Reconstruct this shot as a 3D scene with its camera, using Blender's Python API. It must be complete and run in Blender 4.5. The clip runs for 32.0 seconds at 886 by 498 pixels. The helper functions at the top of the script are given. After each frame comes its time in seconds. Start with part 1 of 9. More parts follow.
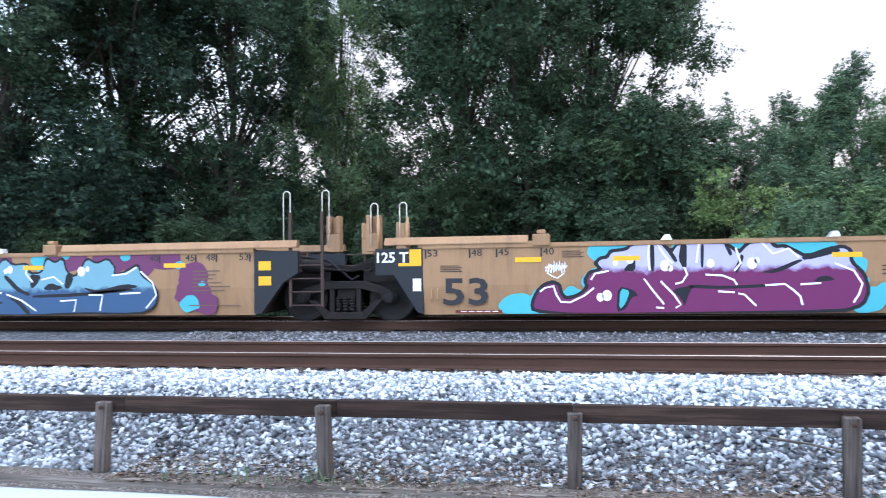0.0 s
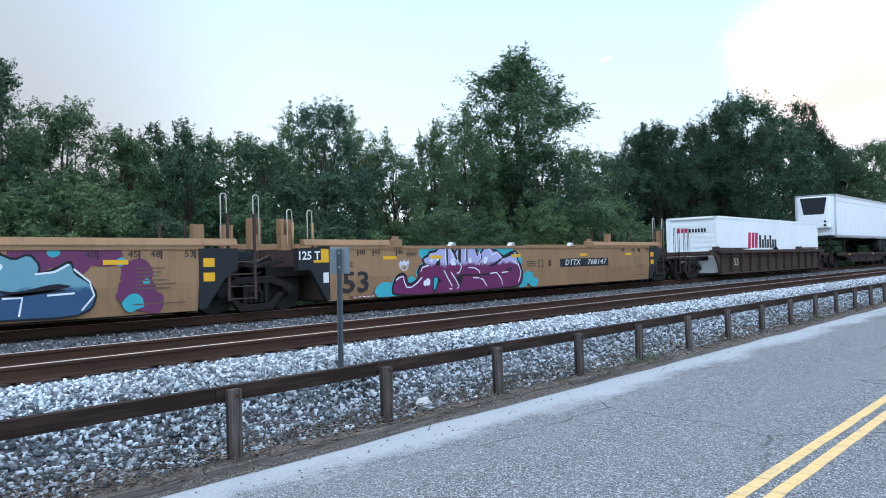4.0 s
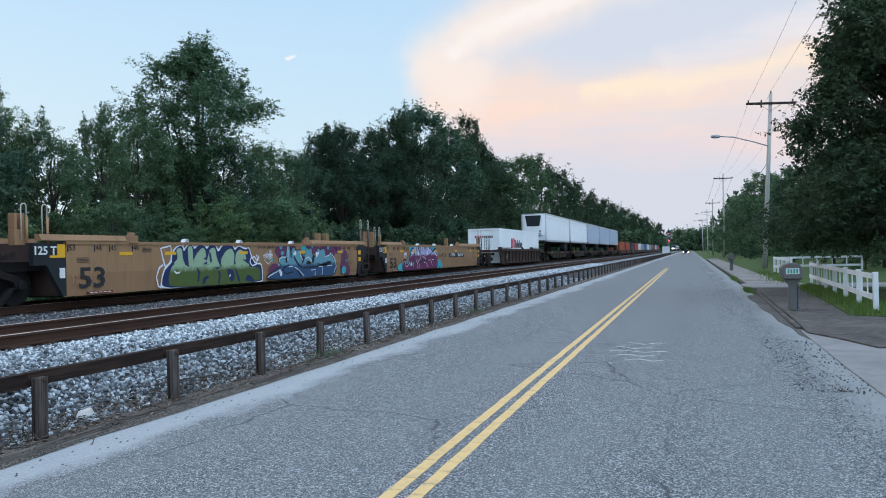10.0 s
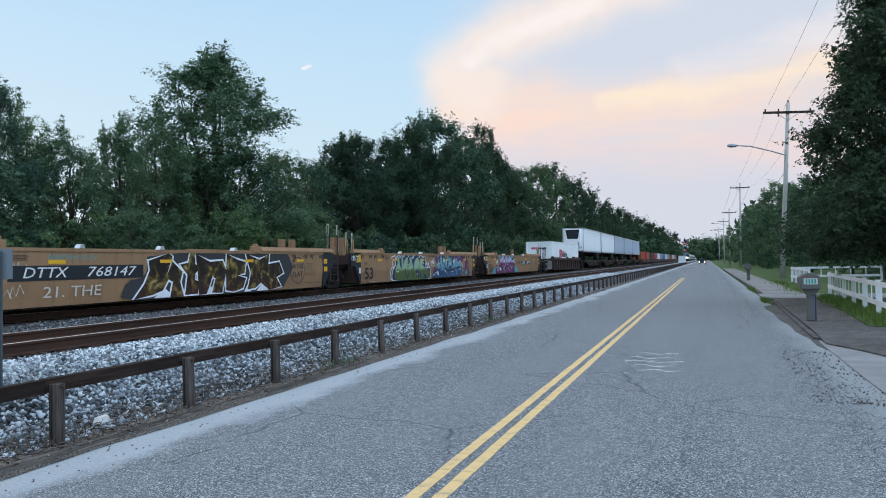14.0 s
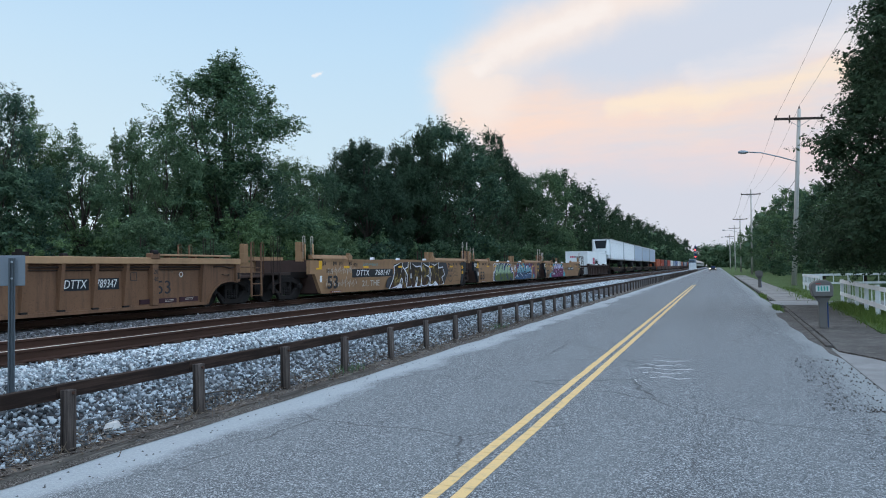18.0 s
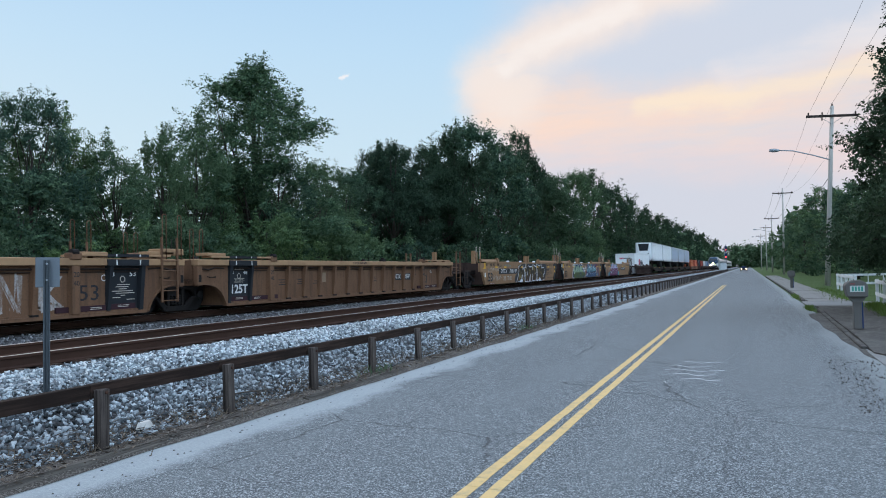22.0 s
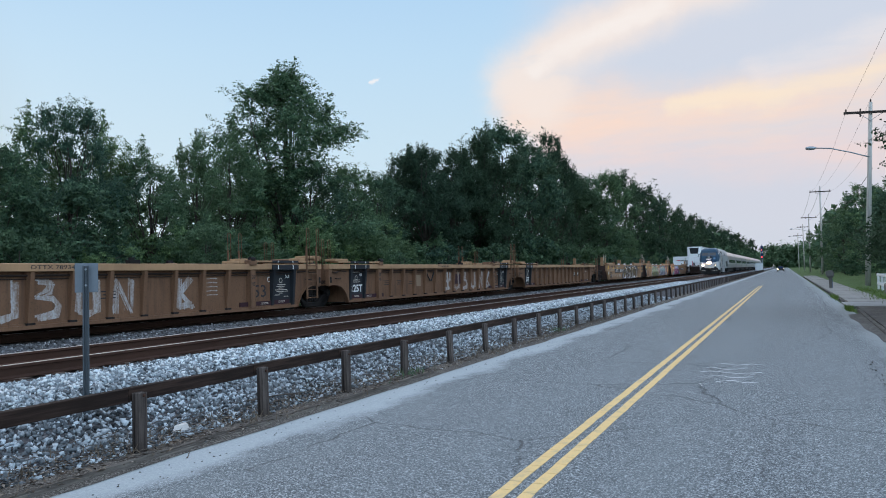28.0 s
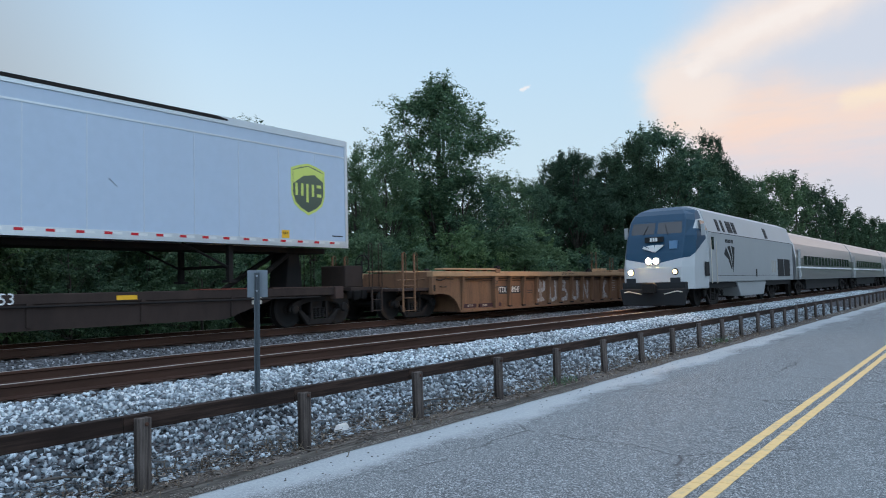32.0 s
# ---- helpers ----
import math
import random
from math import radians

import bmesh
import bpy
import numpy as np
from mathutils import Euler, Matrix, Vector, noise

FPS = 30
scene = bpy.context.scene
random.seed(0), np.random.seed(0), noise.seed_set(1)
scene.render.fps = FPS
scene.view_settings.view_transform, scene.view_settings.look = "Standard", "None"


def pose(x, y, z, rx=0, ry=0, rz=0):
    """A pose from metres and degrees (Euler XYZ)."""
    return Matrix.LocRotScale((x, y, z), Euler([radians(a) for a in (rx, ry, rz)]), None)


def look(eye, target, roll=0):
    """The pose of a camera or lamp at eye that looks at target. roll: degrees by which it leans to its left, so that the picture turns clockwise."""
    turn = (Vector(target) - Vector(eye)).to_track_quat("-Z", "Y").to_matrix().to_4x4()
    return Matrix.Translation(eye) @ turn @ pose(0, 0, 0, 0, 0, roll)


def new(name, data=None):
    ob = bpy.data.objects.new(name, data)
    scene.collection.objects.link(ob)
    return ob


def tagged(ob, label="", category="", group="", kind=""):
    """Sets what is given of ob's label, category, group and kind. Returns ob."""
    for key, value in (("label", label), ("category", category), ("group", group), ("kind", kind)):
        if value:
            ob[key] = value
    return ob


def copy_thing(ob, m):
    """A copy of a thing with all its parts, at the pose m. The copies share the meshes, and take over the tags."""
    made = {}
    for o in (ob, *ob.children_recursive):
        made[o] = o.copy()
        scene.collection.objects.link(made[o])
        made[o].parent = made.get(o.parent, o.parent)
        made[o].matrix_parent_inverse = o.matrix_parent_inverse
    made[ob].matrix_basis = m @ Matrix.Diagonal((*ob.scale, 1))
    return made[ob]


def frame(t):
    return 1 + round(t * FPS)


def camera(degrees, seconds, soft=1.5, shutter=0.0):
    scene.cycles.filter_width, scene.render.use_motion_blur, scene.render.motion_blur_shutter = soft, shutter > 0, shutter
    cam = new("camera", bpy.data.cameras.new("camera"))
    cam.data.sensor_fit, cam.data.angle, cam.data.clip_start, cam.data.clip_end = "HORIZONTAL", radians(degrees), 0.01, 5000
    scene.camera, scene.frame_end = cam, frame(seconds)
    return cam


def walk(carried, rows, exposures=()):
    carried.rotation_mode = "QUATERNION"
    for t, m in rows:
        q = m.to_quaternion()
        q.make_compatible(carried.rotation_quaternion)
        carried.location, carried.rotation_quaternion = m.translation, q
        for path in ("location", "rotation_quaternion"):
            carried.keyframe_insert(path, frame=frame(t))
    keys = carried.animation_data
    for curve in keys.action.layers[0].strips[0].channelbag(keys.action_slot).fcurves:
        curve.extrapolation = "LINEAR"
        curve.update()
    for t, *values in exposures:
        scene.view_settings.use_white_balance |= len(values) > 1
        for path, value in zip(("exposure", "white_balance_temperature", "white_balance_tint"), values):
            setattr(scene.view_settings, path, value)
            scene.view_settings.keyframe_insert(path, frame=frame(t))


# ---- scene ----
CAM = 1.683  # eye height over the road


def aim(x, y, z, yaw, pitch, roll):
    """Camera pose: yaw to the left of +y, pitch up, roll, in degrees."""
    a, p = radians(yaw), radians(pitch)
    eye = Vector((x, y, CAM + z))
    return look(eye, eye + Vector((-math.sin(a) * math.cos(p), math.cos(a) * math.cos(p), math.sin(p))), roll)


cam = camera(60.8, 32.0, soft=1.0, shutter=0.12)
PATH = [
    (0, aim(0.035, -0.135, 0.032, 100.66, 1.6, -0.81)),
    (0.5, aim(0.02, -0.075, 0.03, 84.22, 1.1, -0.96)),
    (1, aim(0.03, -0.025, 0.021, 70.67, 0.7, -1.01)),
    (1.5, aim(0.034, -0.02, 0.024, 61.01, 0.51, -1.27)),
    (2, aim(0.025, -0.003, 0.008, 54.63, 0.63, -1.47)),
    (2.5, aim(0.023, -0.008, 0.008, 49.77, 0.94, -1.47)),
    (4.5, aim(0, 0, 0, 39.66, 0.97, -1.42)),
    (5, aim(0, 0, 0, 36.54, 0.74, -1.18)),
    (5.5, aim(0, 0, 0, 31.53, 0.54, -1.18)),
    (6, aim(0, 0, 0, 26.33, 0.29, -1.29)),
    (6.5, aim(0, 0, 0, 22.46, 0.04, -1.33)),
    (7, aim(0, 0, 0, 20.18, -0.07, -1.32)),
    (7.5, aim(0, 0, 0, 19.12, -0.01, -1.33)),
    (8, aim(0, 0, 0, 18.51, 0.06, -1.31)),
    (8.5, aim(0, 0, 0, 18.17, 0.15, -1.36)),
    (9, aim(0, 0, 0, 18.06, 0.26, -1.37)),
    (9.5, aim(0, 0, 0, 18.04, 0.33, -1.27)),
    (10, aim(0, 0, 0, 18.11, 0.4, -1.27)),
    (10.5, aim(0, 0, 0, 18.18, 0.5, -1.2)),
    (11, aim(0, 0, 0, 18.28, 0.56, -1.17)),
    (11.5, aim(0, 0, 0, 18.36, 0.62, -1.13)),
    (12, aim(0, 0, 0, 18.48, 0.65, -1.17)),
    (12.5, aim(0, 0, 0, 18.65, 0.7, -1.11)),
    (13, aim(0, 0, 0, 18.86, 0.81, -1.07)),
    (13.5, aim(0, 0, 0, 19.05, 0.92, -1.08)),
    (14, aim(0, 0, 0, 19.21, 1.09, -1.07)),
    (14.5, aim(0, 0, 0, 19.32, 1.28, -1.14)),
    (16.5, aim(0, 0, 0, 19.78, 1.64, -1.16)),
    (17, aim(0, 0, 0, 19.75, 1.61, -1.09)),
    (17.5, aim(0, 0, 0, 19.78, 1.6, -1.07)),
    (18, aim(0, 0, 0, 19.93, 1.62, -1.04)),
    (18.5, aim(0, 0, 0, 20.22, 1.63, -1.03)),
    (19, aim(0, 0, 0, 20.6, 1.64, -0.99)),
    (19.5, aim(0, 0, 0, 20.9, 1.66, -1.07)),
    (20, aim(0, 0, 0, 21.1, 1.69, -1.08)),
    (20.5, aim(0, 0, 0, 21.31, 1.69, -1.11)),
    (21, aim(0, 0, 0, 21.52, 1.7, -1.13)),
    (21.5, aim(0, 0, 0, 21.75, 1.71, -1.16)),
    (22, aim(0, 0, 0, 21.97, 1.72, -1.17)),
    (22.5, aim(0, 0, 0, 22.2, 1.74, -1.17)),
    (23, aim(0, 0, 0, 22.44, 1.79, -1.18)),
    (23.5, aim(0, 0, 0, 22.71, 1.86, -1.23)),
    (24, aim(0, 0, 0, 23.01, 1.9, -1.25)),
    (24.5, aim(0, 0, 0, 23.27, 1.94, -1.32)),
    (25, aim(0, 0, 0, 23.5, 1.99, -1.44)),
    (25.5, aim(0, 0, 0, 23.65, 2.01, -1.5)),
    (27.5, aim(0, 0, 0, 24.26, 1.98, -1.59)),
    (28, aim(0, 0, 0, 24.32, 1.98, -1.6)),
    (28.5, aim(0, 0, 0, 24.36, 1.95, -1.6)),
    (29, aim(0, 0, 0, 24.38, 1.89, -1.54)),
    (29.5, aim(0, 0, 0, 24.51, 1.91, -1.66)),
    (30, aim(0, 0, 0, 24.8, 1.93, -1.67)),
    (30.5, aim(0, 0, 0, 25.43, 2.01, -1.72)),
    (31, aim(0, 0, 0, 26.97, 2.15, -1.66)),
    (31.5, aim(0, 0, 0, 30.29, 2.42, -1.55)),
    (32, aim(0, 0, 0, 35.78, 2.82, -1.35)),
]
# the phone's camera starts out brighter and settles
TINT = 10.0                           # the clip's white balance settles over its first seconds
STOPS = ((0, 1.42), (0.5, 1.34), (1, 1.26), (2, 0.98), (2.5, 0.86), (4.5, 0.42), (5, 0.32), (6, 0.18), (9, 0.06), (19, 0.0), (32, -0.03))
walk(cam, PATH, [(t, e, 6320.0 + 260.0 * max(0.0, 1.0 - t / 6.0), 9.5 + TINT * max(0.0, 1.0 - t / 6.0)) for t, e in STOPS])

# ---- plan (metres) ----
NEAR, FAR = -9.73, -15.6          # track centres
RAILTOP = 0.70
FENCE_X, FENCE_Y, POST = -5.83, 1.70, 1.908

# ---- sky and light ----
world = bpy.data.worlds.new("evening_sky")
scene.world = world
world.use_nodes = True
wn, wl = world.node_tree.nodes, world.node_tree.links
wn.clear()


def wmath(op, a, b=None, c=None, clamp=False):
    n = wn.new("ShaderNodeMath")
    n.operation, n.use_clamp = op, clamp
    for i, v in enumerate((a, b, c)):
        if v is None:
            continue
        if hasattr(v, "is_linked"):
            wl.new(v, n.inputs[i])
        else:
            n.inputs[i].default_value = v
    return n.outputs[0]


def wramp(fac, stops):
    n = wn.new("ShaderNodeValToRGB")
    wl.new(fac, n.inputs[0])
    el = n.color_ramp.elements
    while len(el) < len(stops):
        el.new(0.5)
    for e, (p, c) in zip(el, stops):
        e.position, e.color = p, (*c, 1)
    return n.outputs[0]


def wmix(fac, a, b, blend="MIX"):
    n = wn.new("ShaderNodeMix")
    n.data_type, n.blend_type = "RGBA", blend
    for s, v in ((n.inputs[0], fac), (n.inputs[6], a), (n.inputs[7], b)):
        if hasattr(v, "is_linked"):
            wl.new(v, s)
        elif isinstance(v, tuple):
            s.default_value = (*v, 1)
        else:
            s.default_value = v
    return n.outputs[2]


SUN_AZ, SUN_EL = 62.0, 4.0        # degrees to the left of the road's direction, over the horizon
sky = wn.new("ShaderNodeTexSky")
sky.sky_type, sky.sun_disc = "NISHITA", False
sky.sun_elevation, sky.sun_rotation = radians(SUN_EL), radians(-SUN_AZ)
sky.air_density, sky.dust_density, sky.ozone_density = 1.0, 0.8, 2.0
tc = wn.new("ShaderNodeTexCoord")
sep = wn.new("ShaderNodeSeparateXYZ")
wl.new(tc.outputs["Generated"], sep.inputs[0])
X, Y, Z = sep.outputs
up = wmath("MAXIMUM", Z, 0.0)
clear = wramp(up, [(0.0, (0.62, 0.68, 0.76)), (0.06, (0.66, 0.78, 0.88)), (0.16, (0.62, 0.80, 0.93)),
                   (0.28, (0.54, 0.76, 0.96)), (0.36, (0.48, 0.71, 0.95)), (0.55, (0.58, 0.74, 0.95)), (1.0, (0.70, 0.80, 0.95))])
air = wmix(0.92, wmix(1.0, sky.outputs[0], (0.12, 0.12, 0.12), "MULTIPLY"), clear)
# the sunlit side of the sky, low over the woods
west = wmath("MULTIPLY", wmath("MULTIPLY_ADD", X, -0.80, wmath("MULTIPLY", Y, 0.10), clamp=True), wmath("SUBTRACT", 1.0, wmath("MULTIPLY", up, 2.2), clamp=True), clamp=True)
air = wmix(wmath("MULTIPLY", west, 0.9, clamp=True), air, (0.70, 0.84, 0.90))
# the western sky dims smoothly into dull pink dusk
dusk = wn.new("ShaderNodeMapRange")
dusk.interpolation_type = "SMOOTHSTEP"
wl.new(X, dusk.inputs[0])
dusk.inputs[1].default_value, dusk.inputs[2].default_value = -0.76, -0.95
dusk.inputs[3].default_value, dusk.inputs[4].default_value = 0.0, 1.0
air = wmix(wmath("MULTIPLY", dusk.outputs[0], 0.9), air, wramp(up, [(0.0, (0.41, 0.36, 0.33)), (0.2, (0.385, 0.40, 0.42)), (0.5, (0.35, 0.42, 0.50))]))
# high clouds: tangents across and up, as seen along the road
CP = (wmath("DIVIDE", X, wmath("MAXIMUM", Y, 0.05)), wmath("DIVIDE", Z, wmath("MAXIMUM", Y, 0.05)))
ahead = wmath("MULTIPLY", wmath("ADD", Y, -0.2), 4.0, clamp=True)


tan2 = wn.new("ShaderNodeCombineXYZ")
wl.new(CP[0], tan2.inputs[0])
wl.new(CP[1], tan2.inputs[1])


def wvec(op, a, b=None, k=None, out=0):
    n = wn.new("ShaderNodeVectorMath")
    n.operation = op
    for i, v in enumerate((a, b)):
        if v is None:
            continue
        if hasattr(v, "is_linked"):
            wl.new(v, n.inputs[i])
        else:
            n.inputs[i].default_value = v
    if k is not None:
        wl.new(k, n.inputs["Scale"])
    return n.outputs[out]


def drift(scale, detail, rough, stretch=(1, 1, 1), turn=0.0, out=0):
    """Cloud grain over the sky ahead, drawn out along one direction."""
    m = wn.new("ShaderNodeMapping")
    m.inputs["Rotation"].default_value = (0, 0, radians(turn))
    m.inputs["Scale"].default_value = stretch
    wl.new(tan2.outputs[0], m.inputs[0])
    n = wn.new("ShaderNodeTexNoise")
    wl.new(m.outputs[0], n.inputs["Vector"])
    n.inputs["Scale"].default_value, n.inputs["Detail"].default_value, n.inputs["Roughness"].default_value = scale, detail, rough
    return n.outputs[out]


warp = wvec("MULTIPLY", wvec("SUBTRACT", drift(5.0, 7, 0.62, out=1), (0.5, 0.5, 0.5)), (0.12, 0.085, 0.0))
SKYP = wvec("ADD", tan2.outputs[0], warp)
flow = drift(8.0, 7, 0.64, (0.32, 1.7, 1), 10)       # long level streaks
brush = drift(10.0, 6, 0.62, (0.4, 1.7, 1), -32)    # streaks that rise along the great curl


def band(pts, reach=1.0):
    """A soft cloud band along a line of directions (tangent across, tangent up, half-width)."""
    best = None
    for (u0, v0, w0), (u1, v1, w1) in zip(pts, pts[1:]):
        du, dv = u1 - u0, v1 - v0
        pa = wvec("SUBTRACT", SKYP, (u0, v0, 0.0))
        h = wmath("MULTIPLY", wvec("DOT_PRODUCT", pa, (du, dv, 0.0), out=1), 1.0 / (du * du + dv * dv), clamp=True)
        along = wvec("SCALE", (du, dv, 0.0), k=h)
        d = wmath("DIVIDE", wvec("LENGTH", wvec("SUBTRACT", pa, along), out=1), wmath("MULTIPLY_ADD", h, w1 - w0, w0))
        best = d if best is None else wmath("MINIMUM", best, d)
    m = wn.new("ShaderNodeMapRange")
    m.interpolation_type = "SMOOTHERSTEP"
    wl.new(best, m.inputs[0])
    m.inputs[1].default_value, m.inputs[2].default_value = 0.0, 2.2 * reach
    m.inputs[3].default_value, m.inputs[4].default_value = 1.0, 0.0
    return wmath("MULTIPLY", m.outputs[0], ahead)


def cloud(base, mask, grain, low, colour, most):
    g = wmath("MULTIPLY_ADD", grain, 2.2, low, clamp=True)
    return wmix(wmath("MULTIPLY", wmath("MULTIPLY", mask, g), most, clamp=True), base, colour)


# thin grey-lilac veil that fills the curl and sinks to the horizon
air = cloud(air, band([(-0.20, 0.30, 0.09), (0.05, 0.27, 0.12), (0.50, 0.30, 0.16)]), flow, 0.1, (0.68, 0.695, 0.77), 0.85)
air = cloud(air, band([(-0.26, 0.10, 0.06), (0.10, 0.08, 0.07), (0.5, 0.08, 0.08)]), flow, 0.1, (0.68, 0.675, 0.745), 0.85)
# pink lower streaks
air = cloud(air, band([(-0.28, 0.175, 0.028), (-0.12, 0.150, 0.030), (0.05, 0.142, 0.026), (0.35, 0.15, 0.03)]), flow, -0.55, (0.95, 0.70, 0.63), 0.9)
# the orange band
air = cloud(air, band([(-0.33, 0.226, 0.026), (-0.22, 0.206, 0.034), (-0.10, 0.192, 0.032), (0.02, 0.196, 0.030), (0.18, 0.222, 0.030), (0.45, 0.27, 0.04)]), flow, -0.42, (1.0, 0.74, 0.60), 1.0)
air = cloud(air, band([(-0.12, 0.203, 0.010), (0.0, 0.205, 0.012), (0.15, 0.226, 0.012)]), flow, -0.2, (1.0, 0.83, 0.64), 0.8)
# the pale curl that sweeps up out of it
air = cloud(air, band([(-0.30, 0.236, 0.036), (-0.335, 0.262, 0.034), (-0.29, 0.292, 0.034), (-0.20, 0.326, 0.032), (-0.10, 0.358, 0.030), (0.06, 0.41, 0.04)]), brush, 0.05, (0.95, 0.82, 0.74), 0.92)
air = cloud(air, band([(-0.31, 0.276, 0.010), (-0.24, 0.310, 0.010), (-0.14, 0.342, 0.012)]), brush, -0.3, (0.98, 0.91, 0.86), 0.7)
air = cloud(air, band([(-0.02, 0.235, 0.016), (0.14, 0.27, 0.02), (0.34, 0.33, 0.03)]), brush, -0.3, (0.98, 0.86, 0.80), 0.6)
# a small bright wisp
wisp = band([(-0.556, 0.2925, 0.0022), (-0.546, 0.290, 0.0022)])
air = wmix(wmath("MULTIPLY", wisp, 0.75), air, (1.0, 0.93, 0.90))
bg = wn.new("ShaderNodeBackground")
wl.new(air, bg.inputs[0])
# sky above the view, strengthened to add light on the ground
high = wmath("MULTIPLY_ADD", wmath("SMOOTH_MIN", wmath("MULTIPLY", wmath("SUBTRACT", up, 0.36, clamp=True), 2.2), 1.0, 0.3), 0.50, 1.0)
# eastern sky behind the camera, strengthened to fill the sides that face it
east = wmath("MULTIPLY_ADD", X, 0.75, wmath("MULTIPLY", Y, -0.55), clamp=True)
wl.new(wmath("ADD", high, wmath("MULTIPLY", east, 1.55)), bg.inputs[1])
wo = wn.new("ShaderNodeOutputWorld")
wl.new(bg.outputs[0], wo.inputs[0])

sun = new("sun", bpy.data.lights.new("sun", "SUN"))
sun.data.energy, sun.data.angle, sun.data.color = 0.9, radians(40), (1.0, 0.86, 0.76)
a, e = radians(SUN_AZ), radians(30)
sun.matrix_world = look((-60 * math.sin(a), 60 * math.cos(a), 60 * math.tan(e)), (0, 0, 0))
scene.view_settings.exposure = 0.0

# ---- materials ----


class Mat:
    """A node material with short calls for its nodes."""

    def __init__(self, name):
        self.m = bpy.data.materials.new(name)
        self.m.use_nodes = True
        self.n, self.l = self.m.node_tree.nodes, self.m.node_tree.links
        self.b = self.n["Principled BSDF"]
        self.tc = None

    def coord(self, kind="Object"):
        if self.tc is None:
            self.tc = self.n.new("ShaderNodeTexCoord")
        return self.tc.outputs[kind]

    def put(self, sock, v):
        if hasattr(v, "is_linked"):
            self.l.new(v, sock)
        elif isinstance(v, tuple) and len(v) == 3 and sock.type == "RGBA":
            sock.default_value = (*v, 1)
        else:
            sock.default_value = v

    def noise(self, scale, detail=4, rough=0.55, stretch=None, dist=0.0, kind="Object"):
        n = self.n.new("ShaderNodeTexNoise")
        v = self.coord(kind)
        if stretch:
            mp = self.n.new("ShaderNodeMapping")
            mp.inputs["Scale"].default_value = stretch
            self.l.new(v, mp.inputs[0])
            v = mp.outputs[0]
        self.l.new(v, n.inputs["Vector"])
        for k, x in (("Scale", scale), ("Detail", detail), ("Roughness", rough), ("Distortion", dist)):
            n.inputs[k].default_value = x
        return n.outputs[0]

    def voronoi(self, scale, feature="F1", out="Distance", stretch=None, kind="Object"):
        n = self.n.new("ShaderNodeTexVoronoi")
        n.feature = feature
        v = self.coord(kind)
        if stretch:
            mp = self.n.new("ShaderNodeMapping")
            mp.inputs["Scale"].default_value = stretch
            self.l.new(v, mp.inputs[0])
            v = mp.outputs[0]
        self.l.new(v, n.inputs["Vector"])
        n.inputs["Scale"].default_value = scale
        return n.outputs[out]

    def ramp(self, fac, stops):
        n = self.n.new("ShaderNodeValToRGB")
        self.l.new(fac, n.inputs[0])
        el = n.color_ramp.elements
        while len(el) < len(stops):
            el.new(0.5)
        for e, (p, c) in zip(el, stops):
            e.position, e.color = p, ((*c, 1) if isinstance(c, tuple) else (c, c, c, 1))
        return n.outputs[0]

    def mix(self, fac, a, b, blend="MIX"):
        n = self.n.new("ShaderNodeMix")
        n.data_type, n.blend_type = "RGBA", blend
        for s, v in ((n.inputs[0], fac), (n.inputs[6], a), (n.inputs[7], b)):
            self.put(s, v)
        return n.outputs[2]

    def math(self, op, a, b=None, clamp=False):
        n = self.n.new("ShaderNodeMath")
        n.operation, n.use_clamp = op, clamp
        for i, v in enumerate((a, b)):
            if v is not None:
                self.put(n.inputs[i], v)
        return n.outputs[0]

    def xyz(self, kind="Object"):
        n = self.n.new("ShaderNodeSeparateXYZ")
        self.l.new(self.coord(kind), n.inputs[0])
        return n.outputs

    def info(self, out="Random"):
        return self.n.new("ShaderNodeObjectInfo").outputs[out]

    def island(self):
        return self.n.new("ShaderNodeNewGeometry").outputs["Random Per Island"]

    def bump(self, h, strength=0.3, dist=0.02):
        n = self.n.new("ShaderNodeBump")
        n.inputs["Strength"].default_value, n.inputs["Distance"].default_value = strength, dist
        self.l.new(h, n.inputs["Height"])
        self.l.new(n.outputs[0], self.b.inputs["Normal"])
        return self

    def done(self, color, rough=0.6, metal=0.0, **kw):
        self.put(self.b.inputs["Base Color"], color)
        self.put(self.b.inputs["Roughness"], rough)
        self.put(self.b.inputs["Metallic"], metal)
        if "Specular_IOR_Level" not in kw and not (isinstance(rough, float) and rough < 0.5):
            kw["Specular_IOR_Level"] = 0.18
        for k, v in kw.items():
            self.put(self.b.inputs[k.replace("_", " ")], v)
        return self.m


def plain(name, color, rough=0.6, metal=0.0, var=0.25, scale=3.0, bump=0.0, dirt=None, dirt_amt=0.5, **kw):
    """Paint or material with stains at two scales, and dirt where given."""
    m = Mat(name)
    big, fine = m.noise(scale * 0.35, 5, 0.6), m.noise(scale * 9, 3, 0.6)
    lo, hi = tuple(c * (1 - var) for c in color), tuple(min(1, c * (1 + var)) for c in color)
    c = m.mix(big, lo, hi)
    c = m.mix(m.math("MULTIPLY", fine, 0.35), c, tuple(x * 0.7 for x in color))
    if dirt:
        d = m.ramp(m.noise(scale * 0.8, 8, 0.7, (1, 1, 0.4)), [(0.5 - 0.25 * dirt_amt, 0.0), (0.75, dirt_amt)])
        c = m.mix(d, c, dirt)
    if bump:
        m.bump(fine, bump, 0.01)
    r = m.math("ADD", m.math("MULTIPLY", big, 0.2), rough - 0.1)
    return m.done(c, r, metal, **kw)


def glow(name, color, strength):
    m = Mat(name)
    return m.done(color, 0.4, 0.0, Emission_Color=color, Emission_Strength=strength)


# ---- mesh building ----


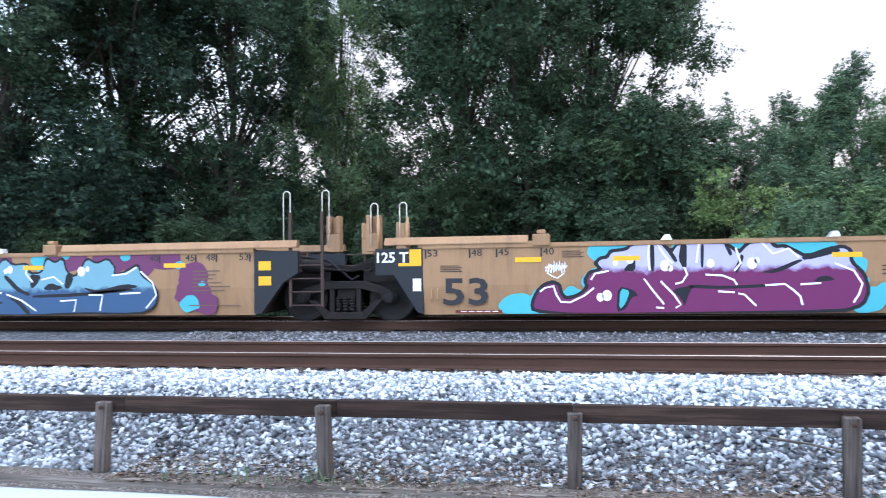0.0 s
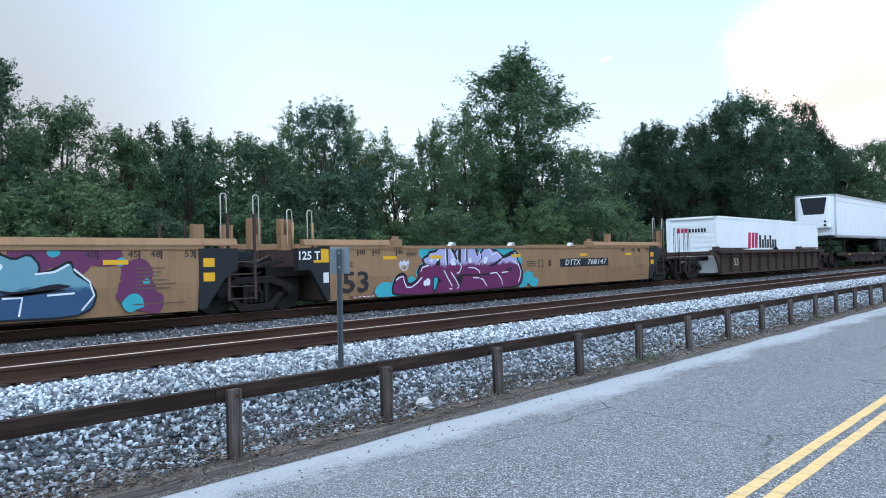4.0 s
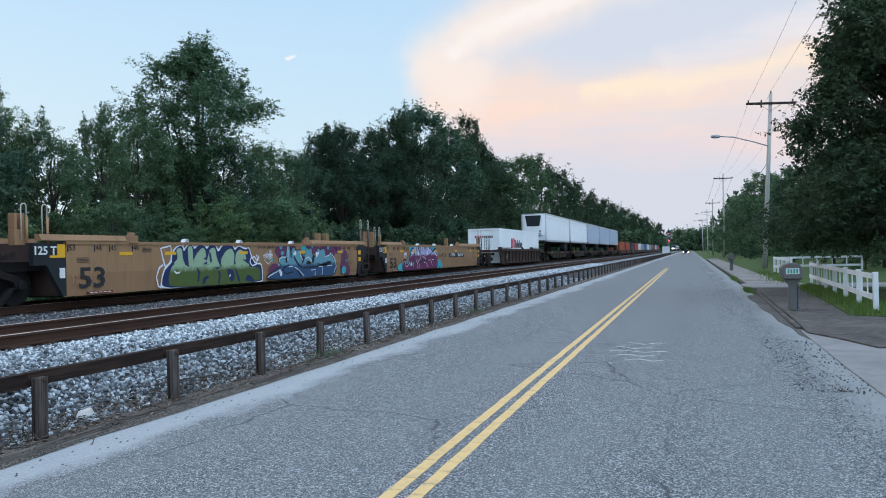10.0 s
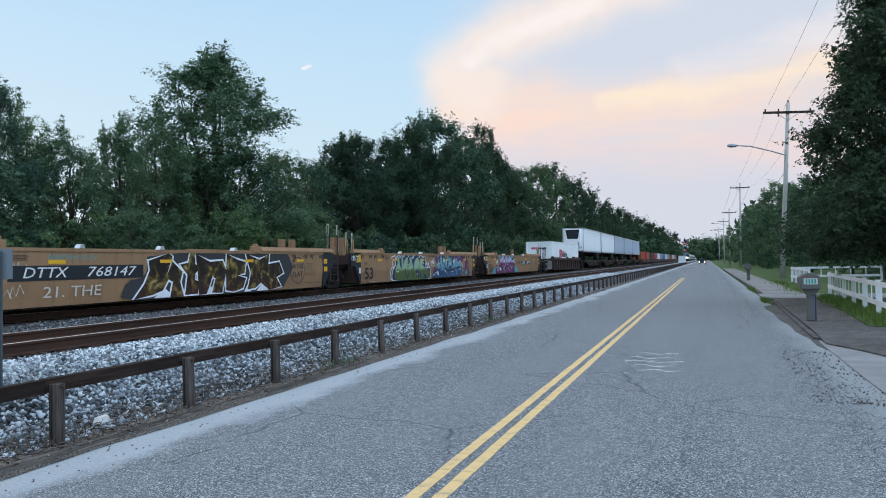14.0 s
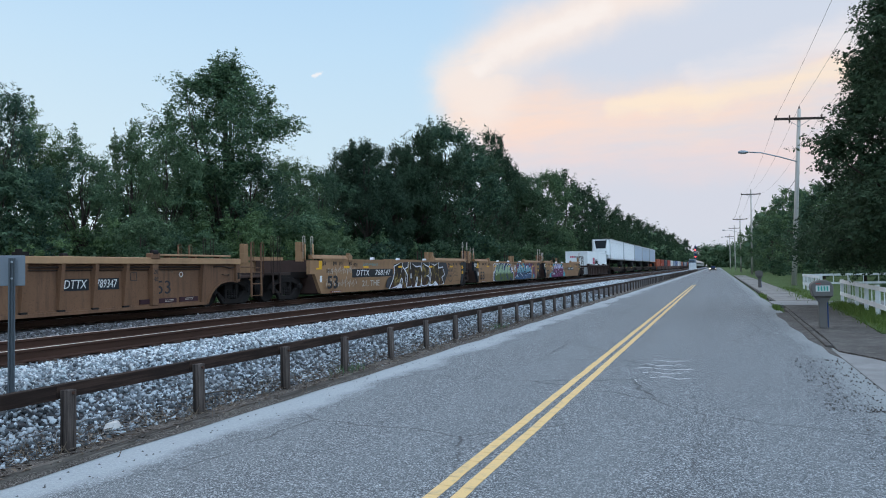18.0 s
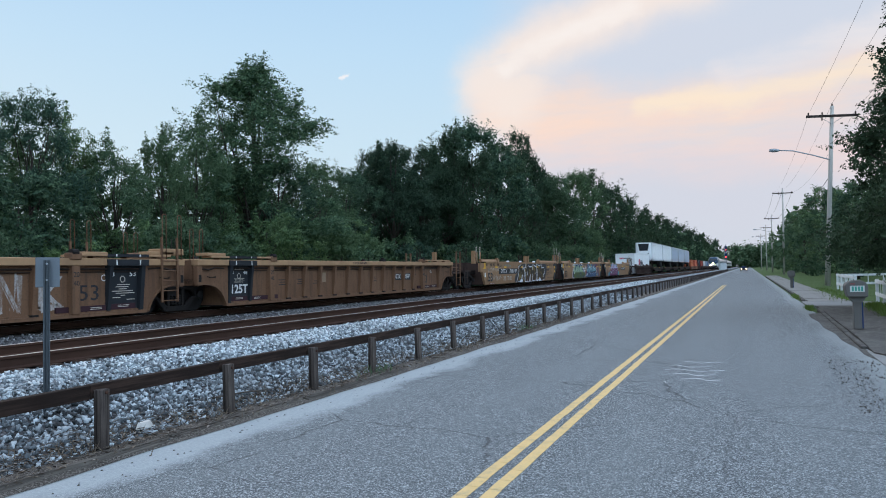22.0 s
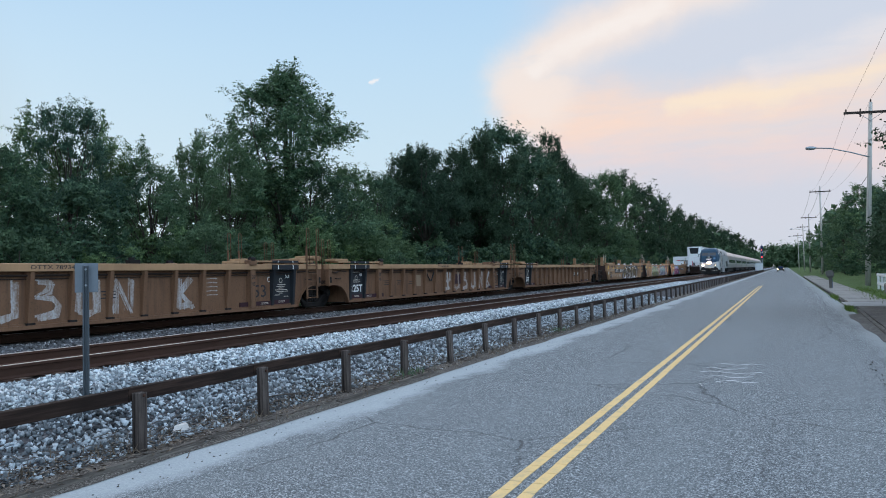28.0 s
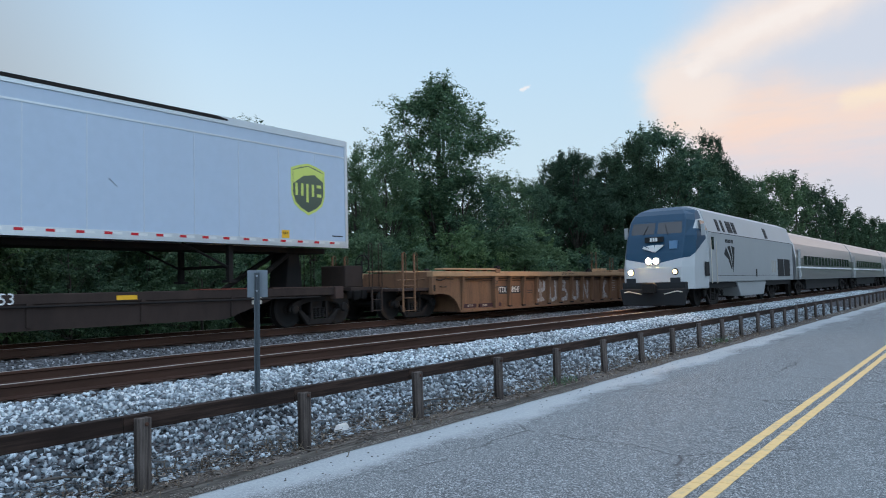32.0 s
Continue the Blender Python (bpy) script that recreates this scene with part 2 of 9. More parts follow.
class Geo:
    """Gathers vertices and faces for one mesh."""

    def __init__(self):
        self.v, self.f = [], []

    def add(self, v, f):
        k = len(self.v)
        self.v += [tuple(p) for p in v]
        self.f += [tuple(i + k for i in q) for q in f]
        return self

    def box(self, x0, x1, y0, y1, z0, z1):
        v = [(x, y, z) for x in (x0, x1) for y in (y0, y1) for z in (z0, z1)]
        return self.add(v, [(0, 1, 3, 2), (4, 6, 7, 5), (0, 4, 5, 1), (2, 3, 7, 6), (0, 2, 6, 4), (1, 5, 7, 3)])

    def prism(self, poly, axis, a, b):
        """A polygon drawn out along an axis; its points lie in the two other axes, in order."""
        n = len(poly)
        def at(p, w):
            return {"x": (w, p[0], p[1]), "y": (p[0], w, p[1]), "z": (p[0], p[1], w)}[axis]
        v = [at(p, a) for p in poly] + [at(p, b) for p in poly]
        f = [tuple(range(n))[::-1], tuple(range(n, 2 * n))] + [(i, (i + 1) % n, n + (i + 1) % n, n + i) for i in range(n)]
        return self.add(v, f)

    def tube(self, pts, r, sides=8, r1=None):
        """A round bar along points, tapering from r to r1."""
        pts = [Vector(p) for p in pts]
        r1 = r if r1 is None else r1
        rings = []
        for i, p in enumerate(pts):
            d = (pts[min(i + 1, len(pts) - 1)] - pts[max(i - 1, 0)]).normalized()
            u = d.orthogonal().normalized()
            w = d.cross(u)
            rr = r + (r1 - r) * i / max(1, len(pts) - 1)
            rings.append([p + rr * (math.cos(q) * u + math.sin(q) * w) for q in (2 * math.pi * k / sides for k in range(sides))])
        # rings of neighbours keep their start side near one another
        for i in range(1, len(rings)):
            best = min(range(sides), key=lambda s: (rings[i][s] - rings[i - 1][0] - (pts[i] - pts[i - 1])).length)
            rings[i] = rings[i][best:] + rings[i][:best]
        v = [p for ring in rings for p in ring]
        f = [(i * sides + k, i * sides + (k + 1) % sides, (i + 1) * sides + (k + 1) % sides, (i + 1) * sides + k)
             for i in range(len(pts) - 1) for k in range(sides)]
        f += [tuple(range(sides))[::-1], tuple(range((len(pts) - 1) * sides, len(pts) * sides))]
        return self.add(v, f)

    def lathe(self, prof, axis="x", sides=24, at=(0, 0, 0)):
        """Turns a profile of (along, radius) round an axis through a point."""
        v, f = [], []
        for a, r in prof:
            for k in range(sides):
                q = 2 * math.pi * k / sides
                c, s = r * math.cos(q), r * math.sin(q)
                p = {"x": (a, c, s), "y": (c, a, s), "z": (c, s, a)}[axis]
                v.append((p[0] + at[0], p[1] + at[1], p[2] + at[2]))
        for i in range(len(prof) - 1):
            for k in range(sides):
                f.append((i * sides + k, i * sides + (k + 1) % sides, (i + 1) * sides + (k + 1) % sides, (i + 1) * sides + k))
        f += [tuple(range(sides))[::-1], tuple(range((len(prof) - 1) * sides, len(prof) * sides))]
        return self.add(v, f)

    def mesh(self, name, mat=None, bevel=0.0, smooth=False):
        me = bpy.data.meshes.new(name)
        me.from_pydata(self.v, [], self.f)
        bm = bmesh.new()
        bm.from_mesh(me)
        bmesh.ops.recalc_face_normals(bm, faces=bm.faces)
        if bevel:
            es = [e for e in bm.edges if len(e.link_faces) == 2 and e.calc_face_angle(0) > 0.6]
            bmesh.ops.bevel(bm, geom=es, offset=bevel, segments=1, affect="EDGES", clamp_overlap=True)
        bm.to_mesh(me)
        bm.free()
        if smooth:
            me.polygons.foreach_set("use_smooth", [True] * len(me.polygons))
        if mat:
            me.materials.append(mat)
        return me


def part(name, geo, mat, parent, label="", bevel=0.0, smooth=False, at=None):
    """One mesh object under a thing or under a part."""
    me = geo.mesh(name, mat, bevel, smooth) if isinstance(geo, Geo) else geo
    ob = new(name, me)
    ob.parent = parent
    if at is not None:
        ob.matrix_basis = at
    if label:
        tagged(ob, label)
    return ob


def thing(name, label, category, group="", at=None, kind=""):
    ob = new(name)
    ob.empty_display_size = 0.2
    if at is not None:
        ob.matrix_basis = at
    return tagged(ob, label, category, group, kind)


def struct(name, geo, mat, label="", bevel=0.0, smooth=False, kind="structure"):
    me = geo.mesh(name, mat, bevel, smooth) if isinstance(geo, Geo) else geo
    return tagged(new(name, me), label, "", "", kind)


def fast_mesh(name, verts, faces, mat):
    """A large mesh from arrays of vertices and equal-sided faces."""
    me = bpy.data.meshes.new(name)
    verts, faces = np.asarray(verts, np.float32), np.asarray(faces, np.int32)
    me.vertices.add(len(verts))
    me.vertices.foreach_set("co", verts.ravel())
    k = faces.shape[1]
    me.loops.add(faces.size)
    me.loops.foreach_set("vertex_index", faces.ravel())
    me.polygons.add(len(faces))
    me.polygons.foreach_set("loop_start", np.arange(0, faces.size, k, dtype=np.int32))
    me.polygons.foreach_set("loop_total", np.full(len(faces), k, np.int32))
    me.update(calc_edges=True)
    me.validate()
    me.materials.append(mat)
    return me


def lettering(text, size, mat, parent, at, name="lettering", label="", shear=0.0, width=None, bold=0.0):
    """Raised letters in the built-in font; at turns the text's plane into place."""
    cu = bpy.data.curves.new(name, "FONT")
    cu.body, cu.size, cu.extrude, cu.shear, cu.offset = text, size, 0.002, shear, bold
    cu.align_x, cu.align_y, cu.resolution_u = "CENTER", "CENTER", 2
    tmp = bpy.data.objects.new(name, cu)
    scene.collection.objects.link(tmp)
    bpy.context.view_layer.update()
    me = bpy.data.meshes.new_from_object(tmp.evaluated_get(bpy.context.evaluated_depsgraph_get()))
    bpy.data.objects.remove(tmp)
    me.name = name
    me.materials.clear()
    me.materials.append(mat)
    if width:
        xs = [v.co.x for v in me.vertices]
        k = width / (max(xs) - min(xs))
        for v in me.vertices:
            v.co.x *= k
    return part(name, me, mat, parent, label, at=at)

# ---- surface materials ----


def asphalt():
    m = Mat("asphalt")
    x, y, z = m.xyz()
    big = m.noise(0.30, 6, 0.6, (1, 0.35, 1))
    mid = m.noise(2.2, 6, 0.65)
    base = m.ramp(big, [(0.30, (0.066, 0.078, 0.089)), (0.55, (0.092, 0.106, 0.119)), (0.75, (0.124, 0.141, 0.155))])
    base = m.mix(m.math("MULTIPLY", mid, 0.35), base, (0.088, 0.101, 0.113))
    # crushed stone in the binder: each chip has its own tone, the binder between is dark
    grit = m.noise(85, 3, 0.75)
    for scale, dark, amount in ((150, 0.58, 1.0), (75, 0.68, 0.85)):
        chip = m.n.new("ShaderNodeSeparateColor")
        m.l.new(m.voronoi(scale, "F1", "Color"), chip.inputs[0])
        base = m.mix(m.ramp(chip.outputs[0], [(dark, 0.0), (dark + 0.06, amount)]), base, m.mix(chip.outputs[1], (0.18, 0.202, 0.218), (0.56, 0.60, 0.62)))
        base = m.mix(m.ramp(chip.outputs[2], [(0.62, 0.0), (0.74, amount * 0.8)]), base, (0.036, 0.042, 0.049))
    base = m.mix(m.ramp(grit, [(0.38, 0.7), (0.46, 0.0)]), base, (0.039, 0.045, 0.052))
    # worn wheel tracks, a little paler
    track = m.math("MULTIPLY", m.math("COSINE", m.math("MULTIPLY", m.math("ADD", x, 1.05), 3.7)), 0.5)
    base = m.mix(m.math("MULTIPLY", m.math("MULTIPLY", m.math("ADD", track, 0.5), m.ramp(m.noise(0.5, 6, 0.7, (2.0, 0.25, 1)), [(0.35, 0.0), (0.6, 1.0)])), 0.40, clamp=True), base, (0.181, 0.201, 0.212))
    # cracks
    wob = m.n.new("ShaderNodeTexNoise")
    m.l.new(m.coord(), wob.inputs["Vector"])
    wob.inputs["Scale"].default_value, wob.inputs["Detail"].default_value = 1.6, 6
    bent = m.mix(0.22, m.coord(), wob.outputs["Color"])
    vor = m.n.new("ShaderNodeTexVoronoi")
    vor.feature = "DISTANCE_TO_EDGE"
    m.l.new(bent, vor.inputs["Vector"])
    vor.inputs["Scale"].default_value = 0.42
    crack = m.math("MULTIPLY", m.ramp(vor.outputs["Distance"], [(0.0, 1.0), (0.006, 0.0)]), m.ramp(m.noise(0.35, 3), [(0.44, 0.0), (0.53, 0.9)]))
    base = m.mix(crack, base, (0.035, 0.037, 0.042))
    # pale sand washed over both edges
    edge = m.math("ADD", m.math("MULTIPLY", m.math("ADD", x, 4.60), -2.0), m.math("MULTIPLY", m.math("SUBTRACT", m.noise(0.8, 8, 0.72, (1, 0.5, 1)), 0.5), 4.2))
    sand = m.ramp(m.math("ADD", edge, 0.0, clamp=True), [(0.05, 0.0), (0.6, 0.62), (1.0, 0.85)])
    base = m.mix(sand, base, m.mix(m.noise(30, 5, 0.7), (0.22, 0.245, 0.262), (0.52, 0.565, 0.59)))
    edge2 = m.math("ADD", m.math("MULTIPLY", m.math("SUBTRACT", x, 1.35), 1.7), m.math("MULTIPLY", m.math("SUBTRACT", m.noise(0.7, 7, 0.65, (1, 0.4, 1)), 0.5), 2.2))
    base = m.mix(m.ramp(m.math("ADD", edge2, 0.0, clamp=True), [(0.2, 0.0), (1.0, 0.8)]), base, m.mix(m.noise(22, 5, 0.7), (0.190, 0.211, 0.222), (0.311, 0.342, 0.350)))
    m.bump(m.math("ADD", m.math("MULTIPLY", grit, 0.6), m.math("MULTIPLY", crack, -1.0)), 0.6, 0.006)
    return m.done(base, m.math("ADD", m.math("MULTIPLY", grit, 0.25), 0.62))


def ballast_mat(name, lo, hi, soil=0.25):
    m = Mat(name)
    r = m.island()
    pale = m.ramp(m.noise(0.9, 4, 0.6), [(0.35, 0.0), (0.65, 1.0)])
    c = m.ramp(r, [(0.0, tuple(0.22 * v for v in lo)), (0.40, lo), (0.75, hi), (1.0, tuple(min(1, v * 1.5) for v in hi))])
    c = m.mix(m.math("MULTIPLY", m.noise(60, 4), 0.5), c, tuple(0.6 * v for v in lo))
    c = m.mix(m.math("MULTIPLY", pale, 0.25), c, hi)
    brown = m.math("MULTIPLY", m.ramp(m.noise(0.55, 6, 0.7), [(0.48, 0.0), (0.62, 1.0)]), soil)
    c = m.mix(m.math("MULTIPLY", brown, m.island(), clamp=True), c, (0.10, 0.082, 0.066))
    m.bump(m.noise(40, 4), 0.3, 0.01)
    return m.done(c, 0.85)


def gravel_bed():
    m = Mat("gravel_bed")
    x, y, z = m.xyz()
    cell = m.voronoi(22, "F1", "Color")
    dist = m.voronoi(22, "F1", "Distance")
    sepc = m.n.new("ShaderNodeSeparateColor")
    m.l.new(cell, sepc.inputs[0])
    c = m.ramp(sepc.outputs[0], [(0.0, (0.02, 0.02, 0.022)), (0.5, (0.065, 0.064, 0.068)), (1.0, (0.20, 0.20, 0.21))])
    # gaps between stones darkened: their shade is put into the colour
    c = m.mix(m.ramp(dist, [(0.25, 0.0), (0.65, 0.85)]), c, (0.045, 0.045, 0.05))
    # clean stone along the shoulder and between the tracks
    def band(lo, hi):
        return m.math("MULTIPLY", m.math("MULTIPLY", m.math("SUBTRACT", x, lo), 4.0, clamp=True), m.math("MULTIPLY", m.math("SUBTRACT", hi, x), 4.0, clamp=True))
    clean = m.math("MAXIMUM", band(-8.75, -7.2), m.math("MULTIPLY", band(-14.5, -10.9), 0.22))
    c = m.mix(m.math("MULTIPLY", clean, 0.8), c, m.ramp(sepc.outputs[0], [(0.0, (0.07, 0.08, 0.09)), (0.5, (0.20, 0.22, 0.24)), (1.0, (0.52, 0.57, 0.62))]))
    # rust and oil in the four foot
    near = m.math("ABSOLUTE", m.math("SUBTRACT", x, NEAR))
    far = m.math("ABSOLUTE", m.math("SUBTRACT", x, FAR))
    d = m.math("MINIMUM", near, far)
    rust = m.ramp(m.math("ADD", d, m.math("MULTIPLY", m.noise(1.2, 5), 0.3)), [(0.75, 1.0), (1.0, 0.0)])
    rust.node.color_ramp.elements[0].position = 0.80
    c = m.mix(m.math("MULTIPLY", rust, 0.85), c, (0.085, 0.058, 0.045))
    m.bump(m.math("SUBTRACT", 1.0, dist), 0.9, 0.03)
    return m.done(c, 0.9)


def dirt_mat():
    m = Mat("dirt_edge")
    n, f = m.noise(2.4, 8, 0.72), m.noise(48, 5, 0.8)
    c = m.ramp(n, [(0.3, (0.040, 0.034, 0.030)), (0.55, (0.085, 0.074, 0.066)), (0.8, (0.17, 0.155, 0.142))])
    c = m.mix(m.ramp(f, [(0.5, 0.0), (0.64, 0.8)]), c, (0.34, 0.31, 0.28))
    c = m.mix(m.ramp(f, [(0.36, 0.9), (0.48, 0.0)]), c, (0.030, 0.024, 0.020))
    m.bump(f, 0.7, 0.02)
    return m.done(c, 0.95)


def grass_ground():
    m = Mat("grass_ground")
    n, f = m.noise(0.25, 7, 0.6), m.noise(14, 5, 0.7)
    c = m.ramp(n, [(0.3, (0.045, 0.078, 0.026)), (0.55, (0.070, 0.115, 0.036)), (0.8, (0.11, 0.14, 0.055))])
    c = m.mix(m.math("MULTIPLY", f, 0.6), c, (0.045, 0.07, 0.02))
    m.bump(f, 0.8, 0.05)
    return m.done(c, 0.95)


def rail_mat():
    m = Mat("rail_steel")
    n, f = m.noise(1.5, 6, 0.7, (1, 0.2, 1)), m.noise(30, 4)
    c = m.ramp(n, [(0.3, (0.034, 0.017, 0.012)), (0.6, (0.072, 0.035, 0.024)), (0.8, (0.115, 0.060, 0.040))])
    c = m.mix(m.math("MULTIPLY", f, 0.4), c, (0.06, 0.04, 0.032))
    m.bump(f, 0.3, 0.004)
    return m.done(c, 0.85, 0.1)


def weathered_wood(name, lo, hi, grain=(14, 14, 0.8)):
    m = Mat(name)
    g = m.noise(1.0, 8, 0.7, grain)
    n = m.noise(2.5, 5)
    r = m.info()
    c = m.ramp(g, [(0.36, lo), (0.5, tuple((2 * a + b) / 3 for a, b in zip(lo, hi))), (0.64, hi)])
    c = m.mix(m.math("MULTIPLY", r, 0.45), c, lo)
    c = m.mix(m.math("MULTIPLY", n, 0.3), c, tuple(v * 0.6 for v in lo))
    m.bump(g, 0.6, 0.008)
    return m.done(c, 0.88)


M_ASPHALT, M_BED, M_DIRT, M_GRASS, M_RAIL = asphalt(), gravel_bed(), dirt_mat(), grass_ground(), rail_mat()
M_RAILHEAD = plain("polished_railhead", (0.52, 0.48, 0.46), 0.45, 1.0, 0.1, 6)
M_STONE = ballast_mat("ballast_stone", (0.24, 0.28, 0.315), (0.78, 0.865, 0.92))
M_STONE_DARK = ballast_mat("dirty_ballast_stone", (0.060, 0.070, 0.080), (0.47, 0.53, 0.58), 0.5)
M_STONE_MID = ballast_mat("grey_brown_ballast_stone", (0.060, 0.058, 0.058), (0.36, 0.365, 0.385), 0.6)
M_POST = weathered_wood("weathered_post_wood", (0.010, 0.007, 0.006), (0.20, 0.165, 0.15), (22, 22, 0.9))
M_RAILWOOD = weathered_wood("weathered_rail_wood", (0.010, 0.006, 0.005), (0.072, 0.044, 0.034), (18, 0.8, 18))
M_TIE = weathered_wood("creosoted_tie", (0.025, 0.019, 0.017), (0.09, 0.065, 0.052), (1.0, 18, 18))
M_TIMBER = weathered_wood("grey_timber", (0.065, 0.056, 0.050), (0.20, 0.178, 0.158), (18, 0.8, 18))
M_YELLOW = Mat("road_yellow")
_w = M_YELLOW.ramp(M_YELLOW.noise(6, 8, 0.75), [(0.36, 0.75), (0.50, 0.0)])
_g = M_YELLOW.ramp(M_YELLOW.noise(120, 3), [(0.55, 0.0), (0.7, 0.35)])
M_YELLOW = M_YELLOW.done(M_YELLOW.mix(_g, M_YELLOW.mix(_w, (0.70, 0.49, 0.22), (0.44, 0.35, 0.22)), (0.30, 0.25, 0.17)), 0.7)
M_DARKPATCH = plain("dark_old_asphalt", (0.060, 0.056, 0.054), 0.9, 0, 0.4, 3.0, 0.5, (0.14, 0.13, 0.12), 0.75)
M_CONC = plain("sidewalk_concrete", (0.30, 0.295, 0.285), 0.85, 0, 0.3, 1.6, 0.25, (0.10, 0.095, 0.088), 0.85)
M_WHITE_MARK = plain("white_scrape", (0.60, 0.61, 0.63), 0.8, 0, 0.15, 8)

# ---- ground, road, pavement ----
g = Geo()
g.add([(-3000, -800, -0.06), (3000, -800, -0.06), (3000, 4500, -0.06), (-3000, 4500, -0.06)], [(0, 1, 2, 3)])
struct("ground", g, M_GRASS, "grassy ground sheet reaching the horizon")

g = Geo()
g.box(-5.45, 2.12, -60, 1500, -0.3, 0.0)
struct("road", g, M_ASPHALT, "worn grey asphalt road with sandy edges")
for i, x in enumerate((-2.05, -1.85)):
    g = Geo()
    rng = random.Random(3 + i)
    # paint lies in short dashes with hairline breaks near the viewer
    g.box(x - 0.052, x + 0.052, -60, 0.99, 0.002, 0.005)
    y = 1.0
    while y < 70:
        step = rng.uniform(0.18, 0.34)
        j = rng.uniform(-0.004, 0.004)
        g.box(x - 0.052 + j, x + 0.052 + j, y, y + step - 0.010, 0.002, 0.005)
        y += step
    struct("centre_line_%d" % (i + 1), g, M_YELLOW, "solid yellow centre line, worn paint")
g = Geo()
rng = random.Random(9)
for y, x0, x1 in ((12.4, -1.15, -0.55), (12.9, -1.32, -0.40), (13.4, -1.28, -0.62), (11.9, -1.0, -0.42), (11.5, -1.22, -1.14), (14.0, -1.1, -0.5)):
    pts, n = [], 9
    for k in range(n):
        x = x0 + (x1 - x0) * k / (n - 1)
        pts.append((x, y + 0.10 * math.sin(k * 0.9 + y) + rng.uniform(-0.03, 0.03)))
    for p, q in zip(pts, pts[1:]):
        w = rng.uniform(0.016, 0.034)
        g.add([(p[0], p[1] - w, 0.004), (q[0], q[1] - w, 0.004), (q[0], q[1] + w, 0.004), (p[0], p[1] + w, 0.004)], [(0, 1, 2, 3)])
struct("road_scrapes", g, M_WHITE_MARK, "pale scrape marks on the asphalt")

# dirt strip and timber edging along the rail fence
g = Geo()
xs = [-6.9, -6.5, -6.2, -5.95, -5.7, -5.5, -5.40]
ys = [-14 + 0.6 * k for k in range(420)]
zb = {-6.9: 0.06, -6.5: 0.03, -6.2: 0.02, -5.95: 0.03, -5.7: 0.045, -5.5: 0.03, -5.40: 0.004}
v = []
for y in ys:
    for x in xs:
        wob = 0.10 * noise.noise((0.0, y * 0.6, 3)) if x == -5.40 else 0.0
        v.append((x + wob, y, zb[x] + (0.03 * noise.noise((x * 2, y * 1.3, 0)) if x < -5.41 else 0)))
n = len(xs)
f = [(i * n + k, i * n + k + 1, (i + 1) * n + k + 1, (i + 1) * n + k) for i in range(len(ys) - 1) for k in range(n - 1)]
g.add(v, f)
struct("verge", g, M_DIRT, "bare dirt verge with debris under the rail fence", smooth=True)

# ballast bed of both tracks
g = Geo()
prof = [(-6.0, -0.05), (-6.3, 0.03), (-6.75, 0.09), (-7.25, 0.24), (-7.75, 0.43), (-8.05, 0.495), (-8.5, 0.51), (-9.0, 0.50), (-9.73, 0.49), (-10.5, 0.50), (-11.0, 0.51),
        (-11.7, 0.44), (-12.6, 0.38), (-13.5, 0.44), (-14.2, 0.51), (-14.9, 0.50), (-15.6, 0.49), (-16.4, 0.50), (-17.0, 0.50), (-17.6, 0.40), (-19.0, -0.08)]
ys = [-40 + 0.8 * k for k in range(200)] + [120 + 20 * k for k in range(70)]
v = [(x, y, z + (0.02 * noise.noise((x * 1.7, y * 1.1, 5)) if y < 120 else 0)) for y in ys for x, z in prof]
n = len(prof)
f = [(i * n + k, i * n + k + 1, (i + 1) * n + k + 1, (i + 1) * n + k) for i in range(len(ys) - 1) for k in range(n - 1)]
g.add(v, f)
struct("ballast_bed", g, M_BED, "grey stone ballast bed under two tracks", smooth=True)


def bed_height(x):
    p = sorted(prof)
    return np.interp(x, [q[0] for q in p], [q[1] for q in p])


# loose stones of the ballast: twelve kinds of crushed stone, set by the thousand
def stones(name, n, x0, x1, y0, y1, size, mat, seed, label):
    rs = np.random.RandomState(seed)
    ico = np.array([(a, b, c) for a in (-1, 1) for b in (-1, 1) for c in (-1, 1)]) * 0.72
    tri = np.array([(0, 1, 3), (0, 3, 2), (4, 6, 7), (4, 7, 5), (0, 4, 5), (0, 5, 1), (2, 3, 7), (2, 7, 6), (0, 2, 6), (0, 6, 4), (1, 5, 7), (1, 7, 3)])
    kinds = ico[None] * (1 + rs.uniform(-0.5, 0.35, (12, 8, 3)))
    x, u = rs.uniform(x0, x1, n), rs.uniform(0, 1, n)
    y = y0 + (y1 - y0) * u ** 1.5
    s = size * rs.uniform(0.55, 1.5, n) * (1 + 0.25 * (y - y0) / (y1 - y0))
    z = np.maximum(bed_height(x), 0.02) + s * rs.uniform(-0.15, 0.75, n)
    q = rs.normal(size=(n, 4)) * (1.0, 0.75, 0.75, 1.0)
    q /= np.linalg.norm(q, axis=1)[:, None]
    w, a, b, c = q.T
    R = np.stack([1 - 2 * (b * b + c * c), 2 * (a * b - c * w), 2 * (a * c + b * w), 2 * (a * b + c * w), 1 - 2 * (a * a + c * c), 2 * (b * c - a * w), 2 * (a * c - b * w), 2 * (b * c + a * w), 1 - 2 * (a * a + b * b)], 1).reshape(n, 3, 3)
    sc = np.stack([s, s * rs.uniform(0.6, 1, n), s * rs.uniform(0.30, 0.62, n)], 1)
    P = kinds[rs.randint(0, 12, n)] * sc[:, None, :]
    P = np.einsum("nij,nkj->nki", R, P) + np.stack([x, y, z], 1)[:, None, :]
    F = (tri[None] + 8 * np.arange(n)[:, None, None]).reshape(-1, 3)
    return tagged(new(name, fast_mesh(name, P.reshape(-1, 3), F, mat)), label, "gravel" if "gravel" in name else "ballast", "", "stuff")


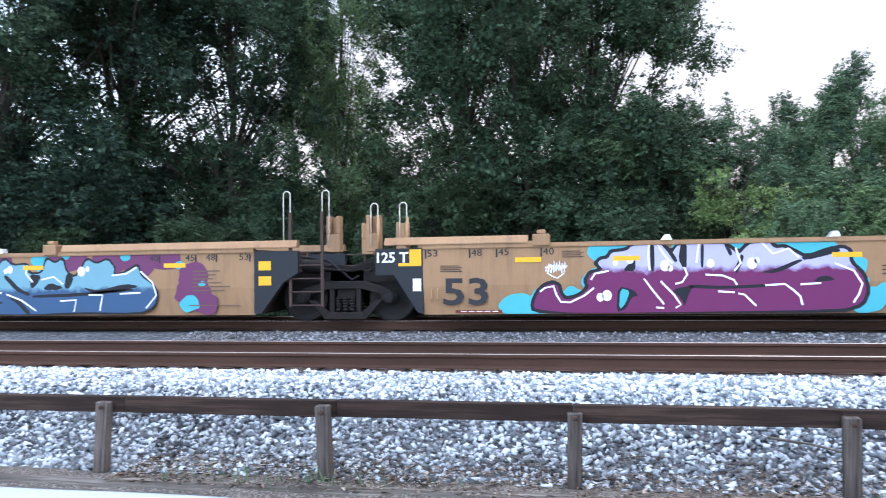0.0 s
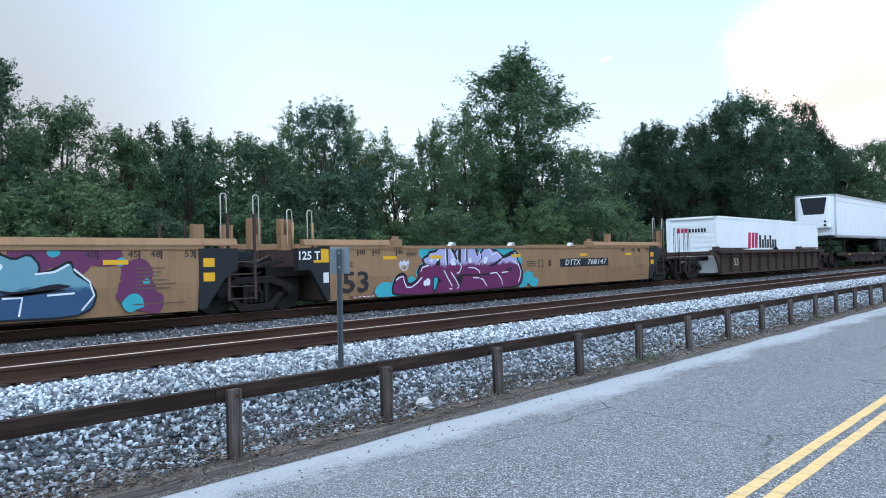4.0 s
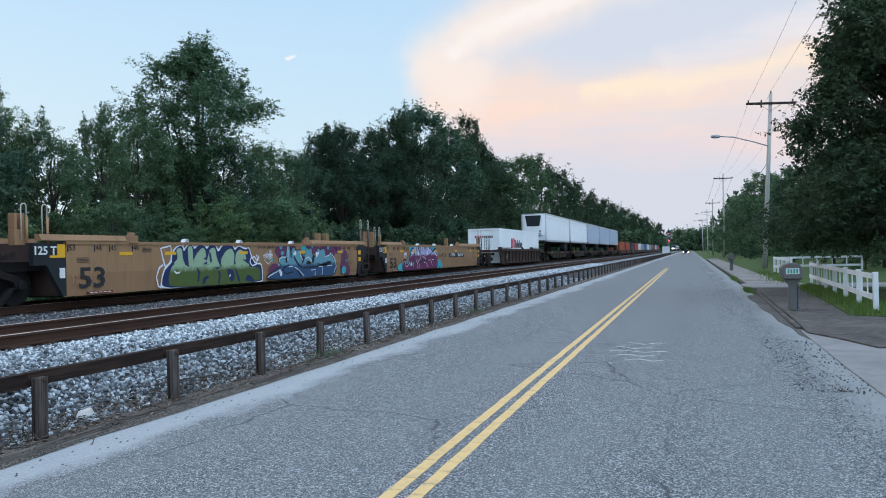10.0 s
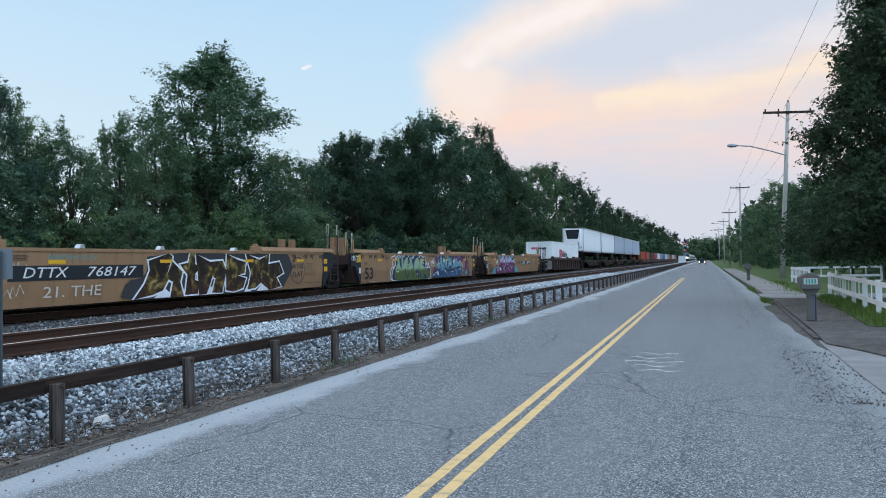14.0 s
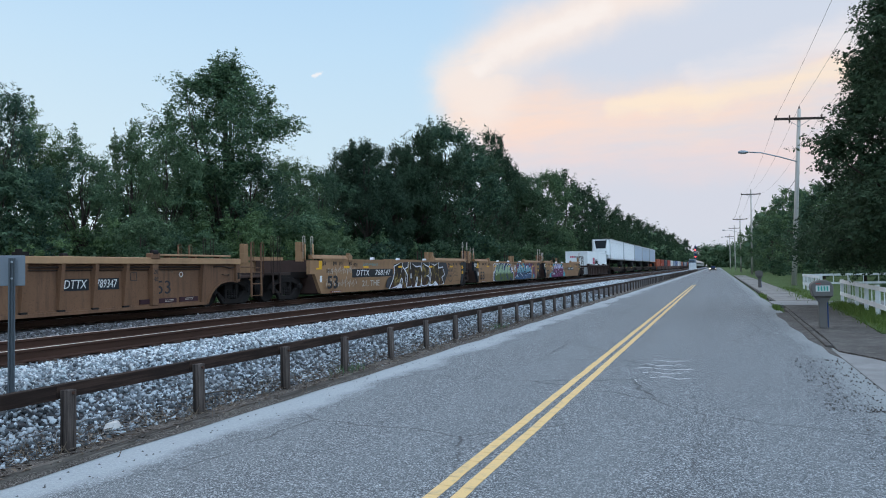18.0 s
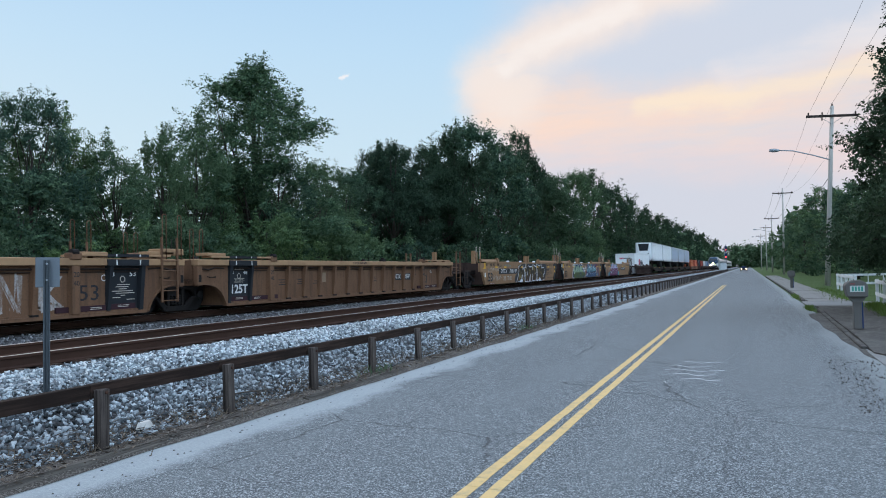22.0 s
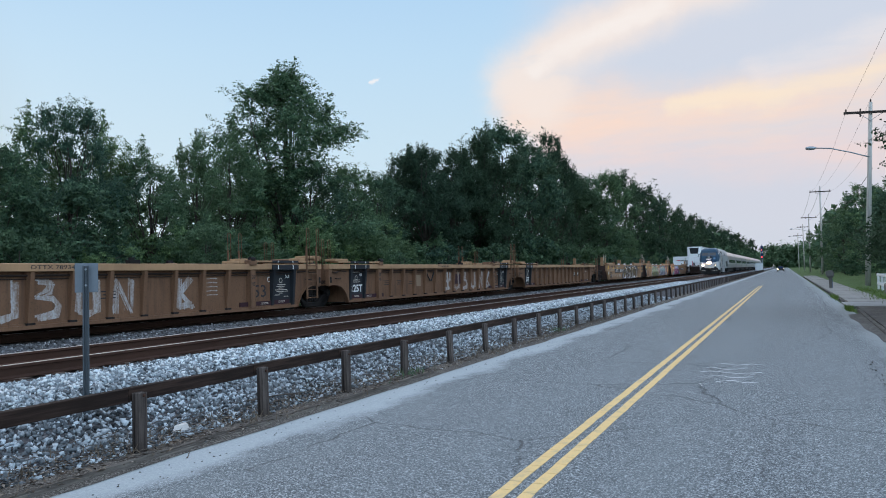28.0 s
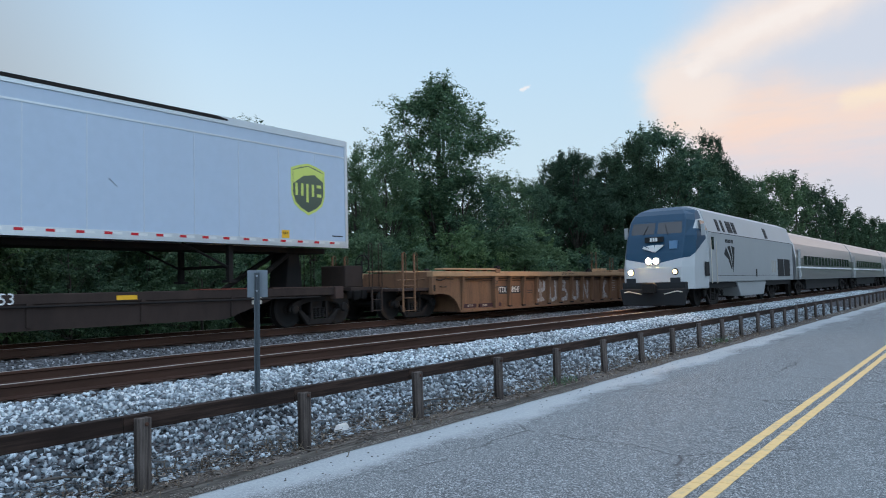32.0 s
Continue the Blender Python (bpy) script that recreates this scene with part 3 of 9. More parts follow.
stones("slope_stones", 56000, -7.75, -5.85, -8, 45, 0.027, M_STONE_DARK, 1, "dirty grey crushed stones on the ballast slope")
stones("crest_stones", 44000, -8.62, -7.5, -8, 70, 0.025, M_STONE, 2, "clean pale crushed stones along the ballast crest")
stones("middle_stones", 22000, -14.3, -11.0, -8, 60, 0.022, M_STONE_MID, 3, "grey-brown crushed stones between the tracks")

stones("path_gravel", 260, 1.15, 2.0, 9.5, 14.5, 0.010, M_DARKPATCH, 4, "loose gravel and grit along the road's crumbling edge")
stones("verge_gravel", 5000, -6.2, -5.5, -6, 40, 0.011, M_STONE_DARK, 6, "small stones spilled over the verge")

# rails and ties
RAIL = [(-0.07, -0.17), (0.07, -0.17), (0.07, -0.157), (0.012, -0.135), (0.010, -0.045), (0.036, -0.035), (0.036, -0.006), (0.026, 0.0), (-0.026, 0.0), (-0.036, -0.006), (-0.036, -0.035), (-0.010, -0.045), (-0.012, -0.135), (-0.07, -0.157)]
for nm, cx in (("near_track", NEAR), ("far_track", FAR)):
    tr = thing(nm, "railway track of rusty steel rails on wooden ties", "railway track", "the two tracks", kind="structure")
    for s in (-1, 1):
        g = Geo()
        g.prism([(cx + s * 0.755 + p[0], RAILTOP + p[1]) for p in RAIL], "y", -160, 1400)
        rl = part("rail", g, M_RAIL, tr, "rusty steel rail")
        g = Geo()
        g.box(cx + s * 0.755 - 0.026, cx + s * 0.755 + 0.026, -160, 1400, RAILTOP, RAILTOP + 0.003)
        part("running_surface", g, M_RAILHEAD, rl, "bright worn rail head")
    g = Geo()
    g.box(-1.28, 1.28, -0.115, 0.115, 0.36, 0.525)
    tie = g.mesh("tie", M_TIE, 0.012)
    plate = Geo().box(0.60, 0.91, -0.09, 0.09, 0.525, 0.535).box(-0.91, -0.60, -0.09, 0.09, 0.525, 0.535).mesh("tie_plate", M_RAIL)
    rng = random.Random(17)
    for k in range(110):
        ob = part("tie", tie, None, tr, at=pose(cx + rng.uniform(-0.03, 0.03), -9 + 0.55 * k, rng.uniform(-0.012, 0.006), 0, 0, rng.uniform(-1, 1)))
        part("tie_plate", plate, None, ob)
    g = Geo()
    for k in range(300):
        y = -9 + 0.55 * (110 + k)
        g.box(cx - 1.28, cx + 1.28, y - 0.11, y + 0.11, 0.36, 0.522)
    tagged(part("far_ties", g, M_TIE, tr), kind="stuff")

# ---- wooden rail fence along the verge ----
fence = thing("rail_fence", "low weathered timber rail fence on square posts along the road", "fence", kind="structure")
pm = [Geo().box(-0.048, 0.048, -0.055, 0.055, -0.3, 0.626 + d).mesh("post", M_POST, 0.006) for d in (0.0, 0.01, -0.012)]
rm = Geo().box(-0.045, 0.045, -POST / 2 + 0.002, POST / 2 - 0.002, -0.062, 0.072).mesh("rail_beam", M_RAILWOOD, 0.006)
bolt = Geo().lathe([(0.0, 0.018), (0.012, 0.018), (0.018, 0.01)], "x", 8).mesh("bolt", M_RAIL)
rng = random.Random(5)
SHIFT = {-3: -0.18, -2: -0.07, 0: 0.04, 1: 0.14, 2: 0.08, 3: 0.10, 4: 0.10, 7: -0.07, 8: -0.09, 9: -0.06}
for k in range(-8, 130):
    y = FENCE_Y - 0.04 + POST * k + SHIFT.get(k, 0.0)
    lean = rng.uniform(-2.2, 2.2)
    ob = part("post", pm[k % 3], None, fence, at=pose(FENCE_X, y, 0, rng.uniform(-2, 2), lean * 0.6, rng.uniform(-3, 3)))
    if k < 16:
        part("bolt", bolt, None, ob, at=pose(0.056, 0, 0.585))
    part("rail_beam", rm, None, fence, at=pose(FENCE_X - 0.101, FENCE_Y - 0.04 + POST * (k + 0.5), 0.590 + rng.uniform(-0.003, 0.003), rng.uniform(-0.12, 0.12)))

# ---- trees ----


def leaf_mat(name, dark, light, hue=0.0):
    m = Mat(name)
    r = m.island()
    big = m.noise(0.45, 3)
    c = m.ramp(r, [(0.0, tuple(0.8 * v for v in dark)), (0.45, dark), (1.0, light)])
    c = m.mix(m.math("MULTIPLY", big, 0.30), c, dark)
    c = m.mix(m.math("MULTIPLY", m.info(), 0.40), c, (dark[0] * 0.9, dark[1] * 0.85, dark[2] * 1.3))
    warm = m.math("MULTIPLY", m.math("FRACT", m.math("MULTIPLY", m.info(), 7.31)), 0.32)
    c = m.mix(warm, c, m.mix(r, (light[0] * 0.9, light[1] * 0.85, light[2] * 0.6), (light[0] * 1.5, light[1] * 1.25, light[2] * 0.9)))
    mat = m.done(c, 0.65, 0.0, Specular_IOR_Level=0.10)
    tr = m.n.new("ShaderNodeBsdfTranslucent")
    m.l.new(c, tr.inputs[0])
    mx = m.n.new("ShaderNodeMixShader")
    mx.inputs[0].default_value = 0.32
    m.l.new(m.b.outputs[0], mx.inputs[1])
    m.l.new(tr.outputs[0], mx.inputs[2])
    m.l.new(mx.outputs[0], m.n["Material Output"].inputs[0])
    return mat


def bark_mat():
    m = Mat("bark")
    g = m.noise(3.0, 8, 0.7, (6, 6, 0.8))
    c = m.ramp(g, [(0.3, (0.026, 0.022, 0.019)), (0.7, (0.085, 0.072, 0.062))])
    m.bump(g, 0.8, 0.03)
    return m.done(c, 0.9)


M_BARK = bark_mat()
M_LEAF = [leaf_mat("leaves_deep_green", (0.046, 0.092, 0.060), (0.140, 0.232, 0.126)),
          leaf_mat("leaves_mid_green", (0.060, 0.118, 0.070), (0.176, 0.278, 0.140)),
          leaf_mat("leaves_bright_green", (0.085, 0.152, 0.068), (0.225, 0.340, 0.140)),
          # dark oak leaves; also colours the shade within and under the wood
          leaf_mat("leaves_dark_oak_and_shade", (0.025, 0.050, 0.033), (0.077, 0.132, 0.076))]


def leaves(clumps, total, size, seed, inner=0.09, twig=10, reach=1.0):
    """Leaves in small sprays, the sprays gathered in clumps (centre, radius); larger shaded ones inside."""
    rs = np.random.RandomState(seed)
    C = np.array([c for c, r in clumps], float)
    R = np.array([r for c, r in clumps], float)
    # sprays: points on and in the clumps
    ns = len(C) * twig
    own = np.repeat(np.arange(len(C)), twig)
    d = rs.normal(size=(ns, 3)) + (0, 0, 0.25)
    d /= np.linalg.norm(d, axis=1)[:, None]
    S = C[own] + d * (R[own] * rs.uniform(0.35, 1.1, ns))[:, None] * (1, 1, 0.8)
    SR = R[own] * rs.uniform(0.22, 0.55, ns) * reach
    w = SR ** 1.7
    k = rs.choice(ns, total, p=w / w.sum())
    # each spray is a twig that reaches out and up, drooping at its tip, with leaves along it
    ax = d * (1, 1, 0.7) + 0.45 * rs.normal(size=(ns, 3)) + (0, 0, 0.22)
    ax /= np.linalg.norm(ax, axis=1)[:, None]
    q = rs.uniform(-0.7, 1.15, total)
    side = rs.normal(size=(total, 3)) * (1, 1, 0.55)
    p = S[k] + ax[k] * (q * SR[k] * 1.35)[:, None] + side * (SR[k] * 0.36 * (1.15 - 0.6 * q.clip(0, 1)))[:, None]
    p[:, 2] -= 0.22 * SR[k] * q.clip(0, 2) ** 2
    nrm = d[k] * 0.6 + 0.5 * rs.normal(size=(total, 3)) + (0, 0, 0.7)
    s = size * rs.uniform(0.55, 1.4, total)
    # inner leaves
    ni = int(total * inner * 1.8)
    ki = rs.choice(len(C), ni, p=R ** 2 / (R ** 2).sum())
    oi = rs.normal(size=(ni, 3))
    oi /= np.linalg.norm(oi, axis=1)[:, None]
    p = np.concatenate([p, C[ki] + oi * (R[ki] * rs.uniform(0, 0.62, ni))[:, None]])
    nrm = np.concatenate([nrm, rs.normal(size=(ni, 3))])
    s = np.concatenate([s, size * rs.uniform(1.2, 2.0, ni)])
    n = total + ni
    nrm /= np.linalg.norm(nrm, axis=1)[:, None]
    t = np.cross(nrm, rs.normal(size=(n, 3)))
    t /= np.linalg.norm(t, axis=1)[:, None]
    b = np.cross(nrm, t)
    w = (s * rs.uniform(0.42, 0.66, n))[:, None]
    L = s[:, None]
    V = np.stack([p - t * L, p + b * w + nrm * w * 0.3, p + t * L, p - b * w + nrm * w * 0.3], 1).reshape(-1, 3)
    return V, np.arange(len(V)).reshape(-1, 4)


TOP = {}


def make_tree(name, height, radius, seed, kind, mat, label, clumps, total, size, low=0.28, inner=0.09, fat=1.0, reach=1.0):
    """A tapered trunk, limbs and a crown of many leaf sprays; built at the origin."""
    rng = random.Random(seed)
    tree = thing(name, label, "tree")
    base = height * low
    pts = [(rng.uniform(-0.1, 0.1) * k * height * 0.03, rng.uniform(-0.1, 0.1) * k * height * 0.03, height * (0.72 if kind == "tall" else 0.80) * k / 7) for k in range(8)]
    part("trunk", Geo().tube([(pts[0][0], pts[0][1], -0.4)] + pts[1:], 0.015 * height, 9, 0.004 * height), M_BARK, tree, "grey-brown bark", smooth=True)
    cl = []
    limbs = Geo()
    def spot(deep):
        """A place within the crown's outline."""
        h = rng.random() ** (0.92 if kind == "tall" else 1.0)
        if kind == "tall":
            env = radius * (1.0 - h ** 2.6) ** 0.75 * (0.88 + 0.16 * math.sin(11 * h + seed))
        elif kind == "oak":
            env = radius * (1.0 - h ** 1.55) ** 0.9 * (0.94 + 0.07 * math.sin(9 * h + seed))
        elif kind == "round":
            env = radius * math.sqrt(max(0.05, 1 - (2 * h - 0.85) ** 2 * 0.75))
        else:
            env = radius * (1 - 0.45 * h)
        a = rng.uniform(0, 2 * math.pi)
        uneven = 0.45 if kind == "oak" else 1.0
        lump = 1 + uneven * (0.20 * math.sin(3 * a + 5 * h + seed) + 0.14 * math.sin(5 * a - 7 * h))
        q = rng.uniform(deep, 1.0) ** 0.5 * lump
        return Vector((env * q * math.cos(a), env * q * math.sin(a), base + (height * 0.95 - base) * h)), h

    # boughs carry the foliage in rounded masses with shade between them
    boughs = [(*spot(0.35), rng.uniform(0.7, 1.25)) for k in range({"oak": 60, "tall": 40, "bush": 14}.get(kind, 32))]
    mass = radius * (0.19 if kind == "oak" else 0.23 if kind == "tall" else 0.32)
    for k in range(clumps):
        if k % 3 < 2:
            o, h, big = boughs[rng.randrange(len(boughs))]
            way = Vector((rng.gauss(0, 1), rng.gauss(0, 1), rng.gauss(0.35, 0.8))).normalized()
            c = o * 0.94 + way * (mass * big * rng.uniform(0.35, 1.0) ** 0.5)
            c.z = max(base * 0.9, c.z)
        else:
            c, h = spot(0.10)
        r = radius * rng.uniform(0.10, 0.24) * fat
        if kind == "tall":
            r *= 1.10 - 0.32 * h
        cl.append((tuple(c), r))
        if k % 5 == 0:
            foot = Vector(pts[min(7, max(1, int(7 * (c.z * 0.72) / height)))])
            mid = (foot + c) / 2 + Vector((rng.uniform(-0.3, 0.3), rng.uniform(-0.3, 0.3), 0.25))
            limbs.tube([foot, mid, c], 0.0045 * height, 5, 0.0012 * height)
    # leading shoots that break the outline
    for k in range(int(clumps * (0.05 if kind == "round" and height > 15 else 0.16))):
        c, r = cl[rng.randrange(clumps)]
        if c[2] < height * 0.45:
            continue
        o = Vector(c)
        out = Vector((c[0], c[1], 0)) * 0.10
        for j in range(4):
            o = o + Vector((rng.uniform(-0.08, 0.08), rng.uniform(-0.08, 0.08), 0.24 * r + 0.12)) + out * 0.4
            cl.append((tuple(o), r * (0.42 - 0.085 * j)))
    part("limb", limbs, M_BARK, tree, smooth=True)
    V, F = leaves(cl, total, size, seed, inner, reach=reach)
    TOP[tree] = float(np.percentile(V[:, 2], 99.6))
    part("crown", fast_mesh("crown", V, F, mat), None, tree)
    return tree


# proto trees; each is then copied along the wood's edge
P_ROUND = [make_tree("broadleaf_tree", 13, 4.2, 11 + i, "round", M_LEAF[i % 2], "dense green broadleaf tree at the edge of the wood", 150, 52000, 0.064, 0.02) for i in range(3)]
P_TALL = make_tree("tall_tree", 14, 4.4, 31, "tall", M_LEAF[1], "tall loose-crowned green tree with gaps showing sky", 270, 95000, 0.054, 0.10, 0.10)
P_DARK = [make_tree("dark_tree", 19, 6.2, 41 + i, "round", M_LEAF[3], "tall dark green oak in the wood", 190, 72000, 0.094, 0.06, 0.18, 1.15) for i in range(2)]
P_MID = [make_tree("wood_tree", 19, 6.2, 45 + i, "round", M_LEAF[(3, 0)[i]], "dark green tree in the wood", 150, 30000, 0.135, 0.06, 0.18, 1.25) for i in range(2)]
P_FAR = [make_tree("far_tree", 19, 6.2, 48 + i, "round", M_LEAF[3], "dark green tree far along the railway", 110, 15000, 0.185, 0.06, 0.18, 1.3) for i in range(2)]
P_ROAD = [make_tree("roadside_tree", 13, 4.2, 61 + i, "round", M_LEAF[(1, 0)[i]], "dense green tree beside the road", 110, 12000, 0.125, 0.06) for i in range(2)]
P_BUSH = [make_tree("undergrowth_bush", 6.5, 3.1, 51 + i, "bush", M_LEAF[(1, 0, 2, 3)[i]], "leafy green undergrowth bush beside the railway", 80, 17000, 0.068, 0.02) for i in range(4)]
P_BUSH_FAR = [make_tree("undergrowth_bush", 6.5, 3.1, 55 + i, "bush", M_LEAF[(1, 0)[i]], "leafy green undergrowth bush beside the railway", 50, 4500, 0.14, 0.02) for i in range(2)]


def plant(proto, m, group="trees of the wood"):
    return tagged(copy_thing(proto, m), group=group)


def by_sight(proto, tall, az, el, x, squash=1.0, turn=0.0):
    """Sets a tree at distance x from the road so that its top stands el degrees over the eye."""
    y = -x / math.tan(radians(az)) if abs(az - 90) > 0.1 else 0.0
    h = CAM + math.hypot(x, y) * math.tan(radians(el)) + 0.1
    k = h / TOP[proto]
    return plant(proto, Matrix.LocRotScale((x, y, -0.1), Euler((0, 0, turn)), (k * squash, k * squash, k)))


# the wood beyond the railway: bearing to the left of the road, height angle, distance, kind
rng = random.Random(77)
P_OLD = [make_tree("dark_tree", 19, 6.2, 141 + i, "round", M_LEAF[3], "tall dark green oak in the wood", 330, 120000, 0.074, 0.06, 0.16, 0.95, 0.9) for i in range(2)]
for az, el, x, sq in ((131, 24, -25, 1.1), (124, 27, -27, 1.05), (116.5, 26, -28, 0.8), (99.5, 27, -28, 0.85), (94.5, 29, -27, 1.0), (89.6, 27, -28, 0.80), (140, 22, -27, 1.1), (150, 18, -26, 1.0)):
    by_sight(P_OLD[rng.randrange(2)], 19, az, el, x, sq * 0.95, rng.uniform(0, 6))
by_sight(P_TALL, 14, 108.5, 25, -30, 0.55, 1.0)
for az, el, sq in ((87, 12.5, 1.1), (83.5, 12.0, 1.0), (80, 11.2, 1.0), (76, 11.6, 0.9), (73.5, 12.4, 0.8), (71.8, 13.6, 0.75), (68.5, 11.4, 0.85), (65, 10.0, 0.9), (62.3, 10.2, 0.8), (60.4, 10.6, 0.75), (57.5, 9.6, 0.9), (55, 9.4, 0.9),
                   (52.6, 11.4, 0.75), (50.6, 12.3, 0.7), (48.2, 11.2, 0.7), (45.5, 9.6, 0.9), (42.3, 10.6, 0.55), (40.0, 10.8, 0.65), (38.4, 9.2, 0.9), (31.2, 8.4, 0.8), (29.2, 7.6, 0.9), (34.2, 8.6, 0.9)):
    by_sight(P_ROUND[rng.randrange(3)], 13, az, el, -25 - rng.uniform(0, 3), sq, rng.uniform(0, 6))
by_sight(P_TALL, 14, 36.0, 15.2, -27, 1.2, 0.4)
for az, el, sq in ((27.0, 9.2, 0.7), (25.6, 9.6, 0.8), (23.6, 9.4, 0.8), (21.6, 10.3, 0.8), (19.6, 11.1, 0.85), (17.8, 9.6, 0.8), (15.75, 10.2, 0.42), (14.6, 7.4, 0.9), (13.4, 7.0, 0.8), (12.0, 7.2, 0.75),
                   (10.6, 7.2, 0.7), (9.4, 6.2, 0.75), (8.2, 5.0, 0.8), (7.2, 4.4, 0.8), (6.2, 3.9, 0.8), (5.3, 3.4, 0.8), (4.5, 3.1, 0.8), (3.8, 2.7, 0.8), (3.2, 2.4, 0.8), (2.7, 2.1, 0.8), (2.2, 1.9, 0.8)):
    by_sight((P_DARK if az > 21 else P_MID if az > 11 else P_FAR)[rng.randrange(2)], 19, az, el, -26 - rng.uniform(0, 3), sq, rng.uniform(0, 6))
# undergrowth along the far side of the railway
y = -40.0
while y < 230:
    for row in range(2):
        k = rng.uniform(0.46, 0.74) * (1 + 0.22 * row) * (0.75 if y < 2 else 1)
        # below y 3 the dark leaf colour paints the shade under the big trees
        plant((P_BUSH[3] if y < 3 else P_BUSH[rng.randrange(3)]) if y < 45 else P_BUSH_FAR[rng.randrange(2)], Matrix.LocRotScale((-21.3 - 2.6 * row + rng.uniform(-0.8, 0.8), y + rng.uniform(-1, 1), -0.1), Euler((0, 0, rng.uniform(0, 6))), (k, k, k)), "undergrowth of the wood")
    y += 3.4 + max(0, y) * 0.04
# deep shade of the wood behind, put into the darkest leaf colour
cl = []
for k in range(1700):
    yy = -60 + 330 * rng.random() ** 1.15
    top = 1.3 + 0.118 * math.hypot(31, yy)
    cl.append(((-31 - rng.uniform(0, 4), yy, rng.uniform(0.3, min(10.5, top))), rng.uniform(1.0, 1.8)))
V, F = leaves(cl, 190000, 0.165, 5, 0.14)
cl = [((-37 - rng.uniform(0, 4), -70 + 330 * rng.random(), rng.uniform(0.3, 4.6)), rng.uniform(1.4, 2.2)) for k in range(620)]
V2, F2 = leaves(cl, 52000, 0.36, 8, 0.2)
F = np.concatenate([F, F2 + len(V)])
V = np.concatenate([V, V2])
tagged(new("deep_wood", fast_mesh("deep_wood", V, F, M_LEAF[3])), "dense leaf mass inside the wood, its shade put into dark leaf colour", "woods", "", "stuff")
cl = []
for k in range(620):
    yy = 260 + 1100 * rng.random() ** 1.4
    cl.append(((-27 - rng.uniform(0, 14), yy, rng.uniform(1, 16)), rng.uniform(3, 5)))
for k in range(300):
    yy = 150 + 1000 * rng.random() ** 1.4
    cl.append(((11 + rng.uniform(0, 16), yy, rng.uniform(1, 12)), rng.uniform(2.5, 4.5)))
for k in range(160):
    cl.append(((rng.uniform(-16, 30), 640 + rng.uniform(0, 60), rng.uniform(1, 17)), rng.uniform(3, 5.5)))
V, F = leaves(cl, 70000, 0.8, 6, 0.2)
tagged(new("far_woods", fast_mesh("far_woods", V, F, M_LEAF[0])), "distant line of trees on both sides of the road", "woods", "", "stuff")

# the right-hand roadside
near_oak = make_tree("roadside_oak", 15.5, 6.3, 71, "oak", M_LEAF[3], "large dark oak overhanging the white fence", 1500, 260000, 0.052, 0.13, 0.20, 0.66, 0.62)
near_oak.matrix_basis = pose(8.15, 27.8, -0.1, 0, 0, 30)
for x, yy, k, p in ((13, 60, 0.85, 0), (12, 74, 0.95, 1), (10.5, 88, 0.80, 2), (11.5, 100, 0.9, 0), (10, 116, 0.95, 1), (11, 132, 1.1, 2), (9.6, 150, 0.9, 0), (14, 46, 0.8, 1), (16, 52, 0.95, 2), (10.5, 172, 1.0, 1), (10, 200, 1.1, 2), (18, 66, 1.0, 1), (17, 82, 1.1, 0), (16, 104, 1.1, 2)):
    plant(P_ROAD[p % 2], Matrix.LocRotScale((x, yy, -0.1), Euler((0, 0, yy)), (k, k, k)), "roadside trees")
plant(P_TALL, Matrix.LocRotScale((13.5, 140, -0.1), Euler((0, 0, 1)), (0.85, 0.85, 1.05)), "roadside trees")
for x, yy, k, p in ((13.5, 42, 0.55, 0), (12.5, 36, 0.45, 1), (11, 56, 0.5, 0), (14, 64, 0.6, 1)):
    plant(P_BUSH[p], Matrix.LocRotScale((x, yy, -0.1), Euler((0, 0, yy)), (k, k, k)), "roadside bushes")
for o in P_OLD + P_ROUND + [P_TALL] + P_DARK + P_MID + P_FAR + P_ROAD + P_BUSH + P_BUSH_FAR:
    for c in list(o.children_recursive) + [o]:
        bpy.data.objects.remove(c)

# ---- roadside things ----
M_WOODPOLE = weathered_wood("weathered_pole_wood", (0.38, 0.365, 0.34), (0.66, 0.63, 0.58), (14, 14, 0.5))
M_WHITEWOOD = plain("white_fence_paint", (0.72, 0.75, 0.78), 0.6, 0, 0.08, 3.0, 0.05, (0.35, 0.37, 0.33), 0.4)
M_GALV = plain("galvanised_steel", (0.30, 0.34, 0.38), 0.5, 0.6, 0.12, 4.0)
M_MAIL = plain("grey_mailbox_plastic", (0.125, 0.12, 0.115), 0.55, 0, 0.12, 3.0)
M_MAILBLUE = plain("dark_blue_plastic", (0.02, 0.045, 0.13), 0.5)
M_TEAL = plain("teal_number_tape", (0.05, 0.30, 0.24), 0.5)
M_WIRE = plain("black_wire", (0.03, 0.03, 0.03), 0.6)
M_CERAMIC = plain("brown_insulator", (0.07, 0.045, 0.035), 0.3)
M_ROCK = plain("pale_rock", (0.62, 0.60, 0.58), 0.85, 0, 0.15, 6, 0.4)
M_STRAW = plain("dry_grass", (0.17, 0.135, 0.10), 0.9, 0, 0.3, 5)
M_GRASSBLADE = leaf_mat("grass_blades", (0.06, 0.12, 0.03), (0.16, 0.24, 0.07))

M_APRON = plain("pale_worn_apron", (0.275, 0.28, 0.285), 0.92, 0, 0.3, 1.8, 0.4, (0.13, 0.13, 0.128), 0.7)


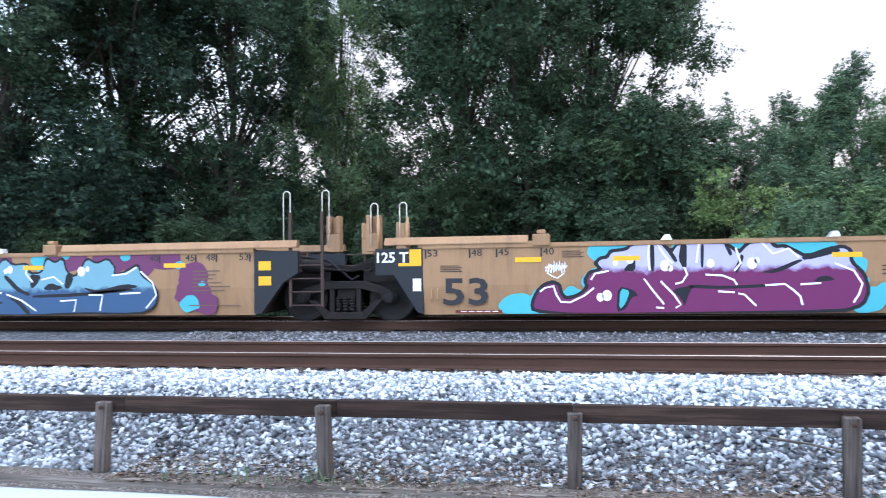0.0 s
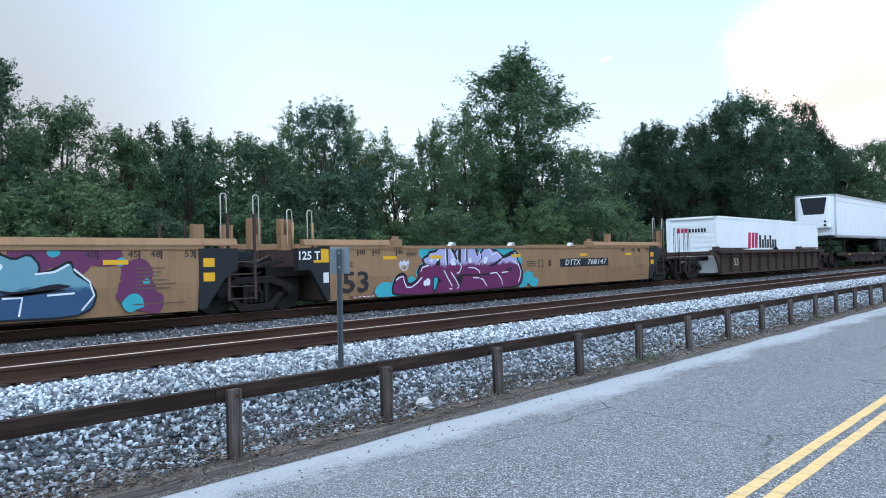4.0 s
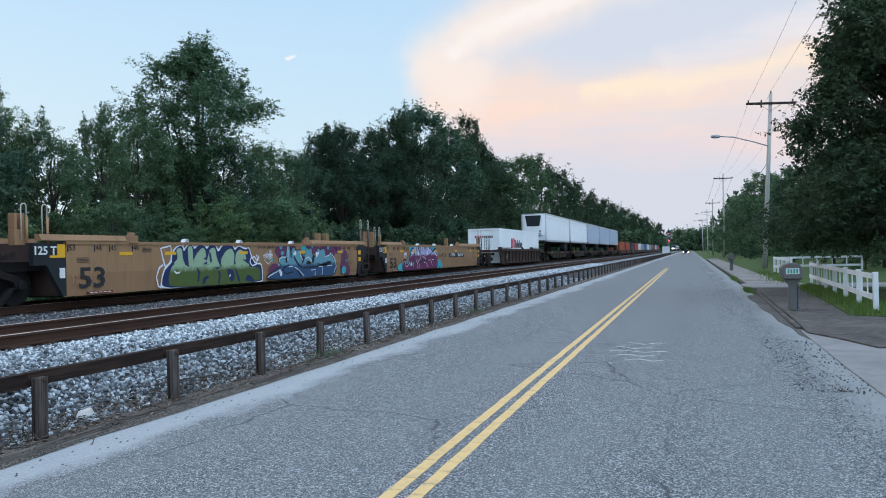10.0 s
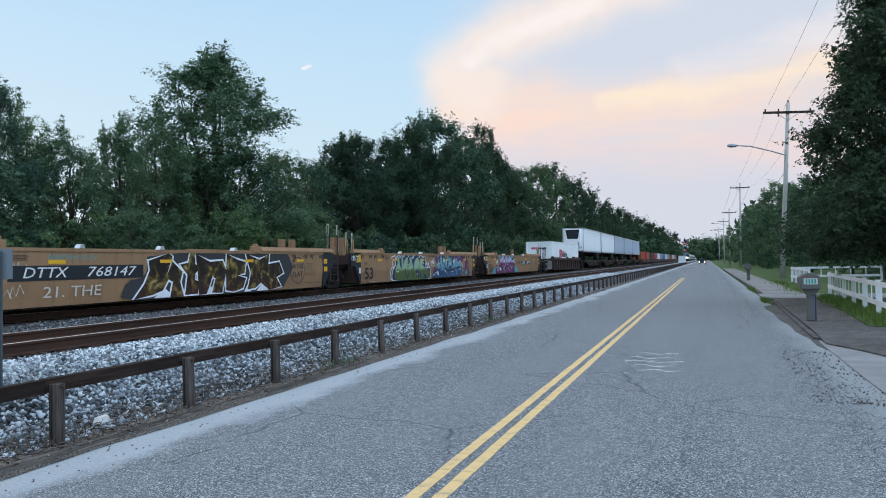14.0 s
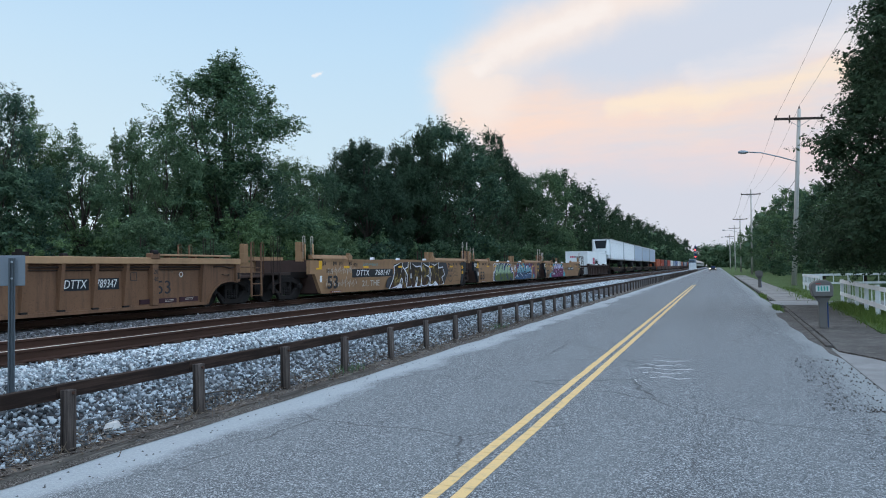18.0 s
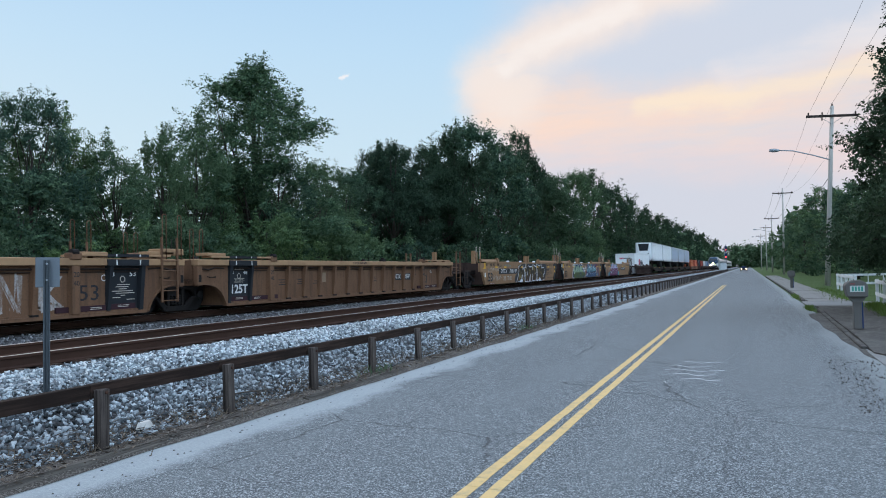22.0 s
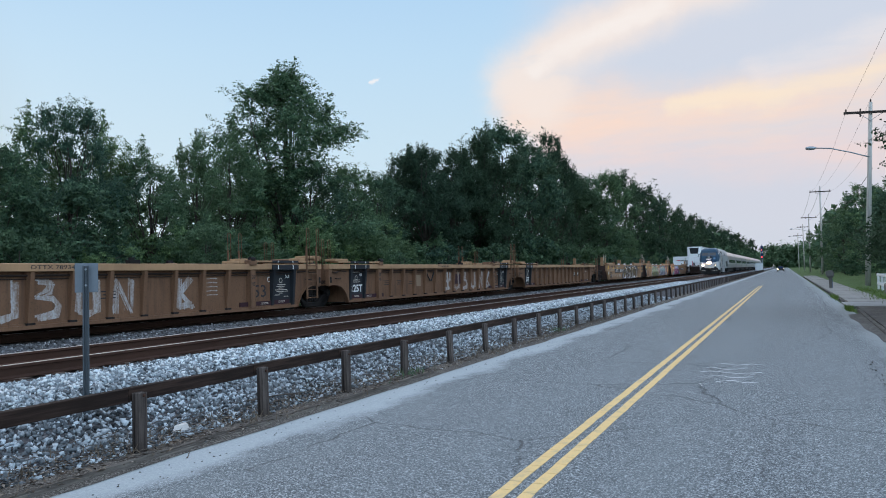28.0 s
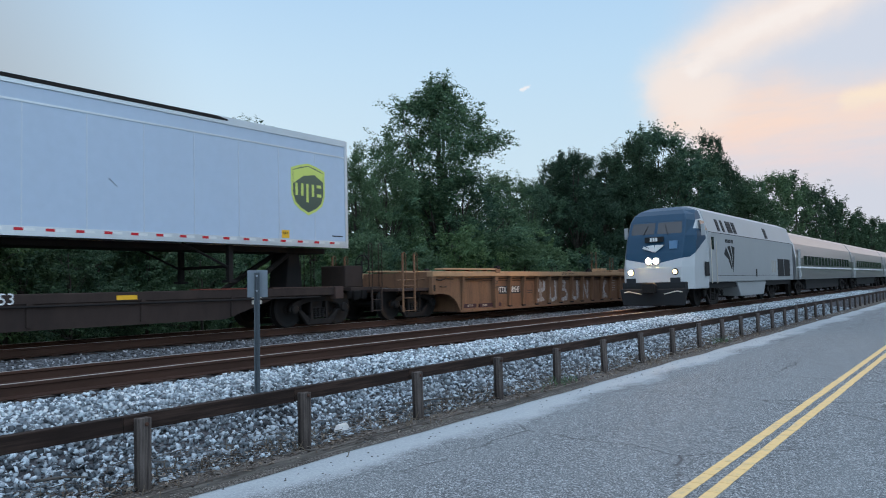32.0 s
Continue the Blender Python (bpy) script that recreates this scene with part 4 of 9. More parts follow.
def dirt_path_mat():
    m = Mat("dark_dirty_path")
    big, mid, fine = m.noise(0.5, 6, 0.7), m.noise(4.5, 7, 0.75), m.noise(45, 4, 0.8)
    c = m.ramp(big, [(0.35, (0.050, 0.047, 0.045)), (0.55, (0.085, 0.082, 0.080)), (0.70, (0.15, 0.147, 0.142))])
    c = m.mix(m.ramp(mid, [(0.48, 0.0), (0.68, 0.7)]), c, (0.18, 0.17, 0.155))
    c = m.mix(m.ramp(fine, [(0.54, 0.0), (0.66, 0.7)]), c, (0.26, 0.25, 0.23))
    c = m.mix(m.ramp(fine, [(0.36, 0.8), (0.47, 0.0)]), c, (0.025, 0.022, 0.020))
    m.bump(fine, 0.6, 0.012)
    return m.done(c, 0.92)


M_PATH = dirt_path_mat()
# kerb, path, sidewalk slabs and driveway apron beyond the right lane
rng = random.Random(21)
kerb = thing("kerb", "low broken concrete kerb along the path", "kerb", kind="structure")
y = 16.8
while y < 120:
    if y < 29.0 or y > 38:
        ln = rng.uniform(1.6, 2.4)
        x = 2.06 + min(0.26, 0.021 * (y - 16.8))
        part("kerb_stone", Geo().box(-0.06, 0.06, 0.0, ln - 0.02, -0.2, rng.uniform(0.04, 0.065)), M_PATH, kerb, at=pose(x, y, 0, 0, rng.uniform(-3, 3), -1.2), bevel=0.015)
        y += ln
    else:
        y += 0.5
walkway = thing("sidewalk", "stained concrete sidewalk of square slabs beside the lawn", "sidewalk", kind="structure")
slab = Geo().box(-0.80, 0.80, -0.735, 0.735, -0.10, 0.065).mesh("slab", M_CONC, 0.01)
for k in range(60):
    part("slab", slab, None, walkway, at=pose(3.22, 37.6 + 1.5 * k, rng.uniform(-0.012, 0.006), rng.uniform(-0.4, 0.4), rng.uniform(-0.4, 0.4)))
struct("path", Geo().prism([(2.10, 15.9), (2.22, 19.0), (2.30, 24.0), (2.40, 29.0), (2.45, 33.0), (4.02, 33.0), (3.74, 24.0), (3.50, 19.75), (4.4, 19.25), (6.0, 18.9), (9.0, 18.8), (9.0, 13.0), (7.0, 13.4), (5.0, 13.2), (3.9, 13.9), (2.84, 13.7), (2.5, 14.9)], "z", -0.1, 0.045), M_PATH, "dark dirty path of dirt and old asphalt before the lawn")
struct("driveway", Geo().box(2.13, 10.0, 33.0, 36.8, -0.1, 0.055), M_APRON, "pale concrete driveway crossing the path")
struct("driveway_apron", Geo().prism([(2.02, 3.0), (2.0, 11.5), (2.04, 16.3), (9.0, 16.3), (9.0, 3.0)], "z", -0.1, 0.016), M_APRON, "pale worn driveway apron at the road's edge")
struct("gutter_sand", Geo().prism([(2.04, 14.8), (1.93, 15.8), (1.96, 17.0), (1.85, 18.6), (1.90, 20.4), (1.80, 22.2), (1.86, 24.6), (1.78, 26.5), (1.84, 28.3), (2.30, 29.0), (2.14, 20.0)], "z", -0.1, 0.008), M_PATH, "gritty gutter along the kerb")
lawn = Geo()
lawn.prism([(3.53, 19.8), (3.77, 24.0), (4.05, 33.0), (14, 33.0), (14, 18.85), (9.0, 18.85), (6.0, 18.95), (4.4, 19.3)], "z", -0.1, 0.055).prism([(4.03, 36.8), (4.03, 130.0), (30, 130.0), (30, 36.8)], "z", -0.1, 0.055)
struct("lawn", lawn, M_GRASS, "mown green lawn behind the path")


def blades(name, spots, n, size, mat, seed, label):
    rs = np.random.RandomState(seed)
    V = []
    for (x, y, rx, ry, z) in spots:
        p = np.stack([x + rs.normal(size=n) * rx, y + rs.normal(size=n) * ry, np.full(n, z)], 1)
        a = rs.uniform(0, 6.28, n)
        d = np.stack([np.cos(a), np.sin(a), np.zeros(n)], 1)
        h = (size * rs.uniform(0.5, 1.3, n))[:, None]
        lean = np.stack([rs.normal(size=n) * 0.4, rs.normal(size=n) * 0.4, np.ones(n)], 1)
        V.append(np.stack([p - d * h * 0.07, p + d * h * 0.07, p + lean * h + d * h * 0.01, p + lean * h - d * h * 0.01], 1))
    V = np.concatenate(V).reshape(-1, 3)
    return tagged(new(name, fast_mesh(name, V, np.arange(len(V)).reshape(-1, 4), mat)), label, "grass", "", "stuff")


blades("verge_grass", [(-5.72, 11.3, 0.10, 0.35, 0.03), (-5.66, -2.4, 0.10, 0.6, 0.03), (-5.8, 20.5, 0.1, 0.3, 0.03)], 70, 0.12, M_LEAF[1], 3, "tufts of green weeds at the foot of the posts")
blades("lawn_grass", [(4.0 + 0.03 * k + 0.22 * (k % 3), 20.4 + 1.0 * k, 0.22, 0.6, 0.05) for k in range(14)] + [(2.05, 31.0, 0.06, 0.6, 0.01), (2.15, 42, 0.06, 1.2, 0.02), (4.1, 40, 0.3, 2.0, 0.06), (4.3, 50, 0.3, 3.0, 0.06)], 420, 0.14, M_GRASSBLADE, 4, "green grass under the white fence and along the kerb")
blades("dry_grass", [(-6.1 + 0.12 * ((k * 7) % 5 - 2), 2.2 + 0.75 * k, 0.22, 0.35, 0.03) for k in range(30)], 42, 0.10, M_STRAW, 5, "dry straw and stalks on the verge")
# twigs and litter on the verge and dark grit on the road's edge
rs = random.Random(31)
g = Geo()
for k in range(1500):
    x, y = rs.uniform(-6.6, -5.55), rs.uniform(-3, 26)
    a, ln = rs.uniform(0, 3.1), rs.uniform(0.04, 0.28)
    z = 0.045 + max(0.0, float(bed_height(x)))
    g.tube([(x, y, z), (x + ln * 0.5 * math.cos(a), y + ln * 0.5 * math.sin(a), z + 0.02), (x + ln * math.cos(a + 0.2), y + ln * math.sin(a + 0.2), z + 0.005)], 0.005, 4, 0.003)
tagged(new("twigs", g.mesh("twigs", M_TIMBER)), "dry twigs scattered on the verge", "twigs", "", "stuff")
g = Geo()
for k in range(620):
    if k % 3:
        y = rs.uniform(6, 15)
        x = 1.55 + rs.gauss(0, 0.22) - 0.02 * (y - 10)
    else:
        y = rs.uniform(3, 26)
        x = -5.15 + rs.gauss(0, 0.14)
    r = rs.uniform(0.004, 0.011)
    g.add([(x - r, y - r, 0.0), (x + r, y - r * 0.7, 0.0), (x + r * 0.8, y + r, 0.0), (x - r, y + r * 0.8, 0.0), (x, y, r * 1.1)], [(0, 1, 4), (1, 2, 4), (2, 3, 4), (3, 0, 4)])
tagged(new("road_grit", g.mesh("road_grit", M_DARKPATCH)), "dark grit and crumbs on the road's edges", "grit", "", "stuff")
# leaf litter and bark chips under the fence
rs = np.random.RandomState(77)
n = 9000
px, py = rs.normal(-6.0, 0.30, n).clip(-6.7, -5.5), -4 + 40 * rs.uniform(0, 1, n) ** 1.4
pz = np.maximum(0.045, bed_height(px)) + rs.uniform(0.0, 0.03, n)
ang, ln, wd = rs.uniform(0, 6.28, n), rs.uniform(0.012, 0.05, n), rs.uniform(0.006, 0.016, n)
ux, uy = np.cos(ang), np.sin(ang)
tip = rs.uniform(-0.012, 0.016, n)
V = np.stack([np.stack([px - ux * ln, py - uy * ln, pz - tip], 1), np.stack([px + uy * wd, py - ux * wd, pz + 0.008], 1), np.stack([px + ux * ln, py + uy * ln, pz + tip], 1), np.stack([px - uy * wd, py + ux * wd, pz + 0.008], 1)], 1).reshape(-1, 3)
m = Mat("leaf_litter")
M_LITTER = m.done(m.ramp(m.island(), [(0.0, (0.025, 0.018, 0.014)), (0.45, (0.085, 0.062, 0.046)), (0.8, (0.20, 0.16, 0.125)), (1.0, (0.34, 0.30, 0.26))]), 0.9)
tagged(new("leaf_litter", fast_mesh("leaf_litter", V, np.arange(len(V)).reshape(-1, 4), M_LITTER)), "dry leaves and bark chips on the verge", "litter", "", "stuff")
# weathered edging timbers lie along the asphalt under the fence
rs = random.Random(12)
y = -6.0
for k, (ln, dx) in enumerate(((3.1, 0.02), (2.6, -0.02), (3.4, 0.03), (2.9, 0.0), (2.4, -0.03), (3.0, 0.02))):
    pts = [(dx + 0.02 * math.sin(3 * q), ln * q / 8, 0.02 + rs.uniform(0, 0.012)) for q in range(9)]
    log = thing("edging_timber", "split grey weathered timber lying along the road's edge", "timber", "edging timbers", at=pose(-5.52, y, 0.0, 0, 0, rs.uniform(-0.8, 0.8)))
    for o, h, w in ((-0.03, 0.06, 0.026), (0.012, 0.048, 0.016), (0.042, 0.03, 0.012)):
        v = []
        for p in pts:
            j = rs.uniform(-0.008, 0.008)
            v += [(p[0] + o - w + j, p[1], 0.0), (p[0] + o + w + j, p[1], 0.0), (p[0] + o + w * 0.7 + j, p[1], h + j), (p[0] + o - w * 0.7 + j, p[1], h - j)]
        f = [(i * 4 + a, i * 4 + (a + 1) % 4, i * 4 + 4 + (a + 1) % 4, i * 4 + 4 + a) for i in range(8) for a in range(4)] + [(3, 2, 1, 0), (32, 33, 34, 35)]
        part("beam", Geo().add(v, f), M_TIMBER, log)
    y += ln + 0.05
# pale stone, loose branches
st = thing("pale_stone", "pale flat stone lying behind the rail fence", "stone", at=pose(-6.14, 6.42, 0.06, 0, 0, 20))
V = [(0.08 * math.cos(q) * (1 + 0.25 * math.sin(3 * q)), 0.13 * math.sin(q), h) for h, sc in ((0, 1),) for q in [k * 0.6283 for k in range(10)]]
part("stone_body", Geo().add([(x, y, 0.0) for x, y, _ in V] + [(x * 0.72, y * 0.75, 0.055 + 0.012 * math.sin(k)) for k, (x, y, _) in enumerate(V)], [tuple(range(10))[::-1], tuple(range(10, 20))] + [(k, (k + 1) % 10, 10 + (k + 1) % 10, 10 + k) for k in range(10)]), M_ROCK, st)
for x, y, a, ln in ((-6.5, 8.0, 60, 0.9), (-7.0, 1.4, 35, 0.8), (-6.6, 3.2, 25, 0.5)):
    br = thing("branch", "broken dead branch on the ballast slope", "branch", "dead branches", at=pose(x, y, float(bed_height(x)) + 0.05, 0, 4, a))
    part("stick", Geo().tube([(0, 0, 0), (ln * 0.5, 0.04, 0.05), (ln, -0.03, 0.09)], 0.014, 7, 0.007), M_TIMBER, br, smooth=True)

# track-side sign seen from behind
M_SIGNPOST = plain("dull_painted_post_steel", (0.085, 0.10, 0.115), 0.6, 0.3, 0.2, 5.0)
M_SIGNBACK = plain("dull_aluminium_sign_back", (0.16, 0.185, 0.215), 0.5, 0.4, 0.15, 4.0)
sg = thing("trackside_sign", "small grey sign on a steel channel post, seen from behind", "sign", at=pose(-7.2, 6.10, 0.0, 0, 0.6, 0))
part("sign_post", Geo().prism([(-0.035, -0.02), (-0.02, 0.02), (0.02, 0.02), (0.035, -0.02), (0.022, -0.02), (0.012, 0.008), (-0.012, 0.008), (-0.022, -0.02)], "z", 0.0, 1.90), M_SIGNPOST, sg, "grey steel channel post", at=pose(0, 0, 0, 0, 0, 40))
pl = part("sign_plate", Geo().box(-0.122, 0.122, 0.022, 0.030, 1.60, 1.93), M_SIGNBACK, sg, "bare grey sign back", bevel=0.004, at=pose(0, 0, 0, 0, 0, 40))
for z in (1.68, 1.86):
    part("sign_bolt", Geo().lathe([(0.0, 0.012), (0.012, 0.012)], "y", 8, (0, -0.03, z)), M_GALV, pl)


def mailbox(x, y, taped):
    mb = thing("mailbox", "grey plastic post-mounted mailbox beside the sidewalk", "mailbox", "mailboxes", at=pose(x, y, 0.05) @ Matrix.Diagonal((0.84, 0.84, 1.0, 1.0)))
    part("post", Geo().prism([(-0.11, -0.11), (0.11, -0.11), (0.11, 0.11), (-0.11, 0.11)], "z", 0, 0.80), M_MAIL, mb, bevel=0.015)
    part("newspaper_holder", Geo().box(0.112, 0.150, -0.10, 0.13, 0.02, 0.80), M_MAILBLUE, mb, "dark blue side panel", bevel=0.01)
    sec = [(-0.27, 0.0), (0.27, 0.0), (0.28, 0.26), (0.22, 0.36), (0.10, 0.41), (-0.10, 0.41), (-0.24, 0.37), (-0.33, 0.30), (-0.33, 0.22)]
    bx = part("box", Geo().prism([(a, b + 0.80) for a, b in sec], "y", -0.28, 0.28), M_MAIL, mb, "grey rounded mailbox body", bevel=0.02)
    part("base_bracket", Geo().prism([(-0.24, 0.80), (0.24, 0.80), (0.12, 0.66), (-0.12, 0.66)], "y", -0.16, 0.16), M_MAIL, mb)
    if taped:
        part("number_panel", Geo().box(-0.20, 0.18, -0.286, -0.28, 0.93, 1.08), M_LETTER0, bx, "pale number panel")
        for k in range(4):
            part("number_bar", Geo().box(-0.15 + 0.08 * k, -0.10 + 0.08 * k, -0.290, -0.286, 0.95, 1.06), M_TEAL, bx)
        part("brand_strip", Geo().box(-0.20, -0.06, -0.286, -0.28, 1.115, 1.135), M_REDMARK, bx)
    return mb


M_LETTER0 = plain("pale_panel", (0.55, 0.60, 0.58), 0.5)
M_REDMARK = plain("red_mark", (0.35, 0.05, 0.05), 0.5)
mailbox(2.48, 21.3, True)
mailbox(2.80, 58.4, False)


def board_fence(name, x0, y0, x1, y1, n, h, label):
    """White two-rail fence with posts and thin uprights between them."""
    f = thing(name, label, "fence", "white fences")
    d = Vector((x1 - x0, y1 - y0, 0))
    ang = math.degrees(math.atan2(-d.x, d.y))
    f.matrix_basis = pose(x0, y0, 0.05, 0, 0, ang)
    L = d.length
    for k in range(n + 1):
        part("post", Geo().box(-0.06, 0.06, L * k / n - 0.05, L * k / n + 0.05, -0.2, h), M_WHITEWOOD, f, bevel=0.01)
    for z0, z1 in ((h - 0.16, h - 0.03), (0.30, 0.44)):
        for k in range(n):
            part("rail", Geo().box(-0.085, -0.062, L * k / n + 0.002, L * (k + 1) / n - 0.002, z0, z1), M_WHITEWOOD, f)
    m = n * 3
    for k in range(m):
        if k % 3:
            part("upright", Geo().box(-0.058, -0.03, L * k / m - 0.022, L * k / m + 0.022, 0.30, h - 0.05), M_WHITEWOOD, f)
    return f


board_fence("white_fence", 4.26, 20.7, 4.91, 35.6, 6, 0.97, "white painted board fence in front of the oak")
board_fence("white_fence", 5.10, 44.0, 5.25, 54.0, 4, 1.0, "white painted board fence across the driveway")
board_fence("white_fence", 5.25, 54.0, 10.5, 54.6, 2, 1.0, "white painted board fence turning away from the road")


def pole(x, y, h, lean, arm, lamp, label, arm_z=None):
    p = thing("utility_pole", label, "utility pole", "utility poles", at=pose(x, y, 0, 0, lean, 0))
    part("shaft", Geo().tube([(0, 0, -0.5), (0, 0, h * 0.5), (0, 0, h)], 0.20, 14, 0.125), M_WOODPOLE, p, "grey weathered wood pole", smooth=True)
    z = h - 0.75
    if arm:
        part("crossarm", Geo().box(-1.75, 1.75, -0.20, -0.09, z - 0.10, z + 0.08), M_POST, p, "brown wooden crossarm", bevel=0.01)
        for s in (-1, 1):
            part("arm_brace", Geo().tube([(s * 0.8, -0.16, z - 0.08), (0, -0.14, z - 0.62)], 0.018, 5), M_GALV, p)
    for xx in ((-1.6, 1.55) if arm else ()):
        part("insulator", Geo().lathe([(0.0, 0.03), (0.06, 0.07), (0.10, 0.05), (0.16, 0.065), (0.20, 0.03)], "z", 10, (xx, -0.15, z + 0.08)), M_CERAMIC, p)
    part("insulator", Geo().lathe([(0.0, 0.03), (0.06, 0.07), (0.10, 0.05), (0.16, 0.065), (0.20, 0.03)], "z", 10, (0, 0, h)), M_CERAMIC, p)
    if arm:
        part("fuse_cutout", Geo().box(-0.72, -0.62, -0.30, -0.20, z - 0.35, z + 0.25), M_CERAMIC, p)
    if lamp:
        zl = h * 0.70
        part("lamp_arm", Geo().tube([(0, -0.1, zl), (-1.2, -0.1, zl + 0.38), (-2.6, -0.1, zl + 0.74), (-3.6, -0.1, zl + 0.80)], 0.045, 8), M_GALV, p, "steel lamp arm", smooth=True)
        hd = Geo().lathe([(-0.42, 0.03), (-0.38, 0.10), (-0.15, 0.15), (0.15, 0.13), (0.32, 0.06)], "x", 12, (-3.85, -0.1, zl + 0.80))
        part("lamp_head", hd, M_GALV, p, "unlit grey lamp head", smooth=True)
    return p


P1 = (5.45, 63.1, 13.5, 3.1)
pole(*P1, True, True, "leaning grey utility pole with crossarm and unlit street lamp")
pole(6.10, 152.0, 15.6, 0.6, True, False, "grey utility pole with crossarm beyond the trees")
pole(5.6, 205.0, 14.0, 0.5, True, True, "distant utility pole with street lamp")
pole(5.6, 265.0, 14.5, 0.0, True, True, "distant utility pole with street lamp")
pole(5.2, 340.0, 14.5, 0.0, True, True, "far utility pole with street lamp")


def wire(a, b, sag, r=0.008):
    pts = []
    for k in range(17):
        q = k / 16
        p = Vector(a).lerp(Vector(b), q)
        p.z -= sag * 4 * q * (1 - q)
        pts.append(p)
    w = thing("overhead_wire", "thin dark overhead power wire between poles", "wire", "overhead wires")
    part("strand", Geo().tube(pts, r, 5), M_WIRE, w)


tx, tz = 5.45 + 13.5 * math.sin(radians(3.1)), 13.5 * math.cos(radians(3.1))
for dx, dz in ((-1.6, -0.45), (0.0, 0.2), (1.55, -0.45)):
    wire((tx + dx, 63.0, tz + dz), (6.3 + dx, -25.0, 13.6 + dz), 0.9)
    wire((tx + dx, 63.0, tz + dz), (6.25 + dx, 152.0, 15.3 + dz), 1.2)
    wire((6.25 + dx, 152.0, 15.3 + dz), (5.7 + dx, 205, 13.6 + dz), 0.6, 0.02)
wire((tx - 0.1, 63.0, 8.6), (6.2, 152.0, 8.9), 1.0, 0.02)

# relay cabinet, signal and the waiting car far down the line
cab = thing("relay_cabinet", "white metal relay cabinet beside the track", "cabinet", at=pose(-7.3, 252, 0.3))
part("cabinet_body", Geo().box(-1.1, 1.1, -0.8, 0.8, 0, 2.3), M_WHITEWOOD, cab, bevel=0.03)
part("cabinet_roof", Geo().box(-1.2, 1.2, -0.9, 0.9, 2.3, 2.42), M_GALV, cab)
part("cabinet_door", Geo().box(-0.4, 0.4, -0.83, -0.8, 0.1, 2.1), M_WHITEWOOD, cab)
M_RED = glow("red_signal_lens", (1.0, 0.06, 0.03), 9.0)
sig = thing("railway_signal", "railway signal mast showing red lamps", "signal", at=pose(-6.6, 262, 0.0))
part("mast", Geo().box(-0.15, 0.15, -0.15, 0.15, 0, 8.6), M_GALV, sig)
part("ladder", Geo().box(-0.45, -0.40, 0.15, 0.19, 0, 7.4).box(-0.15, -0.10, 0.15, 0.19, 0, 7.4), M_GALV, sig)
for xx, z in ((0.0, 6.9), (0.0, 4.6)):
    hd = part("signal_head", Geo().box(xx - 0.35, xx + 0.35, -0.3, -0.05, z - 0.6, z + 1.2), M_MAILBLUE, sig, "dark signal head")
    part("signal_lamp", Geo().lathe([(0.0, 0.15), (0.05, 0.13)], "y", 12, (xx, -0.36, z)), M_RED, hd, "lit red lamp")
M_CARPAINT = plain("dark_car_paint", (0.05, 0.055, 0.065), 0.3, 0.3, 0.1)
M_CARLAMP = glow("car_headlamp", (1.0, 0.60, 0.26), 30.0)
car0 = thing("car", "dark car with lit headlamps far down the road", "car", at=pose(-1.2, 235, 0.02))
part("body", Geo().prism([(-0.9, 0.35), (0.9, 0.35), (0.92, 0.9), (0.72, 1.0), (0.60, 1.45), (-0.60, 1.45), (-0.72, 1.0), (-0.92, 0.9)], "y", 0.0, 4.3), M_CARPAINT, car0, bevel=0.06)
part("windscreen", Geo().box(-0.58, 0.58, -0.015, 0.0, 1.0, 1.40), M_MAILBLUE, car0)
for s in (-1, 1):
    part("headlamp", Geo().lathe([(-0.03, 0.0), (-0.03, 0.09), (0.02, 0.10)], "y", 12, (s * 0.66, -0.01, 0.72)), M_CARLAMP, car0, "lit headlamp")
    for yy in (0.8, 3.5):
        part("wheel", Geo().lathe([(-0.1, 0.30), (-0.1, 0.33), (0.1, 0.33), (0.1, 0.30)], "x", 16, (s * 0.82, yy, 0.33)), M_WIRE, car0)

# ---- freight train ----
# brown car paint; also painted-in shade on the tan cars' bulkheads and ladders
M_BROWN = plain("dark_brown_paint_and_shade", (0.078, 0.048, 0.041), 0.75, 0, 0.3, 1.2, 0.06, (0.028, 0.021, 0.019), 0.7)
M_SPINE = plain("sooty_spine_paint", (0.030, 0.021, 0.019), 0.8, 0, 0.35, 1.5, 0.08, (0.075, 0.050, 0.040), 0.5)


def rusty_paint():
    m = Mat("rusty_brown_car_paint")
    big, fine = m.noise(0.5, 6, 0.65), m.noise(22, 4, 0.7)
    streak = m.noise(1.0, 7, 0.7, (5.0, 5.0, 0.45))
    c = m.ramp(big, [(0.3, (0.130, 0.069, 0.041)), (0.55, (0.172, 0.093, 0.054)), (0.75, (0.210, 0.120, 0.073))])
    c = m.mix(m.ramp(streak, [(0.50, 0.0), (0.68, 0.6)]), c, (0.060, 0.034, 0.026))
    c = m.mix(m.ramp(streak, [(0.28, 0.35), (0.40, 0.0)]), c, (0.27, 0.165, 0.105))
    c = m.mix(m.ramp(fine, [(0.55, 0.0), (0.68, 0.6)]), c, (0.07, 0.038, 0.028))
    m.bump(fine, 0.1, 0.004)
    return m.done(c, 0.68)


